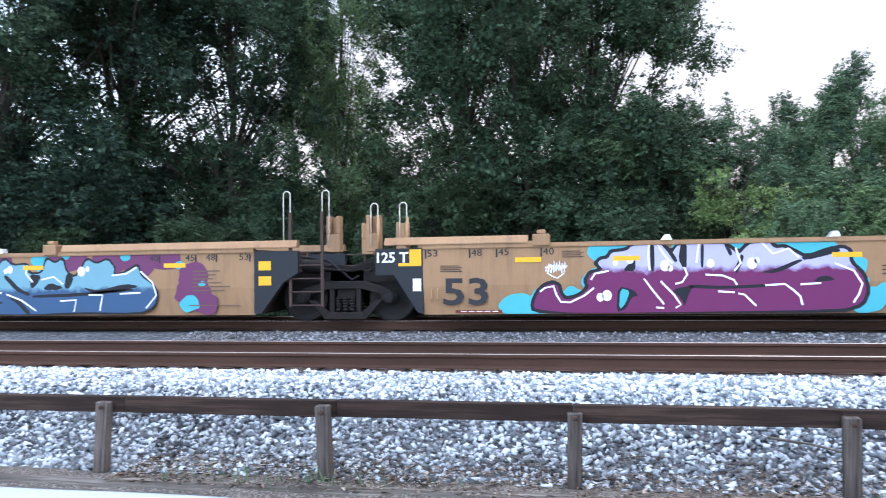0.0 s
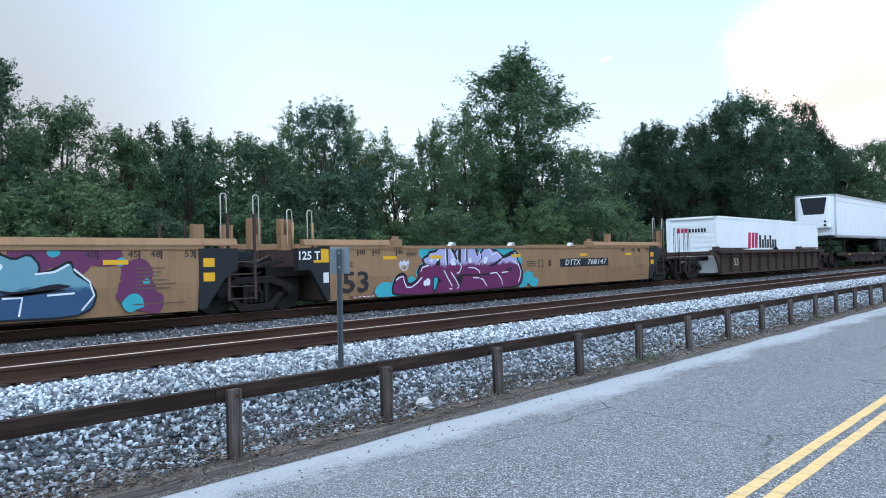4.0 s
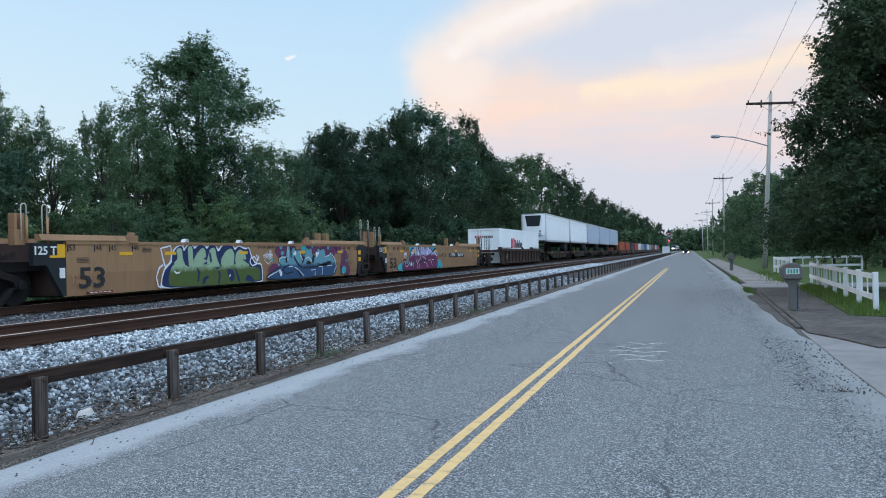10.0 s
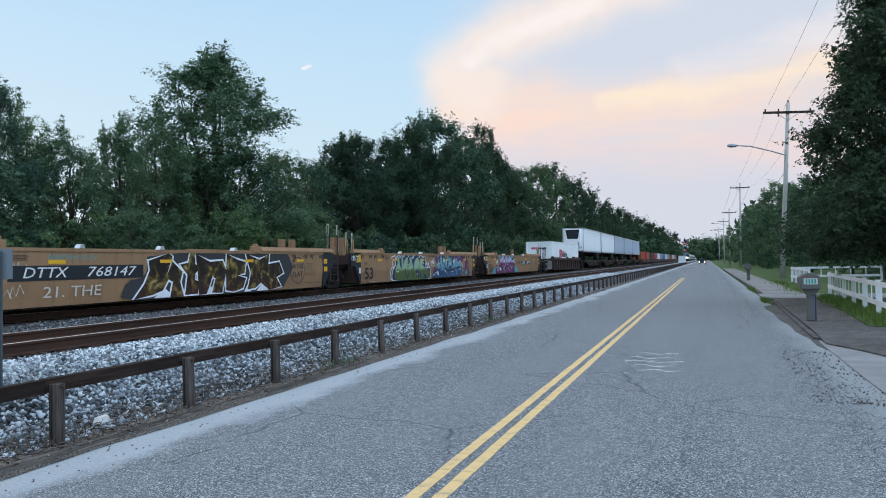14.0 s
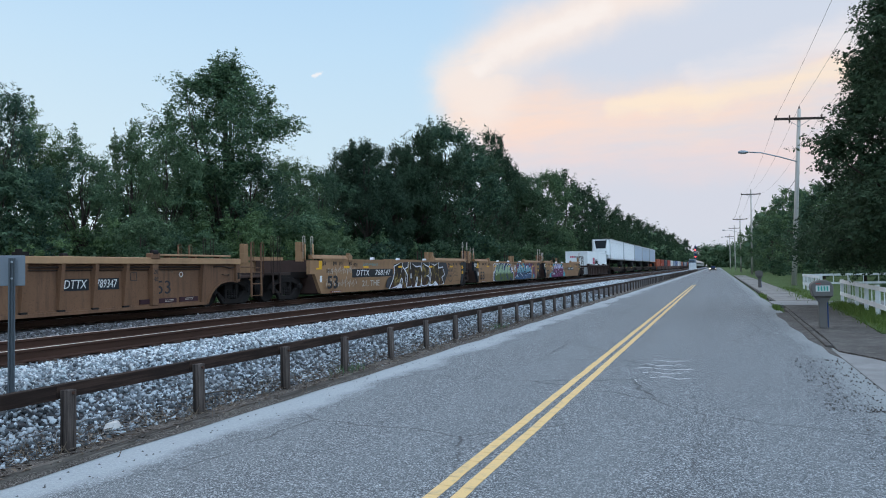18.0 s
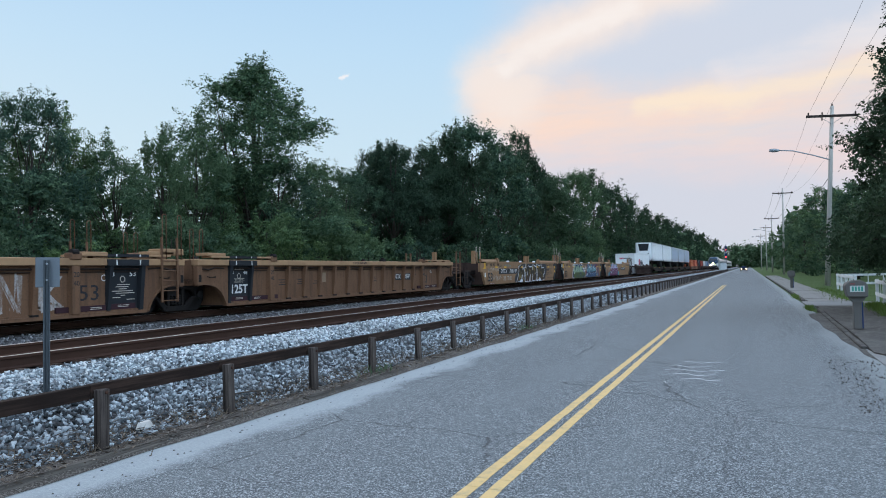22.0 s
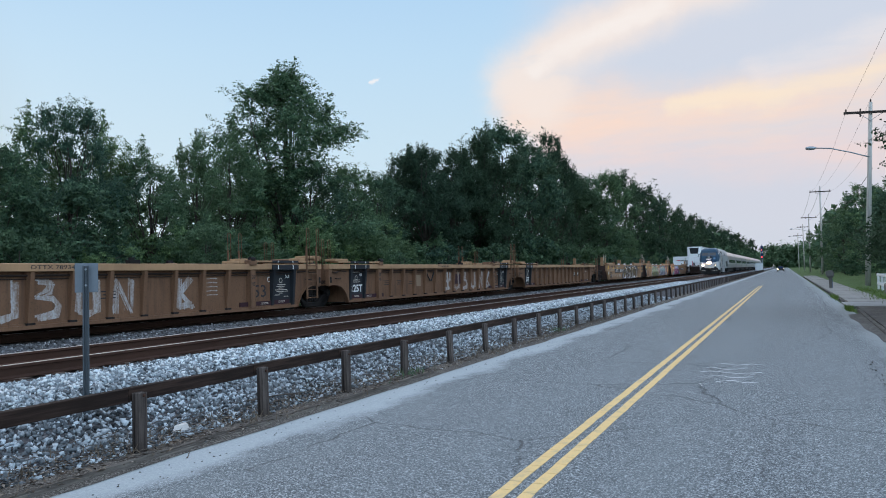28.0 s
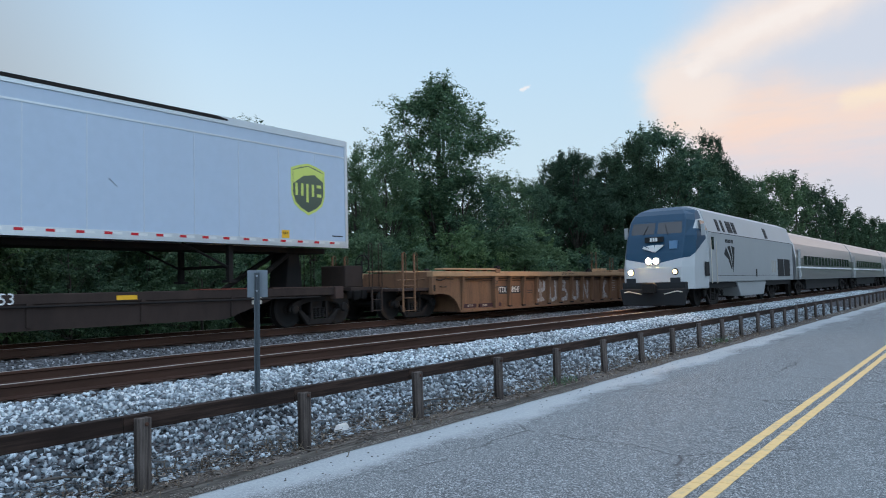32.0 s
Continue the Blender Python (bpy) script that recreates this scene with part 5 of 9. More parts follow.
M_BLACK = plain("black_panel_paint", (0.022, 0.025, 0.030), 0.55, 0, 0.3, 2.0)
M_GRIME = plain("grimy_cast_steel", (0.013, 0.012, 0.0125), 0.8, 0.0, 0.35, 3.0, 0.1, (0.030, 0.022, 0.018), 0.5)
M_WHEEL = plain("oily_wheel_steel", (0.011, 0.0105, 0.011), 0.65, 0.0, 0.35, 4.0, 0.05, (0.026, 0.019, 0.016), 0.4)
M_CARYELLOW = plain("yellow_reflector", (0.75, 0.40, 0.03), 0.5, 0, 0.08)
M_LETTER_W = plain("white_lettering", (0.72, 0.72, 0.72), 0.6, 0, 0.10)
M_LETTER_B = plain("black_lettering", (0.03, 0.03, 0.035), 0.6, 0, 0.2)
M_WHITEPAINT = plain("white_container_paint", (0.90, 0.92, 0.93), 0.5, 0, 0.02, 0.8, 0.02, (0.62, 0.62, 0.62), 0.3)
M_TRAILER = plain("pale_grey_trailer_skin", (0.43, 0.505, 0.62), 0.45, 0, 0.05, 0.5, 0.02, (0.42, 0.45, 0.50), 0.3)
M_ALU = plain("aluminium_rail", (0.62, 0.64, 0.67), 0.4, 0.7, 0.1)
M_RUBBER = plain("black_rubber", (0.02, 0.02, 0.021), 0.8, 0, 0.2)
M_JACK = plain("dark_red_strip", (0.16, 0.025, 0.02), 0.6)
M_HANDRAIL = plain("pale_handrail", (0.55, 0.50, 0.44), 0.6, 0, 0.15, 5)
M_ORANGE = rusty_paint()
# body paint lightened where chords catch the sky; also tan posts and plates
M_CHORD = plain("rusty_tan_and_skylit_paint", (0.42, 0.255, 0.14), 0.6, 0, 0.22, 1.6, 0.1, (0.13, 0.075, 0.05), 0.5)
M_REDRUST = plain("red_rust_deck_paint", (0.16, 0.045, 0.032), 0.75, 0, 0.3, 3.0)
M_PLUM = plain("dark_plum_sill_paint", (0.045, 0.020, 0.026), 0.7, 0, 0.25, 3.0)
M_STENCIL = plain("faded_stencil_paint", (0.135, 0.092, 0.064), 0.7, 0, 0.2)


def tan_paint():
    m = Mat("tan_car_paint")
    big, fine = m.noise(0.6, 6, 0.65), m.noise(26, 4, 0.7)
    streak = m.noise(1.0, 7, 0.72, (4.0, 4.0, 0.35))
    c = m.ramp(big, [(0.3, (0.262, 0.150, 0.080)), (0.7, (0.335, 0.198, 0.108))])
    c = m.mix(m.ramp(streak, [(0.50, 0.0), (0.70, 0.55)]), c, (0.16, 0.098, 0.066))
    c = m.mix(m.ramp(fine, [(0.58, 0.0), (0.72, 0.4)]), c, (0.14, 0.09, 0.062))
    m.bump(fine, 0.06, 0.004)
    return m.done(c, 0.62)


M_TAN = tan_paint()
L_UNIT = 19.9
PLACE = {}                            # each car's place along its train and its height over the rails
FACE = pose(0, 0, 0, 90, 0, 90)      # turns a plane's text so that it reads on a car's side


def on_side(x, y, z):
    return Matrix.Translation((x, y, z)) @ FACE


def panel(parent, name, mat, y0, y1, z0, z1, x, label="", t=0.006):
    return part(name, Geo().box(x - 0.004, x + t, y0, y1, z0, z1), mat, parent, label)


def wheelset_mesh():
    prof = [(-0.80, 0.02), (-0.80, 0.10), (-0.785, 0.16), (-0.80, 0.36), (-0.815, 0.42), (-0.815, 0.475), (-0.69, 0.483), (-0.685, 0.505), (-0.66, 0.505), (-0.66, 0.42), (-0.70, 0.34), (-0.70, 0.16), (-0.66, 0.10), (-0.62, 0.085)]
    full = prof + [(-a, r) for a, r in reversed(prof)]
    return Geo().lathe(full, "x", 28).mesh("wheelset", M_WHEEL, smooth=False)


ME_WHEELSET = wheelset_mesh()
ME_SPRING = Geo().lathe([(0.22 + 0.0275 * h, 0.066 if h % 2 else 0.045) for h in range(11)], "z", 9).mesh("spring", M_GRIME)
ME_CAP = Geo().lathe([(0.0, 0.12), (0.05, 0.12), (0.07, 0.09), (0.075, 0.05)], "x", 16).mesh("bearing_cap", M_WHEEL)


def sideframe_mesh():
    g = Geo()
    top = [(-1.08, 0.50), (-0.95, 0.62), (-0.55, 0.66), (-0.35, 0.80), (0.35, 0.80), (0.55, 0.66), (0.95, 0.62), (1.08, 0.50)]
    bot = [(1.05, 0.40), (0.72, 0.42), (0.42, 0.14), (0.30, 0.10), (-0.30, 0.10), (-0.42, 0.14), (-0.72, 0.42), (-1.05, 0.40)]
    # arch bars with openings between them
    g.prism([(-1.08, 0.40), (-1.08, 0.52), (-0.90, 0.66), (-0.40, 0.82), (0.40, 0.82), (0.90, 0.66), (1.08, 0.52), (1.08, 0.40), (0.78, 0.42), (0.72, 0.56), (0.36, 0.66), (-0.36, 0.66), (-0.72, 0.56), (-0.78, 0.42)], "x", -0.06, 0.06)
    for s in (-1, 1):
        p = [(s * 0.78, 0.44), (s * 0.64, 0.44), (s * 0.34, 0.20), (s * 0.34, 0.06), (s * 0.44, 0.06)]
        g.prism(p if s > 0 else p[::-1], "x", -0.055, 0.055)
        g.box(-0.05, 0.05, s * 0.28 - 0.05, s * 0.28 + 0.05, 0.16, 0.70)
    g.prism([(-0.44, 0.05), (0.44, 0.05), (0.38, 0.20), (-0.38, 0.20)], "x", -0.075, 0.075)
    return g.mesh("sideframe", M_GRIME, 0.012)


ME_FRAME = sideframe_mesh()
WHEELSETS = []


def truck(car, y, half=0.92):
    """A two-axle truck under a car at y along it."""
    g = Geo().box(-0.95, 0.95, -0.20, 0.20, 0.34, 0.70)
    tk = part("truck", g, M_GRIME, car, "grimy black cast steel two-axle truck", at=pose(0, y, 0), bevel=0.02)
    for s in (-1, 1):
        part("sideframe", ME_FRAME, None, tk, at=pose(s * 0.99, 0, 0))
        for e in (-1, 0, 1):
            part("spring", ME_SPRING, None, tk, at=pose(s * 1.0, 0.145 * e, 0))
        for e in (-1, 1):
            part("bearing_cap", ME_CAP, None, tk, at=pose(s * 1.04, e * half, 0.48, 0, 0, 0 if s > 0 else 180))
    for e in (-1, 1):
        ws = part("wheelset", ME_WHEELSET, None, tk, "dark steel wheels on one axle", at=pose(0, e * half, 0.483))
        WHEELSETS.append((ws, e * half))
    return tk


def ladder(car, x, y0, y1, z0, z1, rungs, mat, name="ladder", label="", top=0.0):
    g = Geo()
    for y in (y0, y1):
        g.box(x - 0.012, x + 0.030, y - 0.028, y + 0.028, z0, z1)
    for k in range(rungs):
        z = z0 + 0.04 + (min(z1, 1.45) - z0 - 0.08) * k / max(1, rungs - 1)
        g.tube([(x + 0.03, y0, z), (x + 0.03, y1, z)], 0.014, 6)
    return part(name, g, mat, car, label)


def hoop(g, x, y, z0, z1, w=0.14):
    g.tube([(x, y - w / 2, z0), (x, y - w / 2, z1 - 0.04), (x, y - w / 2 + 0.04, z1), (x, y + w / 2 - 0.04, z1), (x, y + w / 2, z1 - 0.04), (x, y + w / 2, z0)], 0.012, 6)


def hoops(car, x, ys, z0, z1, mat):
    for y in ys:
        g = Geo()
        hoop(g, x, y, z0, z1)
        part("grab_hoop", g, mat, car, smooth=True)


def smooth_unit(s, label, rear_end=False, front_end=False, marks=True, mat=None):
    """A smooth-sided well unit; its own y runs forward from its rear truck centre."""
    mat = mat or M_TAN
    car = thing("well_car", label, "railcar", "freight train")
    y0, y1 = 1.72, L_UNIT - 1.72
    prof = [(1.485, 0.17), (1.55, 0.72), (1.55, 1.42), (1.58, 1.42), (1.58, 1.50), (1.46, 1.50), (1.46, 0.72), (1.44, 0.17)]
    for sgn in (1, -1):
        g = Geo()
        p = [(sgn * a, b) for a, b in prof]
        g.prism(p if sgn > 0 else p[::-1], "y", y0, y1)
        part("side_panel", g, mat, car, "tan painted smooth steel side")
    g = Geo().box(-1.40, 1.40, y0 + 0.4, y1 - 0.4, 0.14, 0.19)
    part("well_floor", g, M_GRIME, car)
    # raised end sections of the top chord
    for a, b, up in ((y0 - 0.75, y0 + 2.0, 0.15), (y1 - 4.3, y1 + 0.9, 0.15)):
        for sgn in (1, -1):
            g = Geo().prism([(sgn * 1.40, 1.50), (sgn * 1.60, 1.50), (sgn * 1.60, 1.52), (sgn * 1.52, 1.50 + up), (sgn * 1.40, 1.50 + up)], "y", a, b)
            part("top_plate", g, mat, car, "tan raised top plate")
    for yy in (y0 + 2.25, y1 - 4.55):
        g = Geo().box(1.40, 1.62, yy - 0.16, yy + 0.16, 1.44, 1.66).box(1.44, 1.58, yy - 0.08, yy + 0.08, 1.66, 1.74)
        part("container_guide", g, mat, car, bevel=0.015)
    for yy in (6.2, 9.0, 12.4):
        g = Geo().prism([(yy - 0.10, 1.50), (yy + 0.10, 1.50), (yy + 0.06, 1.60), (yy - 0.02, 1.60)], "x", 1.44, 1.60)
        part("latch", g, M_ALU, car, "pale steel container latch")
    # rear joint end: black lettered panel and wedge
    for sgn in (1, -1):
        x0, x1 = (1.42, 1.555) if sgn > 0 else (-1.555, -1.42)
        poly = [(0.78, 0.93), (0.78, 1.44), (y0, 1.44), (y0, 0.20), (1.62, 0.20), (1.15, 0.93)]
        part("end_panel", Geo().prism(poly, "x", x0, x1), mat if rear_end else M_BLACK, car, "painted end panel")
        poly = [(y1, 0.20), (y1, 1.44), (y1 + 0.92, 1.44), (y1 + 0.92, 1.0), (y1 + 0.62, 0.82), (y1 + 0.15, 0.20)]
        part("end_panel", Geo().prism(poly, "x", x0, x1), M_BLACK if marks else mat, car, "black painted end panel")
    for yy in (y0 + 0.05, y1 - 0.15):
        # brown stands in for the shadow that lies on the bulkheads
        part("bulkhead", Geo().box(-1.42, 1.42, yy, yy + 0.10, 0.2, 1.48), M_BROWN, car, "tan car's bulkhead, coloured brown for the shade at the joint")
    part("end_deck", Geo().box(-0.9, 0.9, -0.35, y0 + 0.1, 0.80, 1.02), M_GRIME, car)
    part("end_deck", Geo().box(-0.9, 0.9, y1 - 0.1, L_UNIT + 0.35, 0.80, 1.02), M_GRIME, car)
    # posts and ladder at the front end, posts at the rear end
    for sgn in (1, -1):
        for a, b, top in ((L_UNIT - 0.16, 0.30, 2.12), (0.66, 0.26, 2.12)):
            g = Geo().box(sgn * 1.20 - 0.10, sgn * 1.20 + 0.10, a - 0.13, a + 0.15, 1.40, top - 0.36)
            for q0, q1 in ((a - 0.13, a - 0.05), (a + 0.07, a + 0.15)):
                g.box(sgn * 1.20 - 0.10, sgn * 1.20 + 0.10, q0, q1, top - 0.36, top)
            g.box(*sorted((sgn * 1.10, sgn * 1.13)), a - 0.05, a + 0.07, top - 0.36, top - 0.02)
            part("corner_post", g, mat, car, "tan steel corner post", bevel=0.01)
        if sgn > 0:
            hoops(car, sgn * 1.36, (0.72, 1.30), 1.50, 2.34, M_HANDRAIL)
            for yy in (0.80, 1.38):
                part("hoop_post", Geo().tube([(sgn * 1.36, yy, 1.45), (sgn * 1.36, yy, 2.05)], 0.03, 8), M_CHORD, car, "tan hoop post", smooth=True)
            hoops(car, sgn * 1.45, (L_UNIT - 1.06, L_UNIT - 0.25), 1.50, 2.62, M_HANDRAIL)
        # the ladder's shade is put into its colour
        ladder(car, sgn * 1.47, L_UNIT - 0.98, L_UNIT - 0.32, 0.32, 2.2, 5, M_BROWN, label="steel ladder, coloured dark brown for its shade")
    part("slack_beam", Geo().prism([(L_UNIT - 0.95, 1.05), (L_UNIT - 0.80, 1.22), (L_UNIT + 0.10, 1.12), (L_UNIT + 0.55, 1.30), (L_UNIT + 0.62, 1.18), (L_UNIT + 0.10, 0.98)], "x", 0.70, 0.82), M_GRIME, car, "dark brake beam", bevel=0.01)
    part("brake_cylinder", Geo().lathe([(0.0, 0.02), (0.01, 0.13), (0.42, 0.13), (0.44, 0.05), (0.62, 0.03)], "y", 14, (1.0, L_UNIT - 0.9, 1.14)), M_GRIME, car, "grimy brake cylinder")
    for k in range(3):
        part("brake_rod", Geo().tube([(1.05 + 0.06 * k, y1 + 0.5, 1.30 - 0.08 * k), (1.0, L_UNIT - 0.1 + 0.12 * k, 1.02), (1.05, L_UNIT + 0.75, 1.24 - 0.05 * k)], 0.016, 5), M_GRIME, car)
    g = Geo().tube([(0.9, y1 + 0.2, 1.40), (0.95, L_UNIT - 0.4, 1.25), (0.9, L_UNIT + 0.1, 0.85), (0.8, L_UNIT + 0.7, 1.15)], 0.03, 6)
    part("air_hose", g, M_RUBBER, car, smooth=True)
    if marks:
        panel(car, "reflector", M_CARYELLOW, y1 + 0.10, y1 + 0.36, 1.06, 1.24, 1.556, "yellow reflective square")
        panel(car, "reflector", M_CARYELLOW, y1 + 0.10, y1 + 0.36, 0.76, 0.94, 1.556, "yellow reflective square")
        panel(car, "reflector", M_CARYELLOW, y0 - 0.26, y0 - 0.03, 1.10, 1.42, 1.556, "yellow reflective square")
        panel(car, "reflector", M_CARYELLOW, y0 - 0.48, y0 - 0.262, 1.10, 1.16, 1.556, "yellow reflective strip")
        for k, (za, zb) in enumerate(((0.44, 0.66), (0.44, 0.66))):
            part("grab_iron", Geo().tube([(1.56, y0 + 0.17 + 0.12 * k, za), (1.60, y0 + 0.17 + 0.12 * k, za + 0.03), (1.60, y0 + 0.17 + 0.12 * k, zb - 0.03), (1.56, y0 + 0.17 + 0.12 * k, zb)], 0.014, 5), M_CHORD, car)
        panel(car, "placard", M_LETTER_W, y0 - 0.20, y0 - 0.04, 0.62, 0.86, 1.556, "small white placard")
        if not rear_end:
            lettering("125 T", 0.27, M_LETTER_W, car, on_side(1.562, y0 - 0.62, 1.26), width=0.62, label="white load lettering", bold=0.006)
        lettering("53", 0.70, M_LETTER_B, car, on_side(1.556, y0 + 0.83, 0.575), width=0.86, label="large black number", bold=0.014)
        for k in range(4):
            panel(car, "stencil_line", M_LETTER_B, y0 + 0.33, y0 + 0.75 - 0.05 * (k % 2), 0.98 + 0.035 * k, 0.992 + 0.035 * k, 1.5545)
            panel(car, "stencil_line", M_LETTER_B, y0 + 2.62, y0 + 3.02 - 0.06 * (k % 2), 1.22 + 0.035 * k, 1.232 + 0.035 * k, 1.5545)
        panel(car, "jack_strip", M_JACK, y0 + 0.62, y0 + 1.50, 0.205, 0.255, 1.5545, "dark red warning strip")
        for k in range(5):
            panel(car, "strip_mark", M_LETTER_W, y0 + 0.72 + 0.15 * k, y0 + 0.83 + 0.15 * k, 0.22, 0.24, 1.558)
        for yy in (y0 + 2.0, 5.5, 9.2, 13.2, y1 - 1.72):
            panel(car, "reflector", M_CARYELLOW, yy - 0.24, yy + 0.24, 1.14, 1.23, 1.556, "yellow reflective strip")
        for yy, tx in ((y0 + 0.06, "53"), (y0 + 0.91, "48"), (y0 + 1.42, "45"), (y0 + 2.25, "40"), (y1 - 0.08, "53"), (y1 - 0.80, "48"), (y1 - 1.25, "45"), (y1 - 2.05, "40")):
            lettering(tx, 0.185, M_LETTER_B, car, on_side(1.558, yy + (0.13 if yy < 9 else -0.13), 1.33), width=0.20, label="small black length mark")
            panel(car, "length_mark", M_LETTER_B, yy - 0.02, yy + 0.01, 1.24, 1.40, 1.556)
        for k in range(6):
            panel(car, "stencil_line", M_STENCIL, y1 - 1.32, y1 - 0.46 - (0.18, 0.05, 0.24, 0.42, 0.36, 0.28)[k], 0.66 + 0.078 * k, 0.684 + 0.078 * k, 1.5545)
        panel(car, "stencil_line", M_STENCIL, y1 - 1.40, y1 - 0.30, 0.36, 0.38, 1.5545)
    if not rear_end:
        truck(car, 0.0)
    else:
        truck(car, 0.0)
        end_platform(car, 0.0, -1, M_SPINE)
    if front_end:
        truck(car, L_UNIT)
        end_platform(car, L_UNIT, 1, M_SPINE)
    PLACE[car] = (s, 0.0)
    return car


def end_platform(car, y, d, mat):
    """Platform, steps, hoops and coupler past the last truck of a car."""
    a, b = sorted((y + d * 0.2, y + d * 1.45))
    part("platform", Geo().box(-1.35, 1.35, a, b, 0.92, 1.02), mat, car, bevel=0.01)
    part("coupler", Geo().box(-0.13, 0.13, *sorted((y + d * 1.3, y + d * 2.05)), 0.66, 0.92).box(-0.19, 0.19, *sorted((y + d * 1.95, y + d * 2.2)), 0.64, 0.95), M_GRIME, car, bevel=0.03)
    for sgn in (1, -1):
        y0, y1 = sorted((y + d * 1.0, y + d * 1.42))
        ladder(car, sgn * 1.40, y0, y1, 0.30, 1.0, 3, mat, label="steel end steps")
        hoops(car, sgn * 1.38, (y0, y1), 1.0, 2.25, mat)


def ribbed_unit(s, label, mat, rear_end=False, front_end=False, top=1.52, rows=15, well=None, fins=1.04, boards=True):
    """A ribbed-sided well unit with a broad top chord."""
    car = thing("ribbed_well_car", label, "railcar", "freight train")
    y0, y1 = (2.1, L_UNIT - (2.2 if front_end else 1.0)) if well is None else well
    for sgn in (1, -1):
        g = Geo().box(*sorted((sgn * 1.36, sgn * 1.40)), y0, y1, 0.17, top - 0.16)
        part("side_panel", g, mat, car, "rust-stained painted side sheet")
        g = Geo().box(*sorted((sgn * 1.34, sgn * 1.58)), y0 - 0.3, y1 + 0.3, top - 0.17, top)
        part("top_chord", g, M_CHORD if mat is M_ORANGE else mat, car, "painted top chord", bevel=0.012)
        g = Geo().box(*sorted((sgn * 1.34, sgn * 1.53)), y0, y1, 0.13, 0.21)
        part("bottom_sill", g, mat, car)
        g = Geo().tube([(sgn * 1.47, y0 + 0.3, top - 0.30), (sgn * 1.47, y1 - 0.3, top - 0.30)], 0.02, 6)
        part("brake_pipe", g, mat, car)
        fin = Geo().prism([(1.395, 0.20), (1.50, 0.22), (1.575, top - 0.17), (1.395, top - 0.17)] if sgn > 0 else [(-1.395, 0.20), (-1.395, top - 0.17), (-1.575, top - 0.17), (-1.50, 0.22)], "y", -0.055, 0.055).mesh("rib", mat)
        foot = Geo().box(*sorted((sgn * 1.395, sgn * 1.53)), -0.085, 0.085, 0.20, 0.245).mesh("rib_foot", M_GRIME)
        n = int((y1 - y0) / fins)
        for k in range(n + 1):
            rb = part("rib", fin, None, car, at=pose(0, y0 + 0.1 + (y1 - y0 - 0.2) * k / n, 0))
            if sgn > 0:
                part("rib_foot", foot, None, rb)
    part("well_floor", Geo().box(-1.36, 1.36, y0, y1, 0.12, 0.16), M_GRIME, car)
    for yy, d in ((y0, -1), (y1, 1)):
        a, b = sorted((yy, yy + d * 0.85))
        part("end_frame", Geo().box(-1.36, 1.36, a, b, 1.05, top - 0.05), mat, car, bevel=0.02)
        for sgn in (1, -1):
            poly = [(yy, 0.20), (yy, 1.30), (yy + d * 1.05, 1.30), (yy + d * 1.05, 1.08), (yy + d * 0.62, 1.04), (yy + d * 0.28, 0.80)]
            part("end_web", Geo().prism(poly if d * sgn > 0 else poly[::-1], "x", *sorted((sgn * 1.38, sgn * 1.46))), mat, car)
        part("end_deck", Geo().box(-0.9, 0.9, *sorted((yy, yy + d * 2.2)), 0.82, 1.02), M_GRIME, car)
    # guides and walkway boards on the ends
    for yy in (y0 + 1.4, y1 - 2.2):
        for sgn in (1, -1):
            part("walkway_board", Geo().box(*sorted((sgn * 1.30, sgn * 1.62)), yy - 1.6, yy + 2.2, top + 0.05, top + 0.10), M_CHORD if mat is M_ORANGE else mat, car, bevel=0.01)
            part("container_guide", Geo().box(*sorted((sgn * 1.34, sgn * 1.60)), yy - 2.0, yy - 1.7, top - 0.05, top + 0.16), mat, car, bevel=0.015)
    part("latch", Geo().box(1.42, 1.58, y0 + 7.6, y0 + 7.9, top, top + 0.09).box(1.46, 1.56, y0 + 7.65, y0 + 7.75, top, top + 0.15), M_GRIME, car)
    for sgn in (1, -1):
        if not front_end:
            hoops(car, sgn * 1.42, (L_UNIT - 0.75, L_UNIT - 0.15), 1.0, 2.62, mat)
            ladder(car, sgn * 1.42, L_UNIT - 0.75, L_UNIT - 0.15, 0.30, 1.6, 4, mat, label="steel ladder")
            hoops(car, sgn * 0.9, (y1 - 1.9, y1 - 1.3), 1.4, 2.35, mat)
        else:
            hoops(car, sgn * 1.0, (y1 + 0.5, y1 + 1.1), 1.2, 2.2, mat)
    truck(car, 0.0)
    if rear_end:
        end_platform(car, 0.0, -1, mat)
    if front_end:
        truck(car, L_UNIT)
        end_platform(car, L_UNIT, 1, mat)
    PLACE[car] = (s, 0.0)
    return car


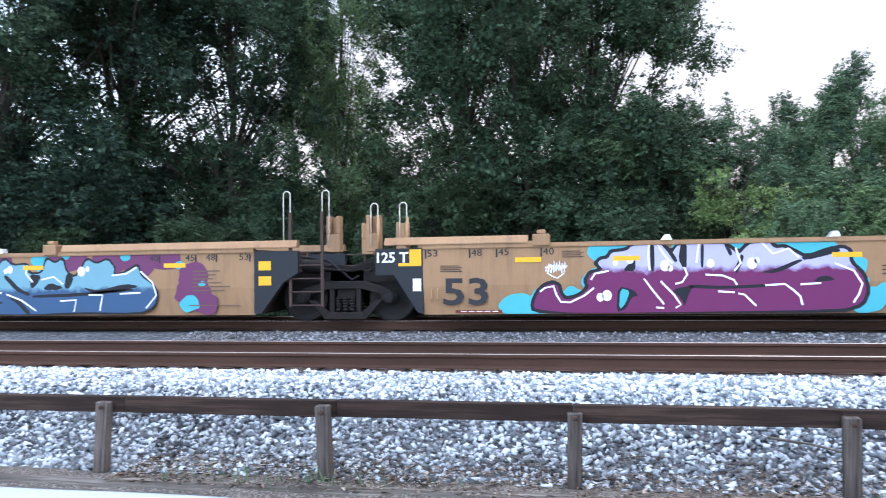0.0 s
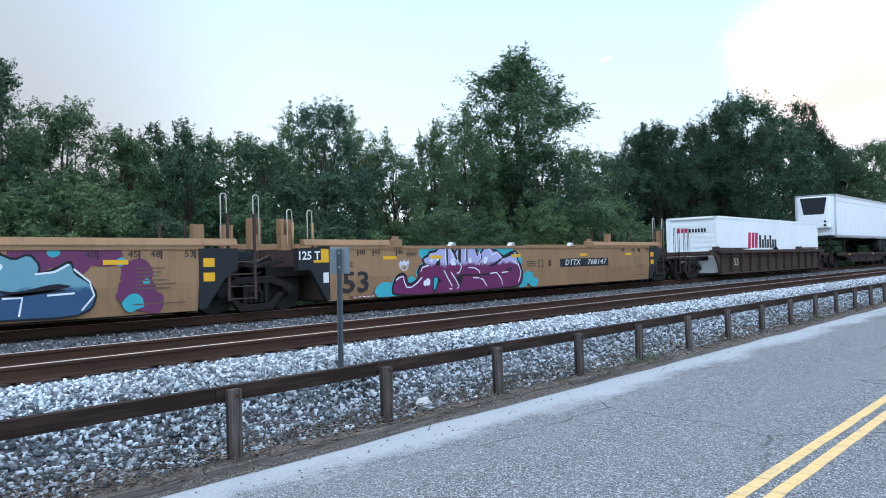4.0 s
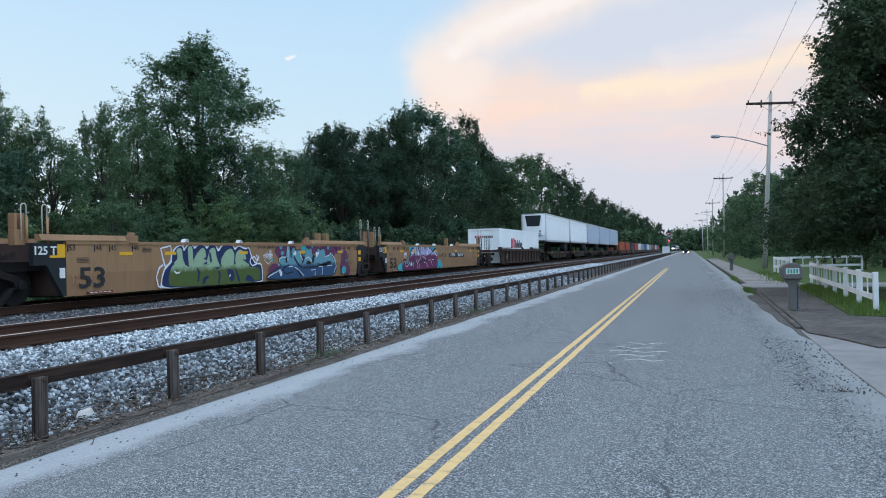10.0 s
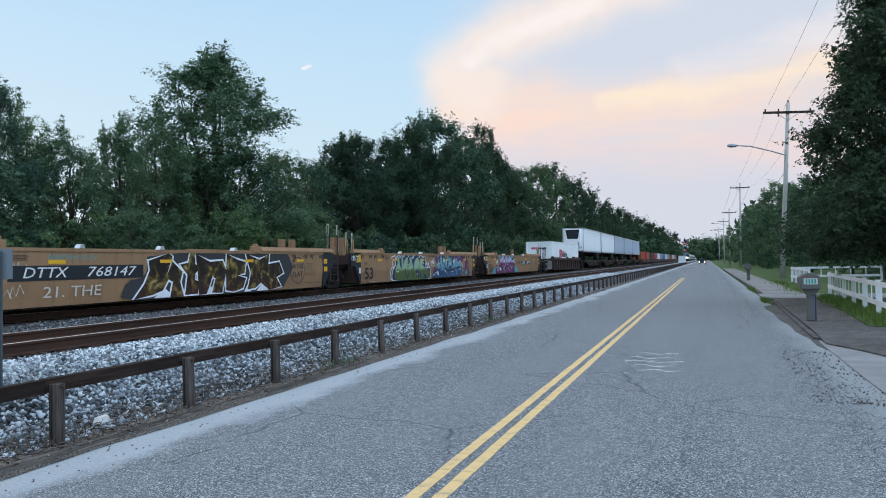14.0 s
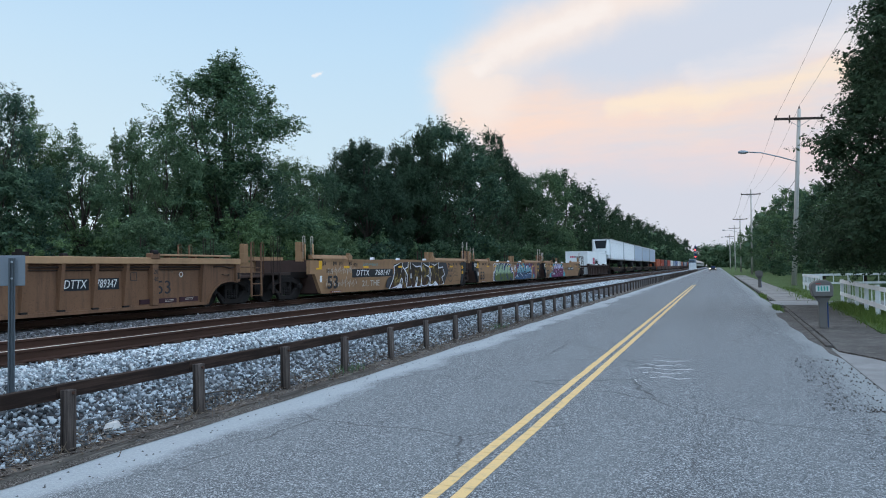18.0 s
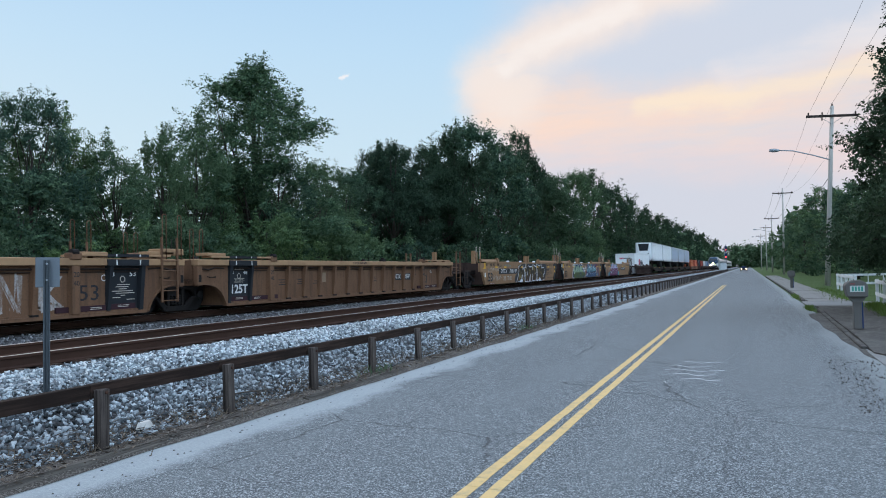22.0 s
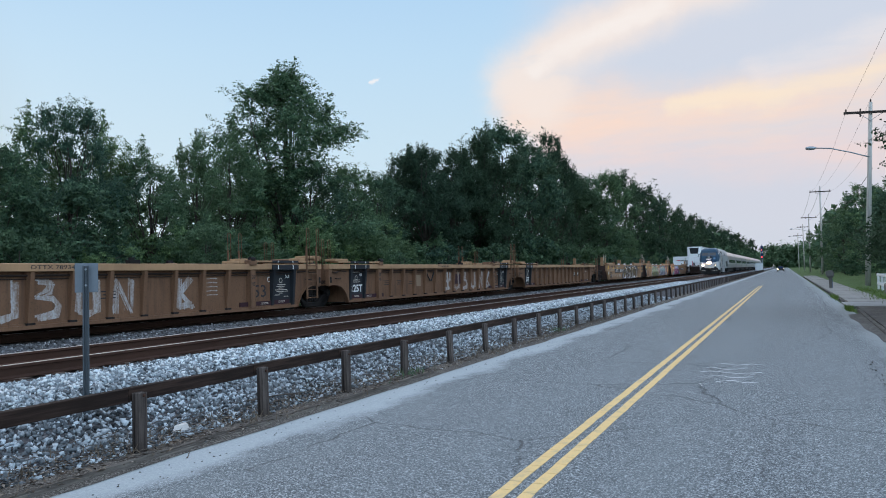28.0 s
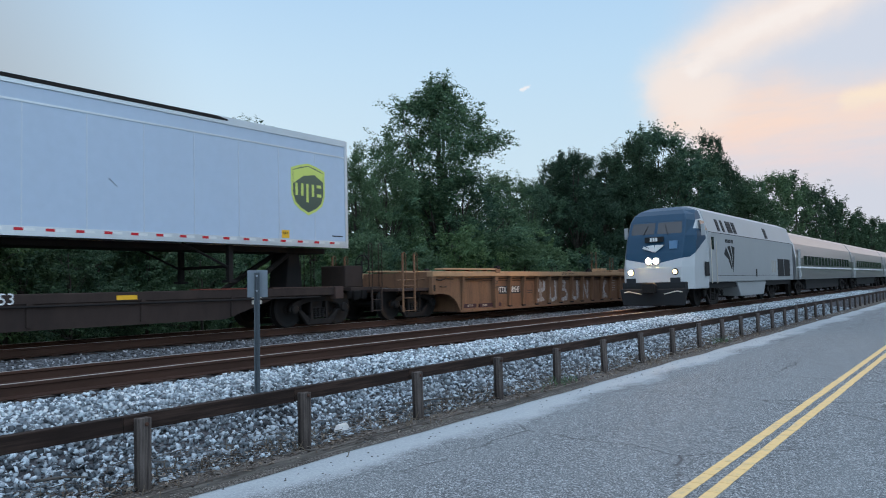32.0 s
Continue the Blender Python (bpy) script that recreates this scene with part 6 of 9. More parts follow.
def rusty_unit(s, label, mat, rear_end=False, front_end=False):
    """A ribbed well unit with arched end webs; its own y runs forward from its rear truck centre."""
    car = thing("ribbed_well_car", label, "railcar", "freight train")
    L, top = L_UNIT, 1.46
    ends = []
    for at_end, d, o in ((rear_end, 1, 0.0), (front_end, -1, L)):
        foot, col = (1.85, 4.05) if at_end else (1.58, 3.78)
        ends.append((d, o, o + d * foot, o + d * col, at_end))
    ya, yb = ends[0][2], ends[1][2]
    ca, cb = ends[0][3], ends[1][3]
    slot = Geo().box(0.0, 0.012, -0.05, 0.05, -0.10, 0.10).mesh("slot", M_GRIME)
    for sgn in (1, -1):
        def sx(a, b):
            return sorted((sgn * a, sgn * b))
        part("side_panel", Geo().box(*sx(1.37, 1.40), ya, yb, 0.15, top - 0.15), mat, car, "rust-stained painted side sheet")
        part("top_chord", Geo().box(*sx(1.34, 1.58), 0.26, L - 0.26, top - 0.17, top), M_CHORD, car, "tan top chord, colour lightened for the sky light it catches", bevel=0.012)
        part("bottom_sill", Geo().box(*sx(1.36, 1.52), ya, yb, 0.11, 0.19), mat, car)
        part("sill_lip", Geo().box(*sx(1.40, 1.44), ya, yb, 0.19, 0.23), mat, car)
        for x, z, r in ((1.46, top - 0.25, 0.022), (1.43, top - 0.32, 0.012)):
            part("brake_pipe", Geo().tube([(sgn * x, ya + 0.2, z), (sgn * x, yb - 0.2, z)], r, 6), M_SPINE, car)
        # ribs that deepen towards the chord, broad columns at both ends
        fin = Geo().prism([(1.395, 0.20), (1.47, 0.22), (1.575, top - 0.17), (1.395, top - 0.17)] if sgn > 0 else [(-1.395, 0.20), (-1.395, top - 0.17), (-1.575, top - 0.17), (-1.47, 0.22)], "y", -0.05, 0.05).mesh("rib", mat)
        foot_me = Geo().box(*sx(1.395, 1.52), -0.085, 0.085, 0.19, 0.235).mesh("rib_foot", M_GRIME)
        for k in range(1, 12):
            rb = part("rib", fin, None, car, at=pose(0, ca + (cb - ca) * k / 12, 0))
            if sgn > 0:
                part("rib_foot", foot_me, None, rb)
        for y in (ca, cb):
            part("column", Geo().box(*sx(1.395, 1.565), y - 0.11, y + 0.11, 0.19, top - 0.17), mat, car, bevel=0.01)
        for d, o, foot, col, at_end in ends:
            # arched web over the truck
            arch = [(0.30, 0.72), (0.55, 0.75), (0.80, 0.74), (1.05, 0.68), (1.25, 0.56), (1.40, 0.40), (1.50, 0.22), (1.54, 0.13)]
            grow = (abs(foot - o)) / 1.58
            poly = [(o + d * 0.28, top - 0.17), (o + d * 0.28, 0.72)] + [(o + d * a * grow, b) for a, b in arch] + [(foot + d * 0.12, 0.13), (foot + d * 0.12, top - 0.17)]
            part("end_web", Geo().prism(poly if d * sgn > 0 else poly[::-1], "x", *sx(1.43, 1.47)), mat, car, "arched end web")
            rim = Geo()
            for (a, b), (a2, b2) in zip(arch, arch[1:]):
                q = [(o + d * a * grow, b), (o + d * a2 * grow, b2), (o + d * a2 * grow, b2 + 0.03), (o + d * a * grow, b + 0.03)]
                rim.prism(q if d * sgn > 0 else q[::-1], "x", *sx(1.40, 1.54))
            part("web_flange", rim, mat, car)
            part("web_column", Geo().prism([(sgn * 1.40, 0.15), (sgn * 1.48, 0.17), (sgn * 1.575, top - 0.17), (sgn * 1.40, top - 0.17)][::1 if sgn > 0 else -1], "y", *sorted((foot + d * 0.10, foot + d * 0.22))), M_BLACK if not at_end else mat, car)
            # end post with its slot, lifting lug and hose
            post = part("end_post", Geo().box(*sx(1.40, 1.56), *sorted((o + d * 0.26, o + d * 0.46)), 0.74, top - 0.17), mat, car, bevel=0.012)
            part("slot", slot, None, post, at=pose(sgn * 1.556, o + d * 0.36, 0.93, 0, 0, 0 if sgn > 0 else 180))
            part("grab_iron", Geo().tube([(sgn * 1.48, o + d * 0.75, 0.98), (sgn * 1.53, o + d * 0.80, 0.96), (sgn * 1.53, o + d * 1.05, 0.96), (sgn * 1.48, o + d * 1.10, 0.98)], 0.014, 5), M_GRIME, car)
            part("air_hose", Geo().tube([(sgn * 1.50, o + d * 0.52, 1.20), (sgn * 1.53, o + d * 0.75, 1.17), (sgn * 1.50, o + d * 1.05, 1.23), (sgn * 1.47, o + d * 1.5, 1.21)], 0.022, 6), M_SPINE, car, smooth=True)
            # walkway plates over the chord and the locking latch beside them
            a, b = sorted((o + d * 0.80, col - d * 0.10))
            part("walkway_board", Geo().box(*sx(1.25, 1.60), a, b, top + 0.045, top + 0.10), M_CHORD, car, "tan walkway plate", bevel=0.01)
            for q in (0.15, 0.5, 0.85):
                part("board_bracket", Geo().box(*sx(1.36, 1.54), a + (b - a) * q - 0.04, a + (b - a) * q + 0.04, top, top + 0.045), mat, car)
            lt = part("latch", Geo().box(*sx(1.40, 1.62), *sorted((col - d * 0.12, col + d * 0.20)), top - 0.04, top + 0.12), mat, car, "rusty container lock", bevel=0.02)
            part("lock_pin", Geo().lathe([(-0.10, 0.05), (-0.09, 0.075), (0.09, 0.075), (0.10, 0.05)], "y", 10, (sgn * 1.56, col + d * 0.06, top + 0.13)), M_GRIME, lt)
            if not at_end:
                part("cover_plate", Geo().box(*sx(1.15, 1.57), *sorted((o + d * 0.66, o + d * 1.48)), top + 0.10, top + 0.19), M_CHORD, car, "tan cover plate", bevel=0.012)
                # black lettered bay between the web and the first broad column
                part("mark_panel", Geo().box(*sx(1.398, 1.412), *sorted((foot + d * 0.22, foot + d * 1.16)), 0.24, top - 0.17), M_BLACK, car, "black lettered end panel")
                part("black_rib", fin, None, car, at=pose(0, foot + d * 1.18, 0)).data = black_fin(sgn, top)
                part("black_board", Geo().box(*sx(1.335, 1.612), *sorted((foot + d * 0.02, foot + d * 1.34)), top - 0.172, top - 0.02), M_BLACK, car, "black painted length of chord")
                part("black_board", Geo().box(*sx(1.245, 1.606), *sorted((foot + d * 0.02, foot + d * 1.34)), top + 0.04, top + 0.106), M_BLACK, car, "black painted length of plate")
                for q in (0.30, 1.05):
                    part("length_mark", Geo().box(*sx(1.611, 1.616), *sorted((foot + d * q, foot + d * (q + 0.035))), top - 0.16, top - 0.03), M_LETTER_W, car)
                    part("length_mark", Geo().box(*sx(1.605, 1.611), *sorted((foot + d * q, foot + d * (q + 0.035))), top + 0.045, top + 0.10), M_LETTER_W, car)
            # plum repaint along the sill under the end bays
            a, b = sorted((foot + d * 0.30, foot + d * 1.08))
            part("sill_patch", Geo().box(*sx(1.398, 1.422), a, b, 0.235, 0.37), M_PLUM, car, "dark plum repainted patch")
            a, b = sorted((foot + d * 1.25, col + d * 0.45))
            part("sill_patch", Geo().box(*sx(1.398, 1.448), a, b, 0.232, 0.36), M_PLUM, car, "dark plum repainted patch")
            if sgn > 0:
                for q in (0.0, 0.035):
                    part("stencil_line", Geo().box(1.4215, 1.425, foot + d * 0.69 - 0.17, foot + d * 0.69 + 0.17, 0.29 + q, 0.302 + q), M_HANDRAIL, car)
                    part("stencil_line", Geo().box(1.4475, 1.451, foot + d * 1.55 - 0.17, foot + d * 1.55 + 0.17, 0.27 + q, 0.282 + q), M_HANDRAIL, car)
                for q, tx in ((0.10, "20"), (-0.10, "40")):
                    lettering(tx, 0.17, M_LETTER_B, car, on_side(1.568, col, 0.98 + q), width=0.16, label="small black length mark")
                for q, tx in ((0.46, "45"), (0.80, "48")):
                    lettering(tx, 0.13, M_STENCIL, car, on_side(RIB0, col - d * q, 1.10), width=0.15, label="faded length mark")
    part("well_floor", Geo().box(-1.36, 1.36, ya, yb, 0.10, 0.14), M_GRIME, car)
    for d, o, foot, col, at_end in ends:
        a, b = sorted((o + d * 0.30, foot))
        part("end_bulkhead", Geo().box(-1.36, 1.36, *sorted((o + d * 0.30, o + d * 0.42)), 0.74, top - 0.02), mat, car)
        part("end_deck", Geo().box(-1.36, 1.36, a, b, 0.80, 0.92), M_GRIME, car)
        part("well_bulkhead", Geo().box(-1.36, 1.36, *sorted((foot, foot + d * 0.10)), 0.14, top - 0.02), mat, car)
        truck_here = d > 0 or front_end
        if truck_here:
            truck(car, o)
        if at_end:
            # open platform with steps and tall grab hoops past the truck
            part("platform", Geo().box(-1.42, 1.42, *sorted((o + d * 0.26, o - d * 1.25)), 0.86, 0.95), M_BROWN, car, bevel=0.01)
            part("platform_rail", Geo().tube([(1.30, o - d * 1.15, 1.18), (1.30, o + d * 0.22, 1.22)], 0.025, 6), mat, car)
            part("coupler", Geo().box(-0.13, 0.13, *sorted((o - d * 1.2, o - d * 1.75)), 0.66, 0.86).box(-0.19, 0.19, *sorted((o - d * 1.60, o - d * 1.85)), 0.62, 0.92), M_GRIME, car, bevel=0.03)
            for sgn in (1, -1):
                y0, y1 = sorted((o - d * 0.50, o - d * 1.06))
                ladder(car, sgn * 1.44, y0, y1, 0.24, 2.0, 4, mat, label="rusty steel end steps")
                hoops(car, sgn * 1.44, (y0 + 0.09, y1 + 0.09), 0.95, 2.02, mat)
        else:
            # articulated joint: bearing block, hoses and the ladder beside it
            part("joint_block", Geo().box(-0.62, 0.62, *sorted((o - d * 0.14, o + d * 0.30)), 0.95, 1.30).box(-0.45, 0.45, *sorted((o - d * 0.02, o + d * 0.30)), 1.30, 1.68), mat, car, "rusty articulation block", bevel=0.03)
            if d < 0:
                for sgn in (1, -1):
                    y0, y1 = L - 1.14, L - 0.58
                    ladder(car, sgn * 1.59, y0, y1, 0.34, 2.02, 5, mat, label="rusty steel ladder")
                    hoops(car, sgn * 1.60, (y0 + 0.09, y1 + 0.09), 1.45, 2.62, mat)
                    part("cover_box", Geo().box(*sorted((sgn * 1.10, sgn * 1.57)), L - 1.10, L - 0.28, top + 0.10, top + 0.27), M_CHORD, car, "tan cover plate", bevel=0.02)
            else:
                for sgn in (1, -1):
                    hoops(car, sgn * 1.20, (0.45, 0.85), 1.40, 2.32, mat)
                part("joint_hose", Geo().tube([(1.0, 0.40, 1.15), (1.08, 0.0, 0.92), (1.05, -0.45, 1.10)], 0.03, 6), M_RUBBER, car, smooth=True)
    part("latch", Geo().box(1.42, 1.58, 11.6, 11.9, top, top + 0.09).box(1.46, 1.56, 11.65, 11.75, top, top + 0.15), M_GRIME, car)
    PLACE[car] = (s, 0.0)
    return car


RIB0 = 1.4035
BLACK_FIN = {}


def black_fin(sgn, top):
    if sgn not in BLACK_FIN:
        BLACK_FIN[sgn] = Geo().prism([(1.395, 0.20), (1.47, 0.22), (1.577, top - 0.17), (1.395, top - 0.17)] if sgn > 0 else [(-1.395, 0.20), (-1.395, top - 0.17), (-1.577, top - 0.17), (-1.47, 0.22)], "y", -0.05, 0.05).mesh("black_rib", M_BLACK)
    return BLACK_FIN[sgn]


car_a = smooth_unit(-4.9, "tan articulated well car covered in purple and lavender graffiti, empty", front_end=True)
car_b = smooth_unit(-24.8, "tan articulated well car with blue and green graffiti, empty")
car_c = smooth_unit(-44.7, "tan articulated well car with dark and gold graffiti, empty", rear_end=True)
car_d = rusty_unit(-67.85, "rusty brown ribbed well car, empty, coupled behind a tan one", M_ORANGE, front_end=True)
car_e = rusty_unit(-87.75, "rusty brown ribbed well car with white scrawled graffiti, empty", M_ORANGE)
car_f = rusty_unit(-107.6, "rusty brown ribbed well car with large white graffiti letters, empty", M_ORANGE, rear_end=True)
car_x = ribbed_unit(18.4, "dark brown ribbed well car carrying a white container", M_BROWN, rear_end=True, front_end=True, top=1.30, well=(2.3, 18.2), fins=1.3)
FREIGHT = [car_a, car_b, car_c, car_d, car_e, car_f, car_x]


def container(s, y, label, mat, z, length=16.15, height=2.75, corr=True, name="container"):
    c = thing(name, label, "container", "freight train")
    g = Geo().box(-1.27, 1.27, 0.08, length - 0.08, 0.06, height - 0.06)
    part("box_body", g, mat, c)
    g = Geo()
    for sgn in (1, -1):
        for zz in (0.0, height - 0.12):
            g.box(*sorted((sgn * 1.22, sgn * 1.30)), 0, length, zz, zz + 0.12)
        for yy in (0, length - 0.14):
            g.box(*sorted((sgn * 1.14, sgn * 1.30)), yy, yy + 0.14, 0, height)
    for yy in (0, length - 0.1):
        g.box(-1.2, 1.2, yy, yy + 0.1, 0, 0.12).box(-1.2, 1.2, yy, yy + 0.1, height - 0.12, height)
    part("frame", g, mat, c, bevel=0.01)
    if corr:
        g = Geo()
        n = int(length / 0.62)
        for k in range(n):
            yy = 0.35 + (length - 0.7) * k / n
            g.box(1.262, 1.283, yy, yy + 0.34, 0.14, height - 0.14)
        part("side_ribs", g, mat, c)
        g = Geo()
        for k in range(9):
            zz = 0.25 + (height - 0.5) * k / 9
            g.box(-1.1, 1.1, 0.05, 0.085, zz, zz + 0.14)
        part("door_ribs", g, mat, c)
    PLACE[c] = (s, z)
    return c


white_box = container(20.9, 0, "white intermodal container sitting in a dark brown well car", M_WHITEPAINT, 0.20)
FREIGHT.append(white_box)


def trailer(s, label, mat, deck, length=16.15, height=2.96, toe=-1):
    """A box trailer on a spine car; its own y runs forward from its rear end."""
    t = thing("trailer", label, "trailer", "freight train")
    z0 = 1.10
    part("box_body", Geo().box(-1.29, 1.29, 0.02, length - 0.02, z0 + 0.16, z0 + height - 0.10), mat, t, "smooth trailer skin")
    for sgn in (1, -1):
        part("bottom_rail", Geo().box(*sorted((sgn * 1.24, sgn * 1.31)), 0, length, z0, z0 + 0.18), M_ALU, t)
        part("top_rail", Geo().box(*sorted((sgn * 1.22, sgn * 1.31)), 0, length, z0 + height - 0.16, z0 + height), M_ALU, t)
        part("roof_band", Geo().box(*sorted((sgn * 1.288, sgn * 1.30)), 0.05, length - 0.05, z0 + height - 0.48, z0 + height - 0.44), M_ALU, t)
        for yy in (0, length - 0.10):
            part("corner_post", Geo().box(*sorted((sgn * 1.20, sgn * 1.312)), yy, yy + 0.10, z0, z0 + height), M_ALU, t)
    part("roof", Geo().box(-1.27, 1.27, 0.02, length - 0.02, z0 + height - 0.02, z0 + height + 0.02), M_ALU, t)
    seam = Geo().box(1.288, 1.2945, -0.006, 0.006, z0 + 0.18, z0 + height - 0.48).mesh("panel_seam", M_ALU)
    for k in range(1, 13):
        part("panel_seam", seam, None, t, at=pose(0, length * k / 13, 0))
    # landing gear, bogie and hitch stand
    lg = 3.0 if toe < 0 else length - 3.75
    bg = length - 2.6 if toe < 0 else 2.6
    g = Geo()
    for sgn in (1, -1):
        g.box(sgn * 0.95 - 0.06, sgn * 0.95 + 0.06, lg - 0.06, lg + 0.06, 0.25, z0)
        g.tube([(sgn * 0.95, lg, 0.55), (sgn * 0.95, lg - toe * 1.3, z0)], 0.03, 5)
        g.box(sgn * 0.95 - 0.13, sgn * 0.95 + 0.13, lg - 0.12, lg + 0.12, 0.20, 0.26)
    g.box(-0.95, 0.95, lg - 0.03, lg + 0.03, 0.55, 0.62)
    part("landing_gear", g, M_GRIME, t)
    part("underframe", Geo().box(-0.5, 0.5, 0.1, length - 0.1, z0 - 0.12, z0 + 0.02), M_GRIME, t)
    g = Geo().box(-0.7, 0.7, bg - 1.2, bg + 1.2, 0.62, z0)
    bgp = part("trailer_bogie", g, M_GRIME, t)
    tyre = Geo().lathe([(-0.27, 0.30), (-0.27, 0.48), (-0.22, 0.51), (0.22, 0.51), (0.27, 0.48), (0.27, 0.30)], "x", 20).mesh("tyre", M_RUBBER, smooth=True)
    for sgn in (1, -1):
        for d in (-0.62, 0.62):
            part("tyre", tyre, None, bgp, at=pose(sgn * 1.0, bg + d, 0.51))
    PLACE[t] = (s, deck)
    return t


def spine_car(s, length, label, trucks, nose=None):
    """A low skeleton car that carries trailers; its own y runs forward from its rear end."""
    c = thing("spine_car", label, "railcar", "freight train")
    part("centre_sill", Geo().box(-0.42, 0.42, 0.2, length - 0.2, 0.62, 1.0), M_SPINE, c, bevel=0.02)
    for sgn in (1, -1):
        part("side_sill", Geo().box(*sorted((sgn * 1.22, sgn * 1.34)), 0.6, length - 0.6, 0.82, 1.02), M_SPINE, c, bevel=0.015)
        web = [(2.6, 0.82), (4.2, 0.34), (length - 4.2, 0.34), (length - 2.6, 0.82)]
        part("side_web", Geo().prism(web if sgn > 0 else web[::-1], "x", *sorted((sgn * 1.24, sgn * 1.32))), M_SPINE, c)
        for k in range(5):
            yy = 4.0 + (length - 8) * k / 4
            part("web_stiffener", Geo().box(*sorted((sgn * 1.30, sgn * 1.36)), yy - 0.06, yy + 0.06, 0.40, 0.86), M_SPINE, c)
    for yy in (3.4, length - 6.9):
        part("reflector", Geo().box(1.355, 1.362, yy, yy + 0.45, 0.86, 0.95), M_CARYELLOW, c, "yellow reflective strip")
    for k in range(4):
        part("bolster", Geo().box(-1.3, 1.3, 2.0 + (length - 4.4) * k / 3, 2.4 + (length - 4.4) * k / 3, 0.78, 0.97), M_SPINE, c)
    part("brake_pipe", Geo().tube([(1.38, 1.2, 0.78), (1.38, length - 1.2, 0.78)], 0.022, 6), M_GRIME, c)
    part("deck", Geo().box(-1.3, 1.3, 0.3, length - 0.3, 0.97, 1.0), M_GRIME, c)
    for yy in trucks:
        truck(c, yy)
    end_platform(c, nose or length - 1.5, 1, M_SPINE)
    PLACE[c] = (s, 0.0)
    return c


# the last car in view carries a pale grey trailer
sp = spine_car(-128.02, 17.2, "dark brown spine car under a pale grey trailer", (1.4, 16.3), 17.0)
shield_trailer = trailer(-127.0, "pale blue-grey box trailer with a shield emblem on a spine car", M_TRAILER, 0.99, toe=1)
FREIGHT += [sp, shield_trailer]
# hitch stand under the kingpin, hand brake, box and deck plates at the spine car's front
part("hitch_stand", Geo().prism([(15.75, 1.0), (15.85, 2.02), (16.25, 2.02), (16.35, 1.0)], "x", -0.35, 0.35).box(-0.50, 0.50, 15.6, 16.5, 2.02, 2.09), M_GRIME, sp, "black steel trailer hitch stand", bevel=0.02)
for sgn in (1, -1):
    part("stand_brace", Geo().tube([(sgn * 0.30, 15.9, 1.95), (sgn * 0.45, 14.3, 1.02)], 0.07, 6), M_GRIME, sp, "diagonal hitch brace")
part("hand_brake", Geo().tube([(0.85, 18.2, 1.0), (0.85, 18.2, 1.78)], 0.03, 8).tube([(0.85 + 0.26 * math.cos(0.5236 * q), 18.24, 1.68 + 0.26 * math.sin(0.5236 * q)) for q in range(13)], 0.018, 6).tube([(0.60, 18.24, 1.68), (1.10, 18.24, 1.68)], 0.014, 5).tube([(0.85, 18.24, 1.43), (0.85, 18.24, 1.93)], 0.014, 5), M_GRIME, sp, "hand brake wheel on its post")
part("equipment_box", Geo().box(0.15, 1.10, 17.25, 17.95, 1.02, 1.62), M_SPINE, sp, "dark steel equipment box", bevel=0.02)
for q0, q1, m in ((12.3, 13.6, M_REDRUST), (14.4, 16.9, M_BROWN)):
    part("deck_plate", Geo().box(0.95, 1.345, q0, q1, 1.022, 1.05), m, sp, "rusty deck plate")
part("placard", Geo().box(1.342, 1.350, 13.75, 14.05, 0.66, 0.92), M_HANDRAIL, sp, "small pale placard")
part("end_bracket", Geo().box(1.20, 1.40, 16.55, 16.85, 0.72, 1.04), M_BROWN, sp, "rusty end bracket", bevel=0.01)
# trailers ahead of the white container
M_TR = [plain("white_trailer_skin", (0.89, 0.91, 0.93), 0.5, 0, 0.05, 0.6), M_TRAILER]
TRAILERS = []
for k, (s0, ln) in enumerate(((41.4, 15.9), (58.2, 16.1), (75.4, 14.6), (90.9, 16.0), (107.9, 16.0))):
    TRAILERS.append(trailer(s0, "white refrigerated box trailer on a spine car" if k == 0 else "pale box trailer on a spine car", M_TR[0] if k < 2 else M_TR[1], 0.99, ln))
    FREIGHT.append(spine_car(s0 - 0.7, ln + 1.3, "dark spine car carrying a box trailer", (1.2, ln - 0.2)))
FREIGHT += TRAILERS
# reefer unit on the end that faces back
t = TRAILERS[0]
part("unit_cover", Geo().box(-1.0, 1.0, -0.38, 0.02, 1.75, 3.95), M_TR[0], t, "white cooling unit housing", bevel=0.05)
part("cooling_unit", Geo().prism([(-0.66, 2.72), (0.66, 2.72), (0.86, 3.86), (-0.86, 3.86)], "y", -0.42, -0.30), M_BLACK, t, "black cooling unit grille", bevel=0.03)
for xx, zz in ((0.7, 2.2), (0.7, 1.95)):
    part("unit_port", Geo().box(xx - 0.08, xx + 0.08, -0.40, -0.37, zz - 0.07, zz + 0.07), M_BLACK, t)
# low cars with coloured containers far ahead
cols = ((0.42, 0.10, 0.045), (0.40, 0.08, 0.05), (0.05, 0.06, 0.08), (0.42, 0.07, 0.05), (0.70, 0.70, 0.70), (0.25, 0.32, 0.42), (0.10, 0.16, 0.32), (0.62, 0.64, 0.66), (0.30, 0.34, 0.38), (0.42, 0.12, 0.05), (0.08, 0.10, 0.16), (0.55, 0.55, 0.52), (0.20, 0.24, 0.30), (0.38, 0.10, 0.06))
names = ("orange", "red", "dark", "red", "white", "grey-blue", "blue", "white", "grey", "orange", "dark blue", "pale grey", "blue-grey", "red")
s0 = 127.0
cmats = [plain("container_paint", c, 0.55, 0, 0.12, 0.8, 0.0, (0.1, 0.09, 0.08), 0.3) for c in cols]
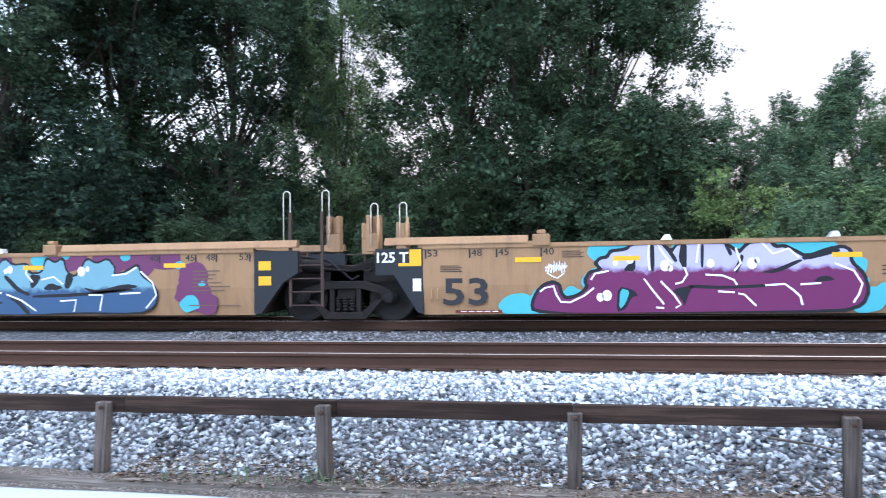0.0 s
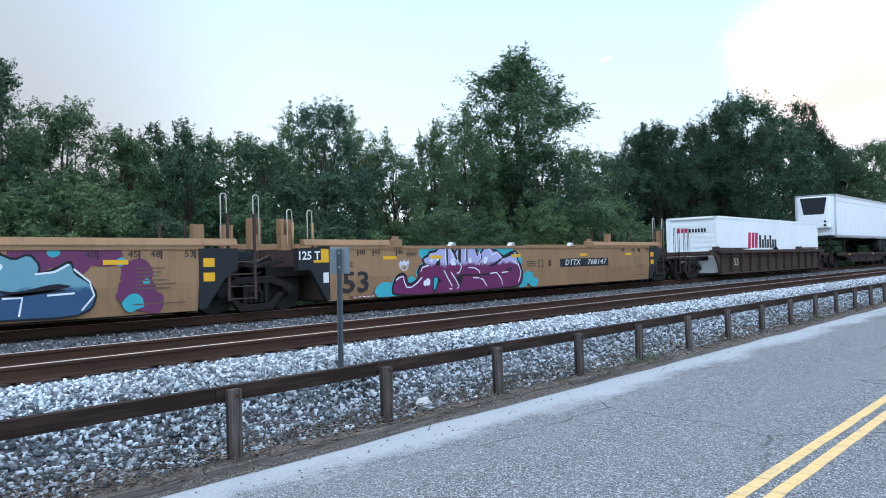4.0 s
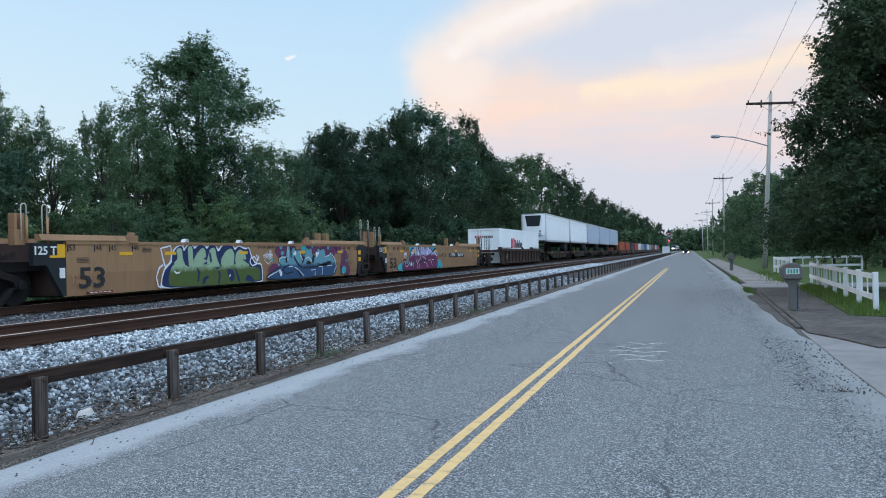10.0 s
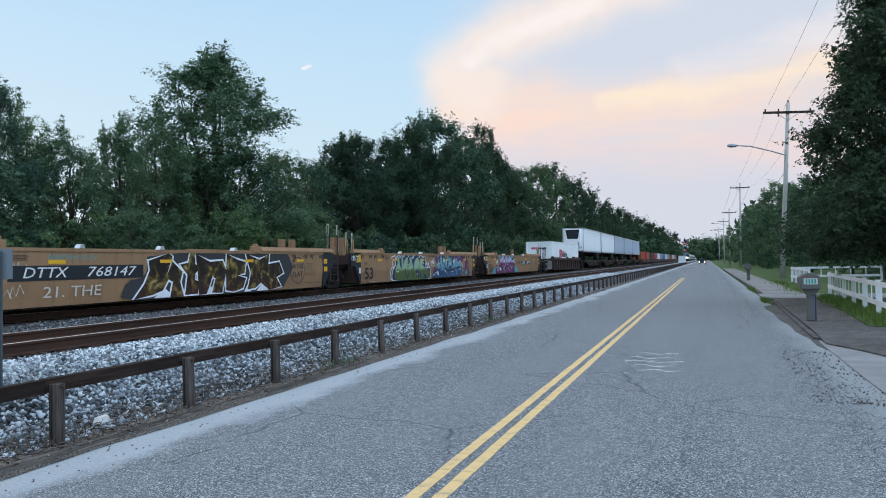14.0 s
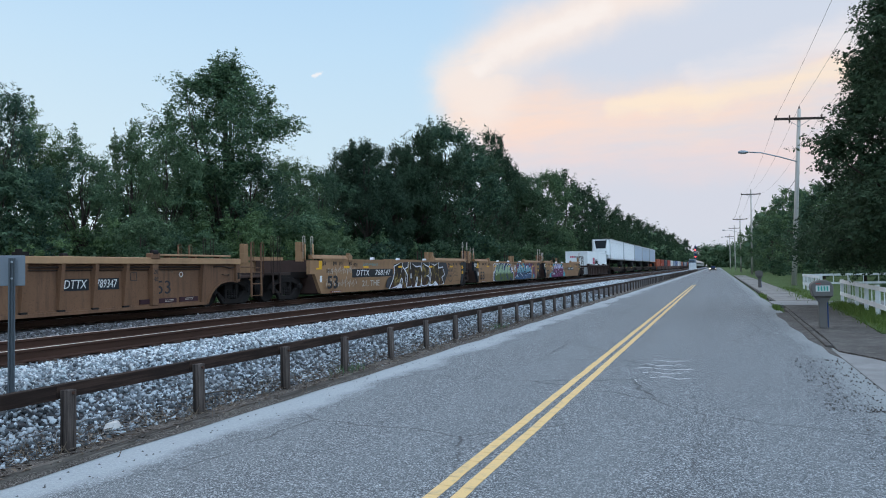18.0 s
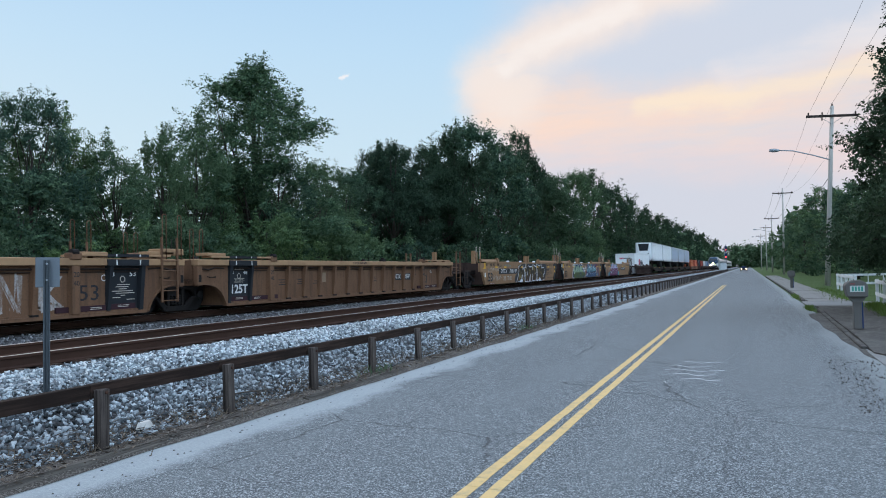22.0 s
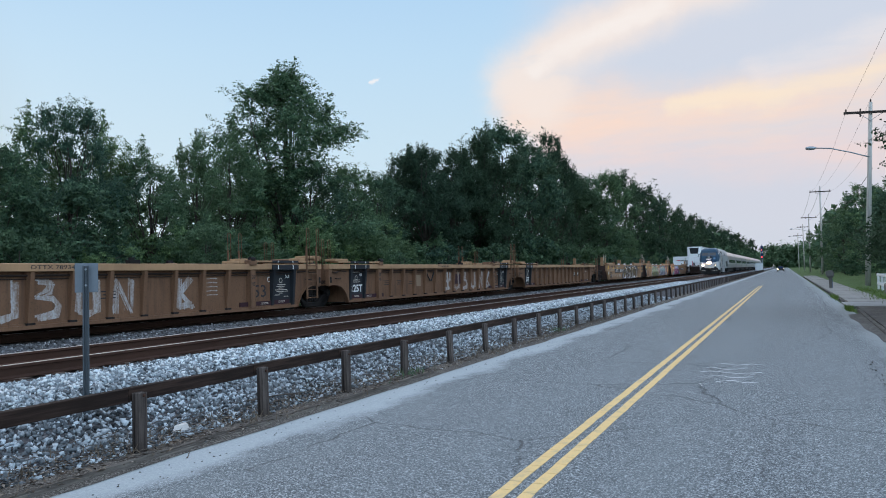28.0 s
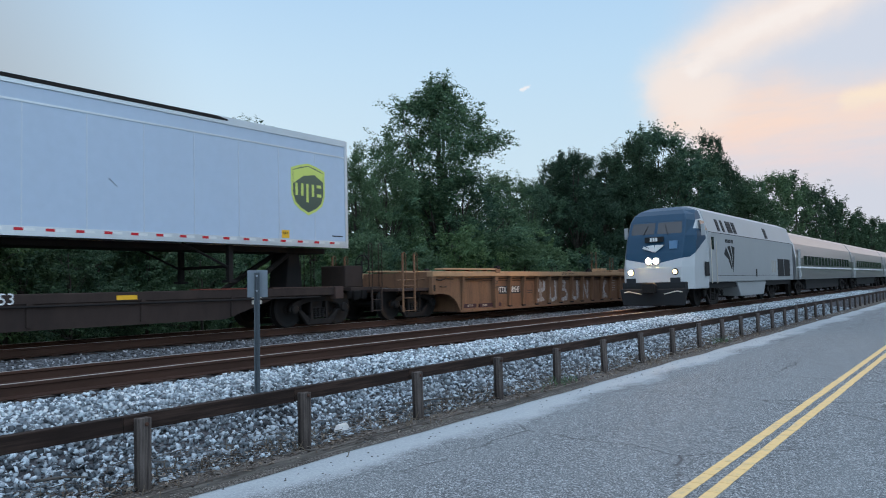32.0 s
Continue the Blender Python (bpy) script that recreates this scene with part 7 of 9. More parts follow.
for k in range(14):
    c = container(s0 + 1.7, 0, names[k] + " container riding low in a well car", cmats[k], 0.25, 12.2, 2.6)
    FREIGHT.append(c)
    w = thing("low_well_car", "dark low well car under a container", "railcar", "freight train")
    for sgn in (1, -1):
        part("side_sill", Geo().box(*sorted((sgn * 1.36, sgn * 1.50)), 1.2, 14.4, 0.25, 1.05), M_BROWN, w)
    part("well_floor", Geo().box(-1.36, 1.36, 1.2, 14.4, 0.18, 0.24), M_GRIME, w)
    part("end_deck", Geo().box(-1.2, 1.2, 0.1, 1.3, 0.8, 1.05), M_GRIME, w)
    part("end_deck", Geo().box(-1.2, 1.2, 14.3, 15.6, 0.8, 1.05), M_GRIME, w)
    truck(w, 0.6) if k < 2 else part("truck", Geo().box(-1.0, 1.0, -0.4, 1.6, 0.05, 0.8), M_GRIME, w)
    PLACE[w] = (s0, 0.0)
    FREIGHT.append(w)
    s0 += 15.8
ROLLING = list(WHEELSETS[:22])

# ---- passenger train ----
M_SILVER = plain("silver_loco_paint", (0.37, 0.385, 0.40), 0.42, 0.15, 0.06, 0.8, 0.01, (0.30, 0.30, 0.30), 0.35)
M_DARKGREY = plain("dark_grey_underbody", (0.019, 0.020, 0.022), 0.7, 0.0, 0.25, 1.5, 0.05)
M_GLASS = Mat("dark_window_glass").done((0.02, 0.024, 0.03), 0.08, 0.0, Coat_Weight=0.5)
M_STEEL = Mat("stainless_coach_steel")
_b = M_STEEL.noise(2.0, 5, 0.6, (1, 0.15, 3))
M_STEEL = M_STEEL.bump(_b, 0.1, 0.01).done(M_STEEL.mix(_b, (0.34, 0.345, 0.36), (0.50, 0.505, 0.52)), 0.28, 0.95)
M_HEAD = glow("headlight_lens", (1.0, 0.56, 0.22), 700.0)
M_DITCH = glow("ditch_light_lens", (1.0, 0.70, 0.40), 4.0)
M_LENS = plain("unlit_lamp_lens", (0.55, 0.52, 0.48), 0.2, 0, 0.05)
M_HATCH = plain("pale_blue_hatch_paint", (0.12, 0.22, 0.36), 0.5)


SHORT = 0.80                          # the passenger cars' length against the drawn one


def shorten(car):
    """Brings a car drawn at full size to its size here; trucks keep their shape."""
    for o in car.children:
        if o.name.startswith("truck"):
            o.location.y *= SHORT
        else:
            for q in [o] + list(o.children):
                q.data.transform(Matrix.Diagonal((0.92, SHORT, 0.945, 1.0)))


def loco():
    """A monocoque passenger locomotive; its own y runs back from its nose, +x is its right-hand viewer's side."""
    c = thing("locomotive", "silver passenger locomotive with a blue nose and lit headlights", "locomotive", "passenger train")
    L, W = 21.0, 1.50
    def half(z):
        return float(np.interp(z, [0.75, 2.95, 3.40, 3.80, 4.0], [W, W, 1.352, 1.22, 0.72]))
    # nose: at each height the front face, its two slanting corners and the cab sides
    levels = [(0.72, 0.0, 1.10), (1.55, 0.03, 1.12), (2.10, 0.20, 1.13), (2.74, 0.50, 1.15), (3.36, 0.86, 1.12), (3.60, 1.05, 1.02), (3.78, 1.35, 0.86), (3.93, 1.85, 0.60)]
    v, f = [], []
    for z, y, fw in levels:
        s = half(z) - 0.03
        v += [(-s, 2.62, z), (-s * 0.97, y + 0.72, z), (-fw, y, z), (0, y - 0.04, z), (fw, y, z), (s * 0.97, y + 0.72, z), (s, 2.62, z)]
    for i in range(len(levels) - 1):
        f += [(i * 7 + k, i * 7 + (k + 1) % 7, i * 7 + 7 + (k + 1) % 7, i * 7 + 7 + k) for k in range(7)]
    f += [tuple(range(7))[::-1], tuple(range(len(v) - 7, len(v)))]
    g = Geo().add(v, f)
    m = Mat("nose_paint")
    x, y, z = m.xyz()
    ax = m.math("ABSOLUTE", x)
    lim = m.math("ADD", m.math("MULTIPLY", ax, 0.20), 1.58)
    side = m.math("MULTIPLY", m.math("MAXIMUM", m.math("SUBTRACT", y, 0.45), 0.0), 0.46)
    low = m.math("GREATER_THAN", z, m.math("ADD", lim, side))
    cheek = m.math("MULTIPLY", m.math("GREATER_THAN", z, 2.86), m.math("GREATER_THAN", ax, 1.19))
    isblue = m.math("MULTIPLY", low, m.math("SUBTRACT", 1.0, cheek))
    isblue = m.math("MULTIPLY", isblue, m.math("LESS_THAN", y, 1.9))
    n = m.noise(1.2, 5)
    nose_mat = m.done(m.mix(isblue, m.mix(n, (0.40, 0.415, 0.43), (0.47, 0.485, 0.50)), m.mix(n, (0.006, 0.037, 0.074), (0.010, 0.050, 0.100))), 0.45, 0.0, Specular_IOR_Level=0.3)
    part("nose", g, nose_mat, c, "blue over silver nose", bevel=0.025)
    # body
    sec = [(-W, 0.95), (-W, 2.95), (-1.22, 3.80), (-0.75, 4.0), (0.75, 4.0), (1.22, 3.80), (W, 2.95), (W, 0.95)]
    g = Geo()
    g.prism(sec[::-1], "y", 2.6, L)
    part("carbody", g, M_SILVER, c, "silver steel carbody", bevel=0.03)
    # windscreen
    for sgn in (-1, 1):
        a, b = sgn * 0.06, sgn * 1.03
        def scr(xx, zz):
            return (xx, 0.50 + (zz - 2.74) * 0.58 - 0.045 + 0.04 * abs(xx), zz)
        q = [scr(a, 2.84), scr(b, 2.84), scr(b * 0.96, 3.29), scr(a, 3.29)]
        g = Geo().add(q + [(p[0], p[1] + 0.09, p[2]) for p in q], [(0, 1, 2, 3), (7, 6, 5, 4), (0, 4, 5, 1), (1, 5, 6, 2), (2, 6, 7, 3), (3, 7, 4, 0)])
        part("windscreen", g, M_GLASS, c, "dark windscreen pane")
        part("wiper", Geo().tube([(sgn * 0.5, scr(0.5, 2.8)[1] - 0.03, 2.80), (sgn * 0.35, scr(0.35, 3.2)[1] - 0.03, 3.18)], 0.012, 5), M_BLACK, c)

    def slant(sgn, y0, y1, z0, z1, t=0.014, lean=0.0):
        """A panel on the slanting upper side."""
        def at(y, z, o):
            return (sgn * (half(z) + o), y, z)
        q = [at(y0, z0, t), at(y1, z0, t), at(y1 + lean, z1, t), at(y0 + lean, z1, t)]
        w = [at(y0, z0, -0.05), at(y1, z0, -0.05), at(y1 + lean, z1, -0.05), at(y0 + lean, z1, -0.05)]
        return Geo().add(q + w, [(0, 1, 2, 3), (7, 6, 5, 4), (0, 4, 5, 1), (1, 5, 6, 2), (2, 6, 7, 3), (3, 7, 4, 0)])
    for sgn in (1, -1):
        part("cab_window", slant(sgn, 1.72, 2.10, 2.99, 3.36, 0.012, 0.12), M_GLASS, c, "dark cab side window")
        part("cab_window", slant(sgn, 2.18, 2.48, 2.99, 3.36, 0.012, 0.02), M_GLASS, c, "dark cab side window")
        part("mirror", Geo().box(*sorted((sgn * 1.50, sgn * 1.66)), 1.55, 1.62, 2.75, 3.2), M_SILVER, c, bevel=0.01)
        for yy, w in ((4.3, 0.42), (5.15, 0.36), (6.1, 0.85), (7.15, 0.55), (13.8, 0.6)):
            lv = part("roof_louvre", slant(sgn, yy, yy + w, 3.02, 3.52, 0.014, 0.0), M_BLACK, c, "dark intake louvre")
            for q in range(3):
                part("louvre_slat", slant(sgn, yy + 0.03, yy + w - 0.03, 3.10 + 0.13 * q, 3.14 + 0.13 * q, 0.03), M_DARKGREY, lv)
        part("side_seam", Geo().box(*sorted((sgn * 1.495, sgn * 1.506)), 2.7, L - 0.1, 2.925, 2.945), M_DARKGREY, c)
        part("side_seam", Geo().box(*sorted((sgn * 1.495, sgn * 1.506)), 3.9, L - 0.1, 1.20, 1.215), M_DARKGREY, c)
        part("cab_door", Geo().box(*sorted((sgn * 1.495, sgn * 1.515)), 2.85, 3.55, 0.98, 2.9), M_SILVER, c)
        part("door_window", Geo().box(*sorted((sgn * 1.50, sgn * 1.522)), 3.0, 3.4, 2.25, 2.75), M_GLASS, c)
        for yy in (2.78, 3.62):
            part("handrail", Geo().tube([(sgn * 1.56, yy, 0.9), (sgn * 1.56, yy, 2.6)], 0.018, 6), M_HANDRAIL, c)
        part("side_grille", Geo().box(*sorted((sgn * 1.495, sgn * 1.513)), 2.0, 2.6, 1.2, 1.75), M_DARKGREY, c)
        for yy in (16.6, 18.4):
            part("radiator_grille", Geo().box(*sorted((sgn * 1.495, sgn * 1.515)), yy, yy + 1.6, 1.15, 2.05), M_DARKGREY, c, "dark radiator grille")
        for q in ([(5.10, 2.10), (5.45, 2.38), (6.05, 2.02), (6.48, 1.50), (6.36, 1.46), (5.85, 1.88)], [(5.70, 2.42), (6.18, 2.46), (6.44, 2.12), (6.58, 1.62), (6.52, 1.56), (6.25, 2.02)], [(6.42, 2.46), (7.0, 2.42), (6.86, 1.90), (6.66, 1.34), (6.62, 1.62), (6.60, 2.05)]):
            part("emblem", Geo().prism(q, "x", *sorted((sgn * 1.50, sgn * 1.507))), M_DARKGREY, c, "dark grey swoosh emblem")
        for k in range(6):
            part("emblem_bar", Geo().box(*sorted((sgn * 1.50, sgn * 1.506)), 5.35 + 0.25 * k, 5.53 + 0.25 * k, 2.58, 2.72), M_DARKGREY, c)
        for k in range(3):
            part("number_bar", Geo().box(*sorted((sgn * 1.50, sgn * 1.506)), 15.0 + 0.42 * k, 15.28 + 0.42 * k, 1.35, 1.95), M_LENS, c)
        part("vent", Geo().box(*sorted((sgn * 1.50, sgn * 1.512)), 11.2, 11.45, 1.15, 1.5), M_DARKGREY, c)
    # front: plates, lamps, coupler, pilot
    npl = part("number_plate", Geo().box(-0.36, 0.36, 0.25, 0.42, 2.52, 2.72), M_DARKGREY, c, "dark number plate")
    for k in range(3):
        part("number_bar", Geo().box(-0.15 + 0.11 * k, -0.07 + 0.11 * k, 0.235, 0.25, 2.55, 2.69), M_LETTER_W, npl)
    for q in ([(-0.45, 2.30), (-0.36, 2.36), (0.0, 2.20), (0.0, 2.14)], [(-0.28, 2.38), (0.0, 2.41), (0.06, 2.18), (0.01, 2.15)], [(0.08, 2.41), (0.42, 2.40), (0.06, 2.12), (0.05, 2.18)]):
        part("emblem", Geo().prism(q, "y", 0.14, 0.34), M_LETTER_W, c, "white swoosh emblem")
    part("nose_door", Geo().box(0.62, 0.92, 0.20, 0.40, 2.25, 2.55), M_HATCH, c, "pale blue nose hatch")
    for sgn in (1, -1):
        lamp = Geo().lathe([(-0.05, 0.0), (-0.052, 0.098), (0.04, 0.098)], "y", 18, (sgn * 0.15, 0.0, 1.80))
        part("lamp_ring", Geo().lathe([(-0.045, 0.145), (0.06, 0.148)], "y", 18, (sgn * 0.15, 0.01, 1.80)), M_SILVER, c, "pale lamp surround")
        part("headlight", lamp, M_HEAD, c, "lit warm headlight")
        part("ditch_light", Geo().lathe([(-0.06, 0.0), (-0.062, 0.082), (0.04, 0.082)], "y", 16, (sgn * 0.88, 0.0, 1.38)), M_HEAD if sgn < 0 else M_DITCH, c, "lit ditch light")
        part("lamp_bezel", Geo().lathe([(-0.05, 0.12), (0.04, 0.13)], "y", 16, (sgn * 0.88, 0.01, 1.38)), M_DARKGREY, c)
        part("marker_box", Geo().box(sgn * 0.88 - 0.19, sgn * 0.88 + 0.19, -0.05, 0.08, 0.84, 1.16), M_BLACK, c, "black lamp box")
        part("front_handrail", Geo().tube([(sgn * 0.45, -0.12, 0.55), (sgn * 0.95, -0.12, 0.66), (sgn * 1.15, -0.10, 0.62)], 0.02, 6), M_HANDRAIL, c)
    part("coupler", Geo().box(-0.17, 0.17, -0.62, 0.2, 0.62, 0.92).box(-0.24, 0.24, -0.72, -0.45, 0.58, 0.98), M_GRIME, c, bevel=0.04)
    g = Geo()
    g.prism([(-1.35, 0.75), (1.35, 0.75), (1.22, 0.12), (-1.22, 0.12)], "y", -0.10, 0.06)
    part("pilot", g, M_DARKGREY, c, "dark grey pilot plate", bevel=0.03)
    part("buffer_beam", Geo().box(-1.25, 1.25, -0.05, 0.5, 0.6, 1.0), M_DARKGREY, c, bevel=0.03)
    # underframe, fuel tank and trucks
    part("underframe", Geo().box(-1.35, 1.35, 0.6, L - 0.3, 0.72, 0.97), M_DARKGREY, c)
    tank = [(7.6, 0.95), (8.3, 0.30), (13.2, 0.30), (13.9, 0.95)]
    part("fuel_tank", Geo().prism(tank, "x", -1.42, 1.42), M_SILVER, c, "silver skirt over the fuel tank", bevel=0.03)
    for yy in (4.4, 16.8):
        truck(c, yy, 1.15)
    shorten(c)
    PLACE[c] = (0.0, 0.0)
    return c


def coach(s, label):
    c = thing("coach", label, "railcar", "passenger train")
    L = 25.6
    sec = [(-1.46, 0.95), (-1.54, 1.5), (-1.54, 2.2), (-1.40, 3.0), (-1.05, 3.55), (-0.5, 3.80), (0.5, 3.80), (1.05, 3.55), (1.40, 3.0), (1.54, 2.2), (1.54, 1.5), (1.46, 0.95)]
    part("carbody", Geo().prism(sec, "y", 0.3, L), M_STEEL, c, "stainless steel tubular body", bevel=0.02)
    part("gangway", Geo().box(-0.6, 0.6, 0.0, 0.32, 0.9, 3.3), M_RUBBER, c)
    for sgn in (1, -1):
        part("stripe", Geo().box(*sorted((sgn * 1.535, sgn * 1.552)), 0.6, L - 0.3, 1.60, 1.70), M_LETTER_W, c, "white stripe")
        for k in range(15):
            yy = 3.0 + 1.4 * k
            g = Geo().box(*sorted((sgn * 1.48, sgn * 1.553)), yy, yy + 1.02, 1.80, 2.34)
            part("window", g, M_GLASS, c, "dark tinted window")
        part("door", Geo().box(*sorted((sgn * 1.53, sgn * 1.55)), 1.1, 1.9, 1.0, 2.7), M_SILVER, c)
        for k in range(5):
            zz = 1.04 + 0.09 * k
            part("flute", Geo().box(*sorted((sgn * 1.47, sgn * 1.545)), 2.2, L - 0.4, zz, zz + 0.035), M_STEEL, c)
    part("underbody", Geo().box(-1.2, 1.2, 5.5, L - 5.5, 0.35, 0.98), M_DARKGREY, c)
    for yy in (3.2, L - 3.0):
        truck(c, yy, 1.15)
    shorten(c)
    PLACE[c] = (s, 0.0)
    return c


LOCO = loco()

PASSENGER = [LOCO, coach(17.25, "silver stainless coach behind the locomotive")]
for k in range(1, 9):
    c = copy_thing(PASSENGER[1], pose(NEAR, 60, RAILTOP))
    tagged(c, "silver stainless passenger coach with dark windows")
    PLACE[c] = (17.25 + 20.8 * k, 0.0)
    PASSENGER.append(c)

# ---- lettering and graffiti on the cars ----
SIDE = 1.5565


def spray_mat(name, low, high, split, soft=0.12, mottle=0.25):
    """Sprayed paint that turns from one colour to another at a height on the car."""
    m = Mat(name)
    x, y, z = m.xyz()
    n = m.noise(2.2, 6, 0.6)
    t = m.math("MULTIPLY", m.math("SUBTRACT", m.math("ADD", z, m.math("MULTIPLY", m.math("SUBTRACT", m.noise(5, 3), 0.5), 0.25)), split - soft), 0.5 / soft, clamp=True)
    c = m.mix(t, low, high)
    c = m.mix(m.math("MULTIPLY", n, mottle), c, tuple(v * 0.45 for v in low))
    return m.done(c, 0.6)


def flat_paint(name, c):
    return plain(name, c, 0.6, 0, 0.18, 2.5)


M_SP_BLACK = flat_paint("black_spray_outline", (0.016, 0.018, 0.024))
M_SP_WHITE = flat_paint("white_spray_highlight", (0.72, 0.74, 0.80))
M_SP_TEAL = flat_paint("turquoise_spray", (0.05, 0.36, 0.42))
M_SP_MAROON = flat_paint("maroon_spray", (0.14, 0.04, 0.10))
M_SP_PURPLE = spray_mat("magenta_to_lavender_spray", (0.145, 0.025, 0.095), (0.43, 0.42, 0.66), 0.98, 0.05)
M_SP_BLUE = spray_mat("steel_blue_to_aqua_spray", (0.035, 0.085, 0.17), (0.15, 0.33, 0.40), 0.72, 0.05)
M_SP_GREEN = spray_mat("olive_to_mint_spray", (0.085, 0.12, 0.035), (0.33, 0.45, 0.30), 0.72, 0.08)
M_SP_NAVY = flat_paint("navy_spray_outline", (0.02, 0.035, 0.10))
M_SP_GREY = flat_paint("dark_grey_spray", (0.045, 0.045, 0.05))


def gold_mat():
    m = Mat("dark_gold_mottled_spray")
    n = m.noise(2.0, 3, 0.55, dist=1.6)
    c = m.ramp(n, [(0.40, (0.016, 0.012, 0.011)), (0.53, (0.038, 0.026, 0.016)), (0.61, (0.15, 0.105, 0.022)), (0.70, (0.34, 0.27, 0.12))])
    x, y, z = m.xyz()
    c = m.mix(m.math("MULTIPLY", m.math("SUBTRACT", 0.75, z, clamp=True), 0.7), c, (0.07, 0.02, 0.02))
    return m.done(c, 0.6)


M_SP_GOLD = gold_mat()


def inflate(poly, d):
    out, n = [], len(poly)
    area = sum(poly[i][0] * poly[(i + 1) % n][1] - poly[(i + 1) % n][0] * poly[i][1] for i in range(n))
    sg = 1 if area > 0 else -1
    for i in range(n):
        a, b, c = Vector(poly[i - 1]), Vector(poly[i]), Vector(poly[(i + 1) % n])
        e, f = (b - a).normalized(), (c - b).normalized()
        nrm = Vector((e.y + f.y, -e.x - f.x)) * sg
        if nrm.length < 0.3:
            nrm = Vector((e.y, -e.x)) * sg
        out.append(tuple(b + nrm.normalized() * d * min(1.6, 1.0 / max(0.5, nrm.length / 2))))
    return out


def rounded(poly, k=2):
    """Corner-cutting: sprayed shapes have no sharp corners."""
    for _ in range(k):
        q = []
        for i in range(len(poly)):
            a, b = poly[i], poly[(i + 1) % len(poly)]
            q += [(0.8 * a[0] + 0.2 * b[0], 0.8 * a[1] + 0.2 * b[1]), (0.2 * a[0] + 0.8 * b[0], 0.2 * a[1] + 0.8 * b[1])]
        poly = q
    return poly


def blot(car, name, poly, mat, layer, label="", smooth=2, base=None):
    p = [(y, min(1.412, max(0.185, z))) for y, z in (rounded(poly, smooth) if smooth else poly)]
    x = (SIDE if base is None else base) + 0.0012 * layer
    v = [(x - max(0.0, (0.72 - z)) * 0.0, y, z) for y, z in p]
    g = Geo().add(v + [(a - 0.004, b, c) for a, b, c in v], [tuple(range(len(v))), tuple(range(len(v), 2 * len(v)))[::-1]])
    return part(name, g, mat, car, label)


def stroke(car, name, pts, w, mat, layer, label="", base=None):
    """A spray-can line of even width."""
    x = (SIDE if base is None else base) + 0.0012 * layer
    P = [Vector(p) for p in pts]
    L, R = [], []
    for i, p in enumerate(P):
        d = (P[min(i + 1, len(P) - 1)] - P[max(i - 1, 0)]).normalized()
        nrm = Vector((-d.y, d.x)) * w / 2
        L.append(p + nrm)
        R.append(p - nrm)
    v = [(x, q.x, min(1.49, max(0.18, q.y))) for q in L] + [(x, q.x, min(1.49, max(0.18, q.y))) for q in R]
    n = len(P)
    g = Geo().add(v, [(i, i + 1, n + i + 1, n + i) for i in range(n - 1)])
    return part(name, g, mat, car, label)


# sprayed pieces: outlines along the car's side (along, height over the rail)
PURPLE_MASS = [(3.8, 0.24), (3.78, 0.38), (3.87, 0.59), (4.02, 0.73), (4.18, 0.77), (4.29, 0.71), (4.31, 0.58), (4.39, 0.47), (4.54, 0.49), (4.7, 0.57), (4.79, 0.67), (4.75, 0.8), (4.84, 0.94), (5.05, 0.99), (4.94, 1.1), (5.03, 1.19), (5.16, 1.21), (5.22, 1.32), (5.49, 1.34), (5.58, 1.43), (5.8, 1.5), (6.09, 1.51), (6.27, 1.26), (6.4, 1.46), (6.94, 1.49), (7.16, 1.48), (7.28, 1.37), (7.43, 1.25), (7.58, 1.41), (7.79, 1.5), (7.94, 1.49), (8.04, 1.34), (8.19, 1.36), (8.37, 1.26), (8.55, 1.16), (8.91, 1.29), (9.14, 1.33), (9.26, 1.26), (9.26, 1.06), (9.46, 0.86)]
PURPLE_MASS += [(9.53, 0.56), (9.43, 0.32), (9.09, 0.21), (6.55, 0.18), (4.59, 0.16)]
PURPLE_GAPS = [[(5.41, 0.95), (5.66, 1.21), (5.65, 0.94)], [(5.91, 1.49), (5.99, 1.49), (5.99, 0.95), (5.92, 0.93)], [(6.46, 1.49), (6.56, 1.49), (6.54, 0.95), (6.48, 0.99), (6.4, 1.15)], [(6.13, 1.44), (6.2, 1.44), (6.4, 1.13), (6.34, 1.08)], [(6.79, 1.44), (6.85, 1.46), (6.83, 0.99), (6.78, 1.01)], [(7.18, 1.41), (7.26, 1.39), (7.33, 1.23), (7.28, 1.18)], [(7.46, 1.23), (7.53, 1.18), (7.39, 0.86), (7.35, 0.95)], [(7.77, 0.9), (8.05, 0.87), (8.51, 1.1), (8.42, 1.12), (7.99, 0.94)], [(8.64, 0.72), (8.74, 0.81), (8.89, 0.83), (9.0, 0.76), (8.89, 0.73)]]
PURPLE_GAPS += [[(6.58, 0.7), (7.17, 0.66), (7.99, 0.7), (7.98, 0.64), (7.17, 0.61), (6.58, 0.63)], [(5.3, 0.2), (5.34, 0.68), (5.61, 0.61), (5.7, 0.5), (5.58, 0.48), (5.47, 0.26)], [(8.45, 1.16), (8.85, 1.27), (9.09, 1.3), (9.09, 1.23), (8.51, 1.09)], [(6.27, 0.61), (6.68, 0.69), (6.58, 0.56), (6.49, 0.29), (6.45, 0.43)]]
PURPLE_TEAL = [[(5.35, 0.24), (5.38, 0.64), (5.55, 0.59), (5.47, 0.37)]]
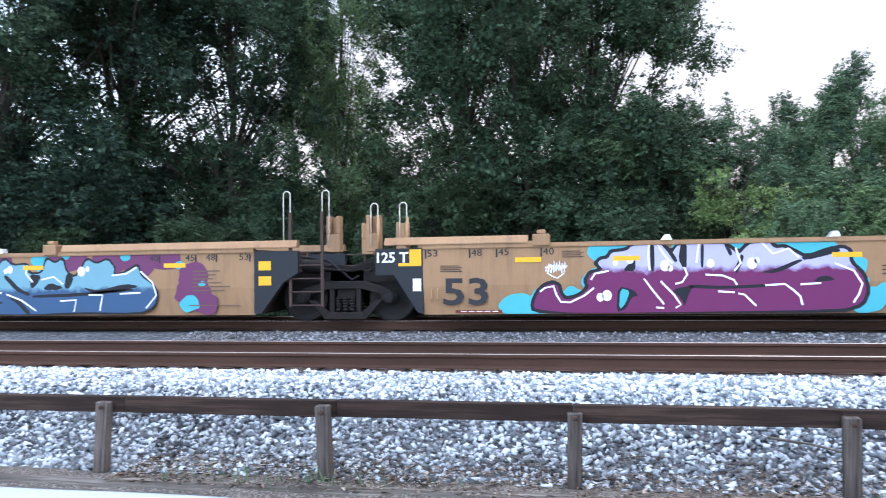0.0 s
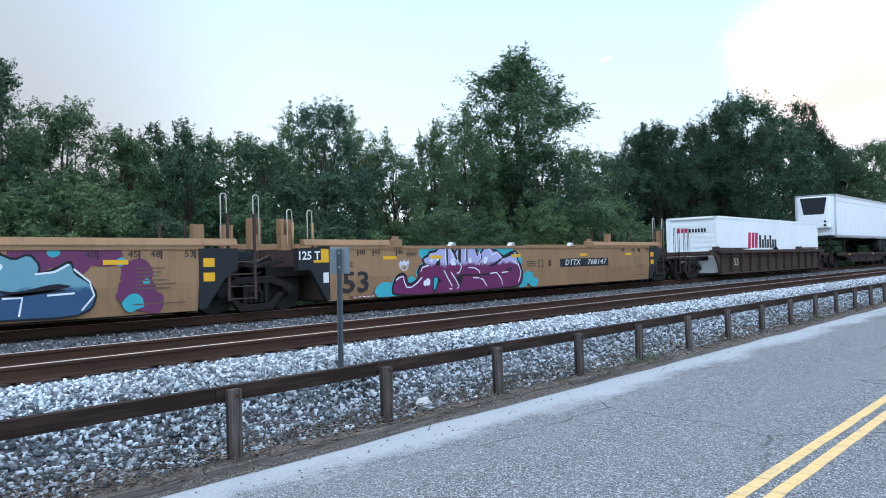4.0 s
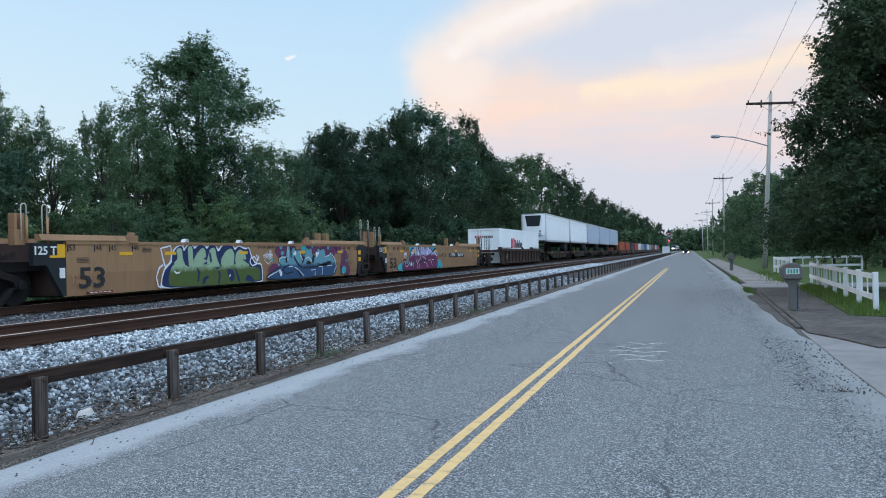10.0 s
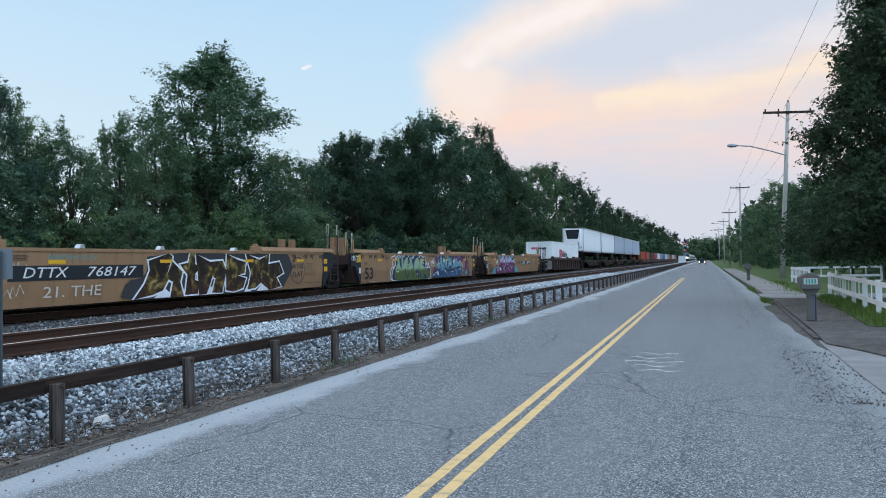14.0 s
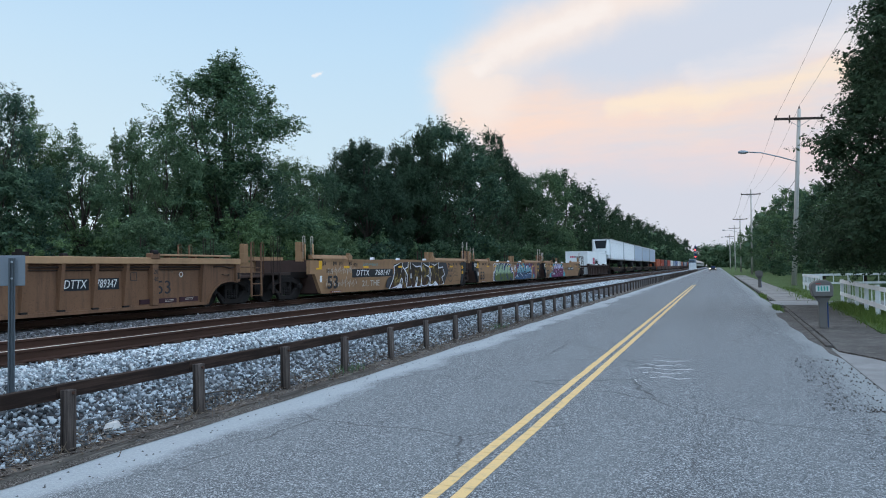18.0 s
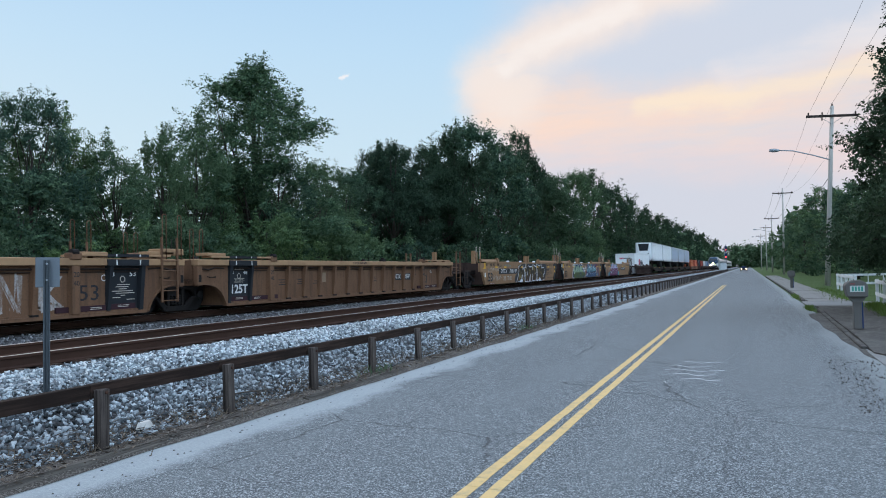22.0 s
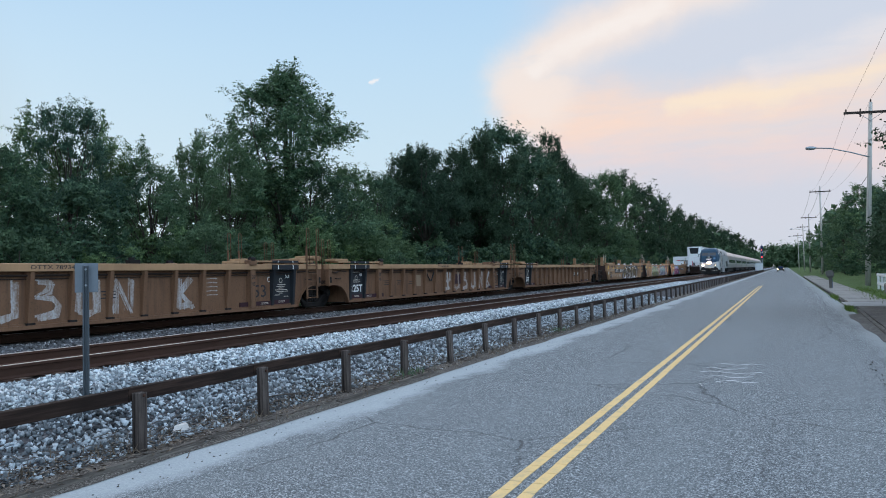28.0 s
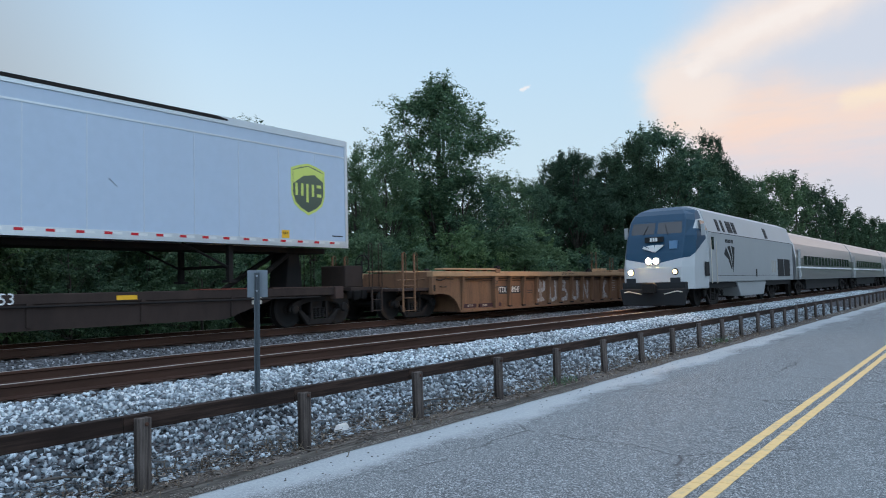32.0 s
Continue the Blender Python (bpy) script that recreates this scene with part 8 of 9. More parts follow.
PURPLE_SHINE = [[(3.93, 0.59), (4.02, 0.66), (4.18, 0.69), (4.23, 0.53), (4.31, 0.4), (4.48, 0.39), (4.73, 0.51), (4.91, 0.65)], [(4.86, 0.8), (4.93, 0.91), (5.18, 0.96)], [(5.8, 0.81), (5.96, 0.58), (6.14, 0.35)], [(6.0, 0.29), (6.14, 0.28)], [(6.09, 0.76), (6.31, 0.52), (6.43, 0.34), (6.34, 0.28)], [(7.07, 0.57), (7.35, 0.55)], [(7.41, 0.53), (7.51, 0.51), (7.7, 0.31)], [(7.86, 0.67), (8.18, 0.69), (8.31, 0.59), (8.43, 0.47), (8.46, 0.32)], [(8.44, 0.68), (8.77, 0.7)], [(9.0, 1.04), (9.3, 0.91), (9.43, 0.68), (9.37, 0.5), (9.28, 0.36)]]
PURPLE_SHINE += [[(6.5, 1.01), (6.55, 0.88), (6.46, 0.74), (6.34, 0.71)], [(6.86, 0.87), (7.15, 0.85), (7.34, 0.77), (7.39, 0.68)], [(5.9, 1.45), (5.88, 1.2), (5.9, 0.96)], [(6.05, 1.42), (6.18, 1.2), (6.3, 1.08)], [(6.76, 1.42), (6.71, 1.08)], [(7.38, 1.34), (7.46, 1.07), (7.35, 0.93)], [(7.78, 1.46), (8.0, 1.22), (8.26, 1.31), (8.42, 1.15)]]
PURPLE_DOTS = [(5.3, 1.1), (5.56, 1.16), (6.17, 1.04), (6.26, 0.99), (6.95, 1.07), (7.65, 1.06), (7.73, 1.11), (5.02, 0.48), (5.14, 0.51)]
BLUE_P_MASS = [(10.65, 0.25), (10.67, 0.39), (11.21, 0.57), (11.61, 0.7), (11.42, 0.85), (11.46, 0.98), (11.66, 1.05), (11.95, 1.02), (12.02, 1.45), (12.23, 1.44), (12.28, 1.18), (12.51, 1.41), (12.7, 1.25), (13.07, 1.28), (13.09, 1.07), (13.41, 1.07), (13.51, 1.4), (13.72, 1.28), (13.91, 1.39), (13.99, 1.09), (14.19, 0.98), (14.34, 1.17), (14.46, 1.37), (14.7, 1.25), (14.95, 1.36), (15.12, 1.16), (15.09, 1.0), (15.37, 1.08), (15.64, 1.23), (15.71, 0.99), (15.97, 0.82), (16.1, 0.61), (16.01, 0.34), (15.68, 0.21), (14.24, 0.23), (13.12, 0.18), (11.74, 0.2)]
BLUE_P_GAPS = [[(12.27, 1.41), (12.35, 1.41), (12.38, 1.01), (12.28, 0.95)], [(11.68, 0.52), (11.76, 0.66), (12.13, 0.74), (12.19, 0.7), (11.85, 0.63), (11.75, 0.52), (11.93, 0.41), (12.46, 0.49), (12.46, 0.43), (11.89, 0.36)], [(12.47, 1.01), (12.57, 1.04), (12.89, 0.74), (13.14, 0.64), (13.09, 0.58), (12.77, 0.71)], [(13.11, 1.06), (13.41, 1.02), (13.27, 0.8), (13.14, 0.73)], [(13.42, 0.72), (13.58, 0.87), (13.93, 0.77), (13.79, 0.71)], [(13.99, 1.08), (14.17, 0.98), (14.07, 0.74), (13.93, 0.74)], [(13.18, 0.61), (14.25, 0.64), (15.54, 0.73), (15.54, 0.68), (14.25, 0.57), (13.18, 0.55)]]
BLUE_P_GAPS += [[(14.35, 0.77), (14.73, 0.69), (15.36, 0.83), (15.7, 0.77), (15.23, 0.67), (14.63, 0.62)], [(12.56, 0.57), (12.84, 0.53), (13.17, 0.22), (13.04, 0.2), (12.8, 0.45)], [(11.88, 0.96), (11.99, 1.04), (12.06, 0.82), (11.95, 0.76)]]
BLUE_P_SHINE = [[(12.1, 1.41), (12.11, 1.11), (12.08, 0.87)], [(12.56, 0.63), (12.92, 0.5), (13.27, 0.28)], [(13.85, 0.48), (14.22, 0.5), (14.17, 0.25)], [(14.51, 0.6), (14.83, 0.6), (14.77, 0.28)], [(15.23, 0.62), (15.7, 0.64)], [(15.69, 1.08), (15.97, 0.84), (16.05, 0.58), (15.82, 0.32)], [(10.68, 0.3), (10.78, 0.36), (11.48, 0.54)], [(13.4, 0.93), (13.69, 0.99), (13.91, 0.83)], [(11.47, 0.83), (11.47, 0.94), (11.66, 1.02), (11.95, 1.0)], [(12.13, 0.65), (12.44, 0.66)], [(15.04, 1.0), (15.37, 1.03), (15.61, 1.16)], [(13.05, 1.24), (13.03, 1.06), (13.19, 0.88)]]
BLUE_P_DOTS = [(12.54, 1.12), (12.64, 1.15), (14.34, 1.09), (14.48, 1.14), (11.51, 0.5), (11.57, 0.42)]
GREEN_P_MASS = [(5.1, 0.27), (5.14, 0.5), (5.28, 0.76), (5.54, 0.93), (5.58, 1.16), (5.76, 1.33), (5.94, 1.4), (6.04, 1.39), (6.09, 1.22), (6.3, 1.43), (6.49, 1.43), (6.6, 1.29), (6.77, 1.43), (7.07, 1.43), (7.21, 1.29), (7.37, 1.46), (7.62, 1.46), (7.79, 1.19), (8.01, 1.41), (8.34, 1.47), (8.57, 1.44), (8.7, 1.25), (8.92, 1.41), (9.28, 1.28), (9.53, 1.33), (9.62, 1.08), (9.89, 0.78), (10.24, 0.78), (10.31, 0.57), (10.29, 0.14), (7.86, 0.16), (5.55, 0.19)]
GREEN_P_LOW = [(5.43, 0.22), (5.39, 0.49), (5.54, 0.82), (5.83, 0.92), (6.1, 0.86), (6.35, 0.76), (6.75, 0.76), (7.05, 0.85), (7.5, 0.78), (7.71, 0.66), (8.01, 0.8), (8.6, 0.82), (9.26, 0.74), (9.71, 0.69), (10.18, 0.66), (10.21, 0.16), (7.44, 0.19)]
GREEN_P_FORMS = [[(5.77, 1.29), (5.99, 1.32), (6.03, 0.99), (6.14, 0.83), (5.83, 0.88), (5.64, 0.89), (5.85, 1.03)], [(6.3, 1.36), (6.48, 1.37), (6.51, 0.94), (6.66, 0.76), (6.35, 0.74), (6.31, 1.08)], [(6.71, 1.15), (6.97, 1.33), (7.1, 1.29), (7.14, 1.07), (6.96, 1.01), (7.18, 0.95), (6.95, 0.83), (6.66, 0.75), (6.57, 0.98)], [(7.37, 1.29), (7.6, 1.34), (7.69, 0.99), (7.88, 0.74), (7.5, 0.77), (7.17, 0.88), (7.3, 1.11)], [(7.97, 1.01), (8.22, 1.24), (8.52, 1.31), (8.65, 1.13), (8.59, 0.72), (8.36, 0.64), (8.1, 0.67), (7.93, 0.83)]]
GREEN_P_FORMS += [[(8.8, 1.2), (9.04, 1.28), (9.28, 1.15), (9.34, 0.96), (9.05, 0.98), (9.29, 0.86), (9.56, 0.76), (9.26, 0.64), (8.78, 0.69), (8.72, 0.97)]]
GREEN_P_GAPS = [[(8.27, 0.7), (8.59, 0.63), (8.65, 0.35), (8.49, 0.23), (8.35, 0.36), (8.25, 0.55)], [(6.93, 0.24), (6.98, 0.42), (7.2, 0.5), (7.34, 0.43), (7.14, 0.38), (7.07, 0.24)], [(6.66, 0.75), (6.73, 0.75), (6.87, 0.6), (6.78, 0.32), (6.7, 0.29), (6.77, 0.57)], [(7.71, 0.66), (7.92, 0.56), (7.82, 0.2), (7.73, 0.21), (7.81, 0.5)], [(8.68, 0.66), (8.78, 0.65), (9.0, 0.19), (8.88, 0.19)], [(7.3, 1.2), (7.39, 1.2), (7.46, 0.9), (7.36, 0.87)], [(9.24, 0.24), (9.4, 0.47), (9.65, 0.38), (9.9, 0.19)]]
GREEN_P_SHINE = [[(5.28, 0.76), (5.17, 1.03), (5.08, 1.32), (5.3, 1.36), (5.52, 1.4), (5.53, 1.16), (5.52, 0.94), (5.28, 0.76)], [(5.18, 0.87), (5.0, 0.77), (4.88, 0.52), (4.96, 0.27), (5.12, 0.22)], [(5.65, 0.67), (5.74, 0.61), (5.91, 0.63)], [(8.36, 0.42), (8.43, 0.48)], [(9.56, 0.86), (9.71, 0.74), (9.95, 0.78), (10.0, 0.91), (9.83, 1.05), (9.62, 0.99), (9.56, 0.86)], [(9.98, 1.11), (10.05, 0.91)], [(10.11, 1.08), (10.11, 0.91)]]


def sprayed_piece(car, mass, gaps, shine, dots, fill, outline, clouds, holes=(), edge=0.035):
    """A piece of joined letters: halo clouds, dark outline, two-tone fill, dark gaps, white shine."""
    for k, (cy, cz, r, mat) in enumerate(clouds):
        rs = random.Random(k)
        blot(car, "spray_cloud", [(cy + r * math.cos(q) * rs.uniform(0.75, 1.3), cz + 0.8 * r * math.sin(q) * rs.uniform(0.7, 1.25)) for q in (0.63 * j for j in range(10))], mat, 0.05 * k, "sprayed background cloud")
    blot(car, "outline", inflate(mass, edge), outline, 2.0, "dark sprayed outline", 1)
    blot(car, "letter_mass", inflate(mass, -edge * 0.8), fill, 2.6, "two-tone sprayed letter forms", 1)
    for q in gaps:
        blot(car, "letter_gap", q, outline, 3.2, "dark sprayed gap", 1)
    for q in holes:
        blot(car, "letter_gap", q, M_SP_TEAL, 3.8, "turquoise sprayed gap", 1)
    for q in shine:
        stroke(car, "highlight", q, 0.034, M_SP_WHITE, 4.4, "white spray highlight")
    for k, c in enumerate(dots):
        r = 0.05 + 0.02 * (k % 3)
        blot(car, "highlight", [(c[0] + r * math.cos(q), c[1] + 1.2 * r * math.sin(q)) for q in (0.785 * j for j in range(8))], M_SP_WHITE, 4.4, "white spray highlight", 1)


def green_piece(car):
    blot(car, "outline", inflate(GREEN_P_MASS, 0.05), M_SP_WHITE, 0.6, "white sprayed edge", 1)
    blot(car, "outline", inflate(GREEN_P_MASS, 0.0), M_SP_NAVY, 1.2, "dark blue sprayed outline", 1)
    blot(car, "letter_mass", GREEN_P_LOW, M_SP_GREEN, 1.8, "olive green sprayed mass", 1)
    for k, q in enumerate(GREEN_P_FORMS):
        blot(car, "letter_form", inflate(q, 0.02), M_SP_GREEN, 2.4 + 0.05 * k, "mint sprayed letter form", 1)
    for q in GREEN_P_GAPS:
        blot(car, "letter_gap", q, M_SP_NAVY, 3.2, "dark blue sprayed gap", 1)
    for q in GREEN_P_SHINE:
        stroke(car, "highlight", q, 0.05, M_SP_WHITE, 3.8, "white sprayed line")


def round_tag(car, y, z, r):
    """A small crown-like white tag."""
    rs = random.Random(int(y * 100))
    for k in range(8):
        c = y - r * 1.1 + 0.3 * r * k
        stroke(car, "small_tag", [(c, z - r * rs.uniform(0.3, 0.6)), (c + 0.08 * r, z + r * rs.uniform(0.3, 1.1)), (c + 0.2 * r, z - r * rs.uniform(0.0, 0.4)), (c + 0.34 * r, z + r * rs.uniform(0.1, 0.5))], 0.022, M_SP_WHITE, 1.5 + 0.03 * k, "small white tag")
    stroke(car, "small_tag", [(y - r, z - 0.5 * r), (y - 0.3 * r, z - 0.95 * r), (y + 0.2 * r, z - 1.15 * r), (y + r, z - 0.55 * r)], 0.022, M_SP_WHITE, 1.8, "small white tag")
    stroke(car, "small_tag", [(y - 1.2 * r, z + 0.1 * r), (y - 0.2 * r, z + 0.3 * r), (y + 1.3 * r, z + 0.2 * r)], 0.02, M_SP_WHITE, 1.85, "small white tag")


GOLD_LETTERS = [[(7.99, 0.19), (8.37, 0.55), (8.59, 0.93), (8.55, 1.17), (9.32, 1.43), (9.42, 1.31), (9.15, 0.79), (9.46, 1.13), (9.84, 0.87), (9.74, 0.59), (9.88, 0.17), (9.4, 0.22), (9.52, 0.63), (9.27, 0.73), (9.03, 0.42), (8.63, 0.32)], [(10.03, 0.26), (10.14, 0.8), (9.84, 1.07), (10.17, 1.1), (10.25, 1.39), (10.4, 1.39), (10.42, 1.06), (10.7, 0.99), (10.42, 0.86), (10.39, 0.6), (10.59, 0.56), (10.53, 0.27)], [(10.64, 0.23), (10.6, 0.89), (10.5, 1.41), (11.14, 1.12), (11.75, 1.15), (11.92, 0.87), (11.7, 0.25), (11.28, 0.27), (11.46, 0.67), (11.24, 0.78), (10.96, 0.25)]]
GOLD_LETTERS += [[(11.97, 0.31), (11.98, 0.87), (12.02, 1.42), (12.52, 1.19), (12.96, 1.11), (12.89, 0.82), (12.51, 0.72), (12.95, 0.6), (12.81, 0.35), (12.35, 0.26)], [(13.13, 0.3), (13.33, 0.78), (13.06, 1.4), (13.81, 1.18), (14.36, 1.37), (14.29, 1.03), (15.01, 1.1), (15.22, 0.78), (14.77, 0.63), (15.06, 0.31), (14.4, 0.18), (13.86, 0.5), (13.52, 0.33)]]
GOLD_BACK = [(7.47, 0.17), (7.69, 0.68), (8.42, 0.78), (8.47, 1.44), (15.24, 1.5), (15.68, 1.38), (15.95, 0.91), (15.6, 0.57), (15.2, 0.19), (10.02, 0.1)]


def jagged_piece(car):
    """Angular dark and gold letters with white edges on a blackened side."""
    blot(car, "blackout", GOLD_BACK, M_SP_GREY, 0.4, "blackened painted-over patch", 1)
    for k, q in enumerate(GOLD_LETTERS):
        blot(car, "outline", inflate(q, 0.095), M_SP_WHITE, 0.9 + 0.05 * k, "white sprayed edge", 0)
    for a, b in ((8.7, 9.5), (9.95, 10.6), (11.0, 11.35), (12.9, 13.3), (13.6, 14.3)):
        blot(car, "white_fill", [(a, 0.19), (b, 0.19), (0.4 * a + 0.6 * b, 0.42), (0.6 * a + 0.4 * b, 0.40)], M_SP_WHITE, 1.4, "white sprayed fill", 0)
    for k, q in enumerate(GOLD_LETTERS):
        blot(car, "letter_form", inflate(q, 0.04), M_SP_GOLD, 1.8 + 0.05 * k, "dark gold sprayed letter form", 0)


# car A: the purple piece, the reporting panel and stencils
T, P = M_SP_TEAL, M_SP_MAROON
sprayed_piece(car_a, PURPLE_MASS, PURPLE_GAPS, PURPLE_SHINE, PURPLE_DOTS, M_SP_PURPLE, M_SP_BLACK,
              [(CY, CZ, R, T) for CY, CZ, R in ((3.55, 0.33, 0.34), (3.95, 0.42, 0.28), (4.1, 0.62, 0.16), (4.55, 0.45, 0.3), (5.05, 0.72, 0.36), (5.3, 1.28, 0.42), (5.75, 1.42, 0.4), (6.6, 1.38, 0.4), (7.55, 1.35, 0.42), (8.3, 1.36, 0.4), (8.75, 1.22, 0.36), (9.3, 1.0, 0.22), (9.35, 0.72, 0.2), (9.5, 0.42, 0.34), (9.85, 0.5, 0.26), (10.1, 0.35, 0.24))], PURPLE_TEAL)
round_tag(car_a, PURPLE_MASS[0][0] + 0.42, 1.02, 0.16)
panel(car_a, "name_panel", M_BLACK, 11.7, 14.9, 0.78, 1.06, SIDE, "black reporting panel")
lettering("DTTX", 0.27, M_LETTER_W, car_a, on_side(SIDE + 0.009, 12.45, 0.92), width=1.0, label="white reporting mark", shear=0.25)
lettering("768147", 0.27, M_LETTER_W, car_a, on_side(SIDE + 0.009, 14.05, 0.92), width=1.35, label="white car number", shear=0.25)
lettering("B", 0.28, M_LETTER_B, car_a, on_side(SIDE + 0.003, 11.05, 0.92), label="black end letter", shear=0.2, bold=0.01)
panel(car_a, "stencil_box", M_LETTER_B, 10.42, 10.44, 0.80, 1.04, SIDE)
panel(car_a, "stencil_box", M_LETTER_B, 10.66, 10.68, 0.80, 1.04, SIDE)
panel(car_a, "stencil_box", M_LETTER_B, 10.44, 10.66, 1.02, 1.04, SIDE)
panel(car_a, "stencil_box", M_LETTER_B, 10.44, 10.66, 0.80, 0.82, SIDE)
for k in range(3):
    panel(car_a, "stencil_line", M_LETTER_B, 9.75, 10.25, 0.98 - 0.07 * k, 1.0 - 0.07 * k, SIDE)
# car B: blue and green pieces
Y0 = BLUE_P_MASS[0][0]
sprayed_piece(car_b, BLUE_P_MASS, BLUE_P_GAPS, BLUE_P_SHINE, BLUE_P_DOTS, M_SP_BLUE, M_SP_BLACK,
              [(Y0 + CY, CZ, R, M) for CY, CZ, R, M in ((0.5, 0.55, 0.35, P), (1.0, 1.25, 0.42, P), (1.3, 0.75, 0.45, P), (1.7, 1.3, 0.4, P), (2.9, 1.3, 0.4, T), (3.4, 1.36, 0.4, P), (4.3, 1.3, 0.42, P), (5.0, 1.3, 0.42, P), (5.6, 1.36, 0.4, P), (6.2, 1.0, 0.36, P), (6.2, 0.65, 0.4, P), (6.45, 0.4, 0.3, P),
                (0.95, 1.38, 0.10, T), (1.05, 1.15, 0.11, T), (0.85, 0.75, 0.1, T), (3.3, 1.42, 0.10, T), (4.7, 1.4, 0.12, T), (5.9, 1.2, 0.1, T), (6.15, 0.42, 0.22, T), (6.4, 0.8, 0.08, T), (0.3, 0.9, 0.08, T))], edge=0.022)
green_piece(car_b)
round_tag(car_b, Y0 + 0.05, 1.05, 0.24)
lettering("DTTX 768147 C", 0.16, M_LETTER_B, car_b, on_side(SIDE + 0.003, Y0 + 0.05, 1.37), width=1.25, label="small black car number")
lettering("20", 0.18, M_LETTER_B, car_b, on_side(SIDE + 0.003, Y0 - 1.15, 1.37), width=0.2, label="small black length mark")
# car C: dark gold piece, painted-over patch, scrawls
jagged_piece(car_c)
panel(car_c, "name_panel", M_BLACK, 4.2, 8.3, 0.76, 1.10, SIDE, "black reporting panel")
lettering("DTTX", 0.34, M_LETTER_W, car_c, on_side(SIDE + 0.009, 5.15, 0.93), width=1.25, shear=0.25, label="white reporting mark")
lettering("768147", 0.34, M_LETTER_W, car_c, on_side(SIDE + 0.009, 7.15, 0.93), width=1.65, shear=0.25, label="white car number")
rs = random.Random(44)
for k in range(16):
    c, lo = 2.0 + 0.16 * k, (0.92 if k % 2 else 0.42)
    stroke(car_c, "scrawl", [(c, lo + rs.uniform(-0.05, 0.05)), (c + 0.08, lo + rs.uniform(0.2, 0.42)), (c + 0.16, lo + rs.uniform(0.0, 0.1)), (c + 0.27, lo + rs.uniform(0.15, 0.34)), (c + 0.36, lo + rs.uniform(-0.08, 0.1))], 0.03, M_HANDRAIL, 1 + 0.02 * k, "pale scrawled tag")
lettering("21. THE", 0.36, M_HANDRAIL, car_c, on_side(SIDE + 0.003, 5.95, 0.48), width=1.75, shear=0.1, label="pale chalked words")
for k in range(7):
    c = 5.25 + 0.21 * k
    stroke(car_c, "scrawl", [(c, 1.22), (c + 0.05, 1.36), (c + 0.12, 1.24), (c + 0.2, 1.34)], 0.022, M_SP_TEAL, 1, "faint green scrawl")
stroke(car_c, "round_tag", [(16.28 + 0.50 * math.cos(a), 0.83 + 0.47 * math.sin(a)) for a in (0.35 * j for j in range(19))], 0.032, M_SP_GREY, 1.2, "dark round scrawled tag")
lettering("ARTHIS", 0.25, M_SP_GREY, car_c, on_side(SIDE + 0.003, 16.27, 0.97), width=0.80, shear=0.12, label="dark scrawled words")
lettering("FLAT", 0.28, M_SP_GREY, car_c, on_side(SIDE + 0.003, 16.27, 0.68), width=0.74, shear=0.12, label="dark scrawled words")
lettering("20", 0.17, M_LETTER_B, car_c, on_side(SIDE + 0.003, 16.02, 1.17), width=0.18, label="small black length mark")

# ribbed cars: end panels, numbers and white letters in the bays
RIB = 1.4005


def bay_mark(car, y, z, text, size, mat, width=None):
    return lettering(text, size, mat, car, on_side(RIB + 0.004, y, z), width=width, label="stencilled lettering")


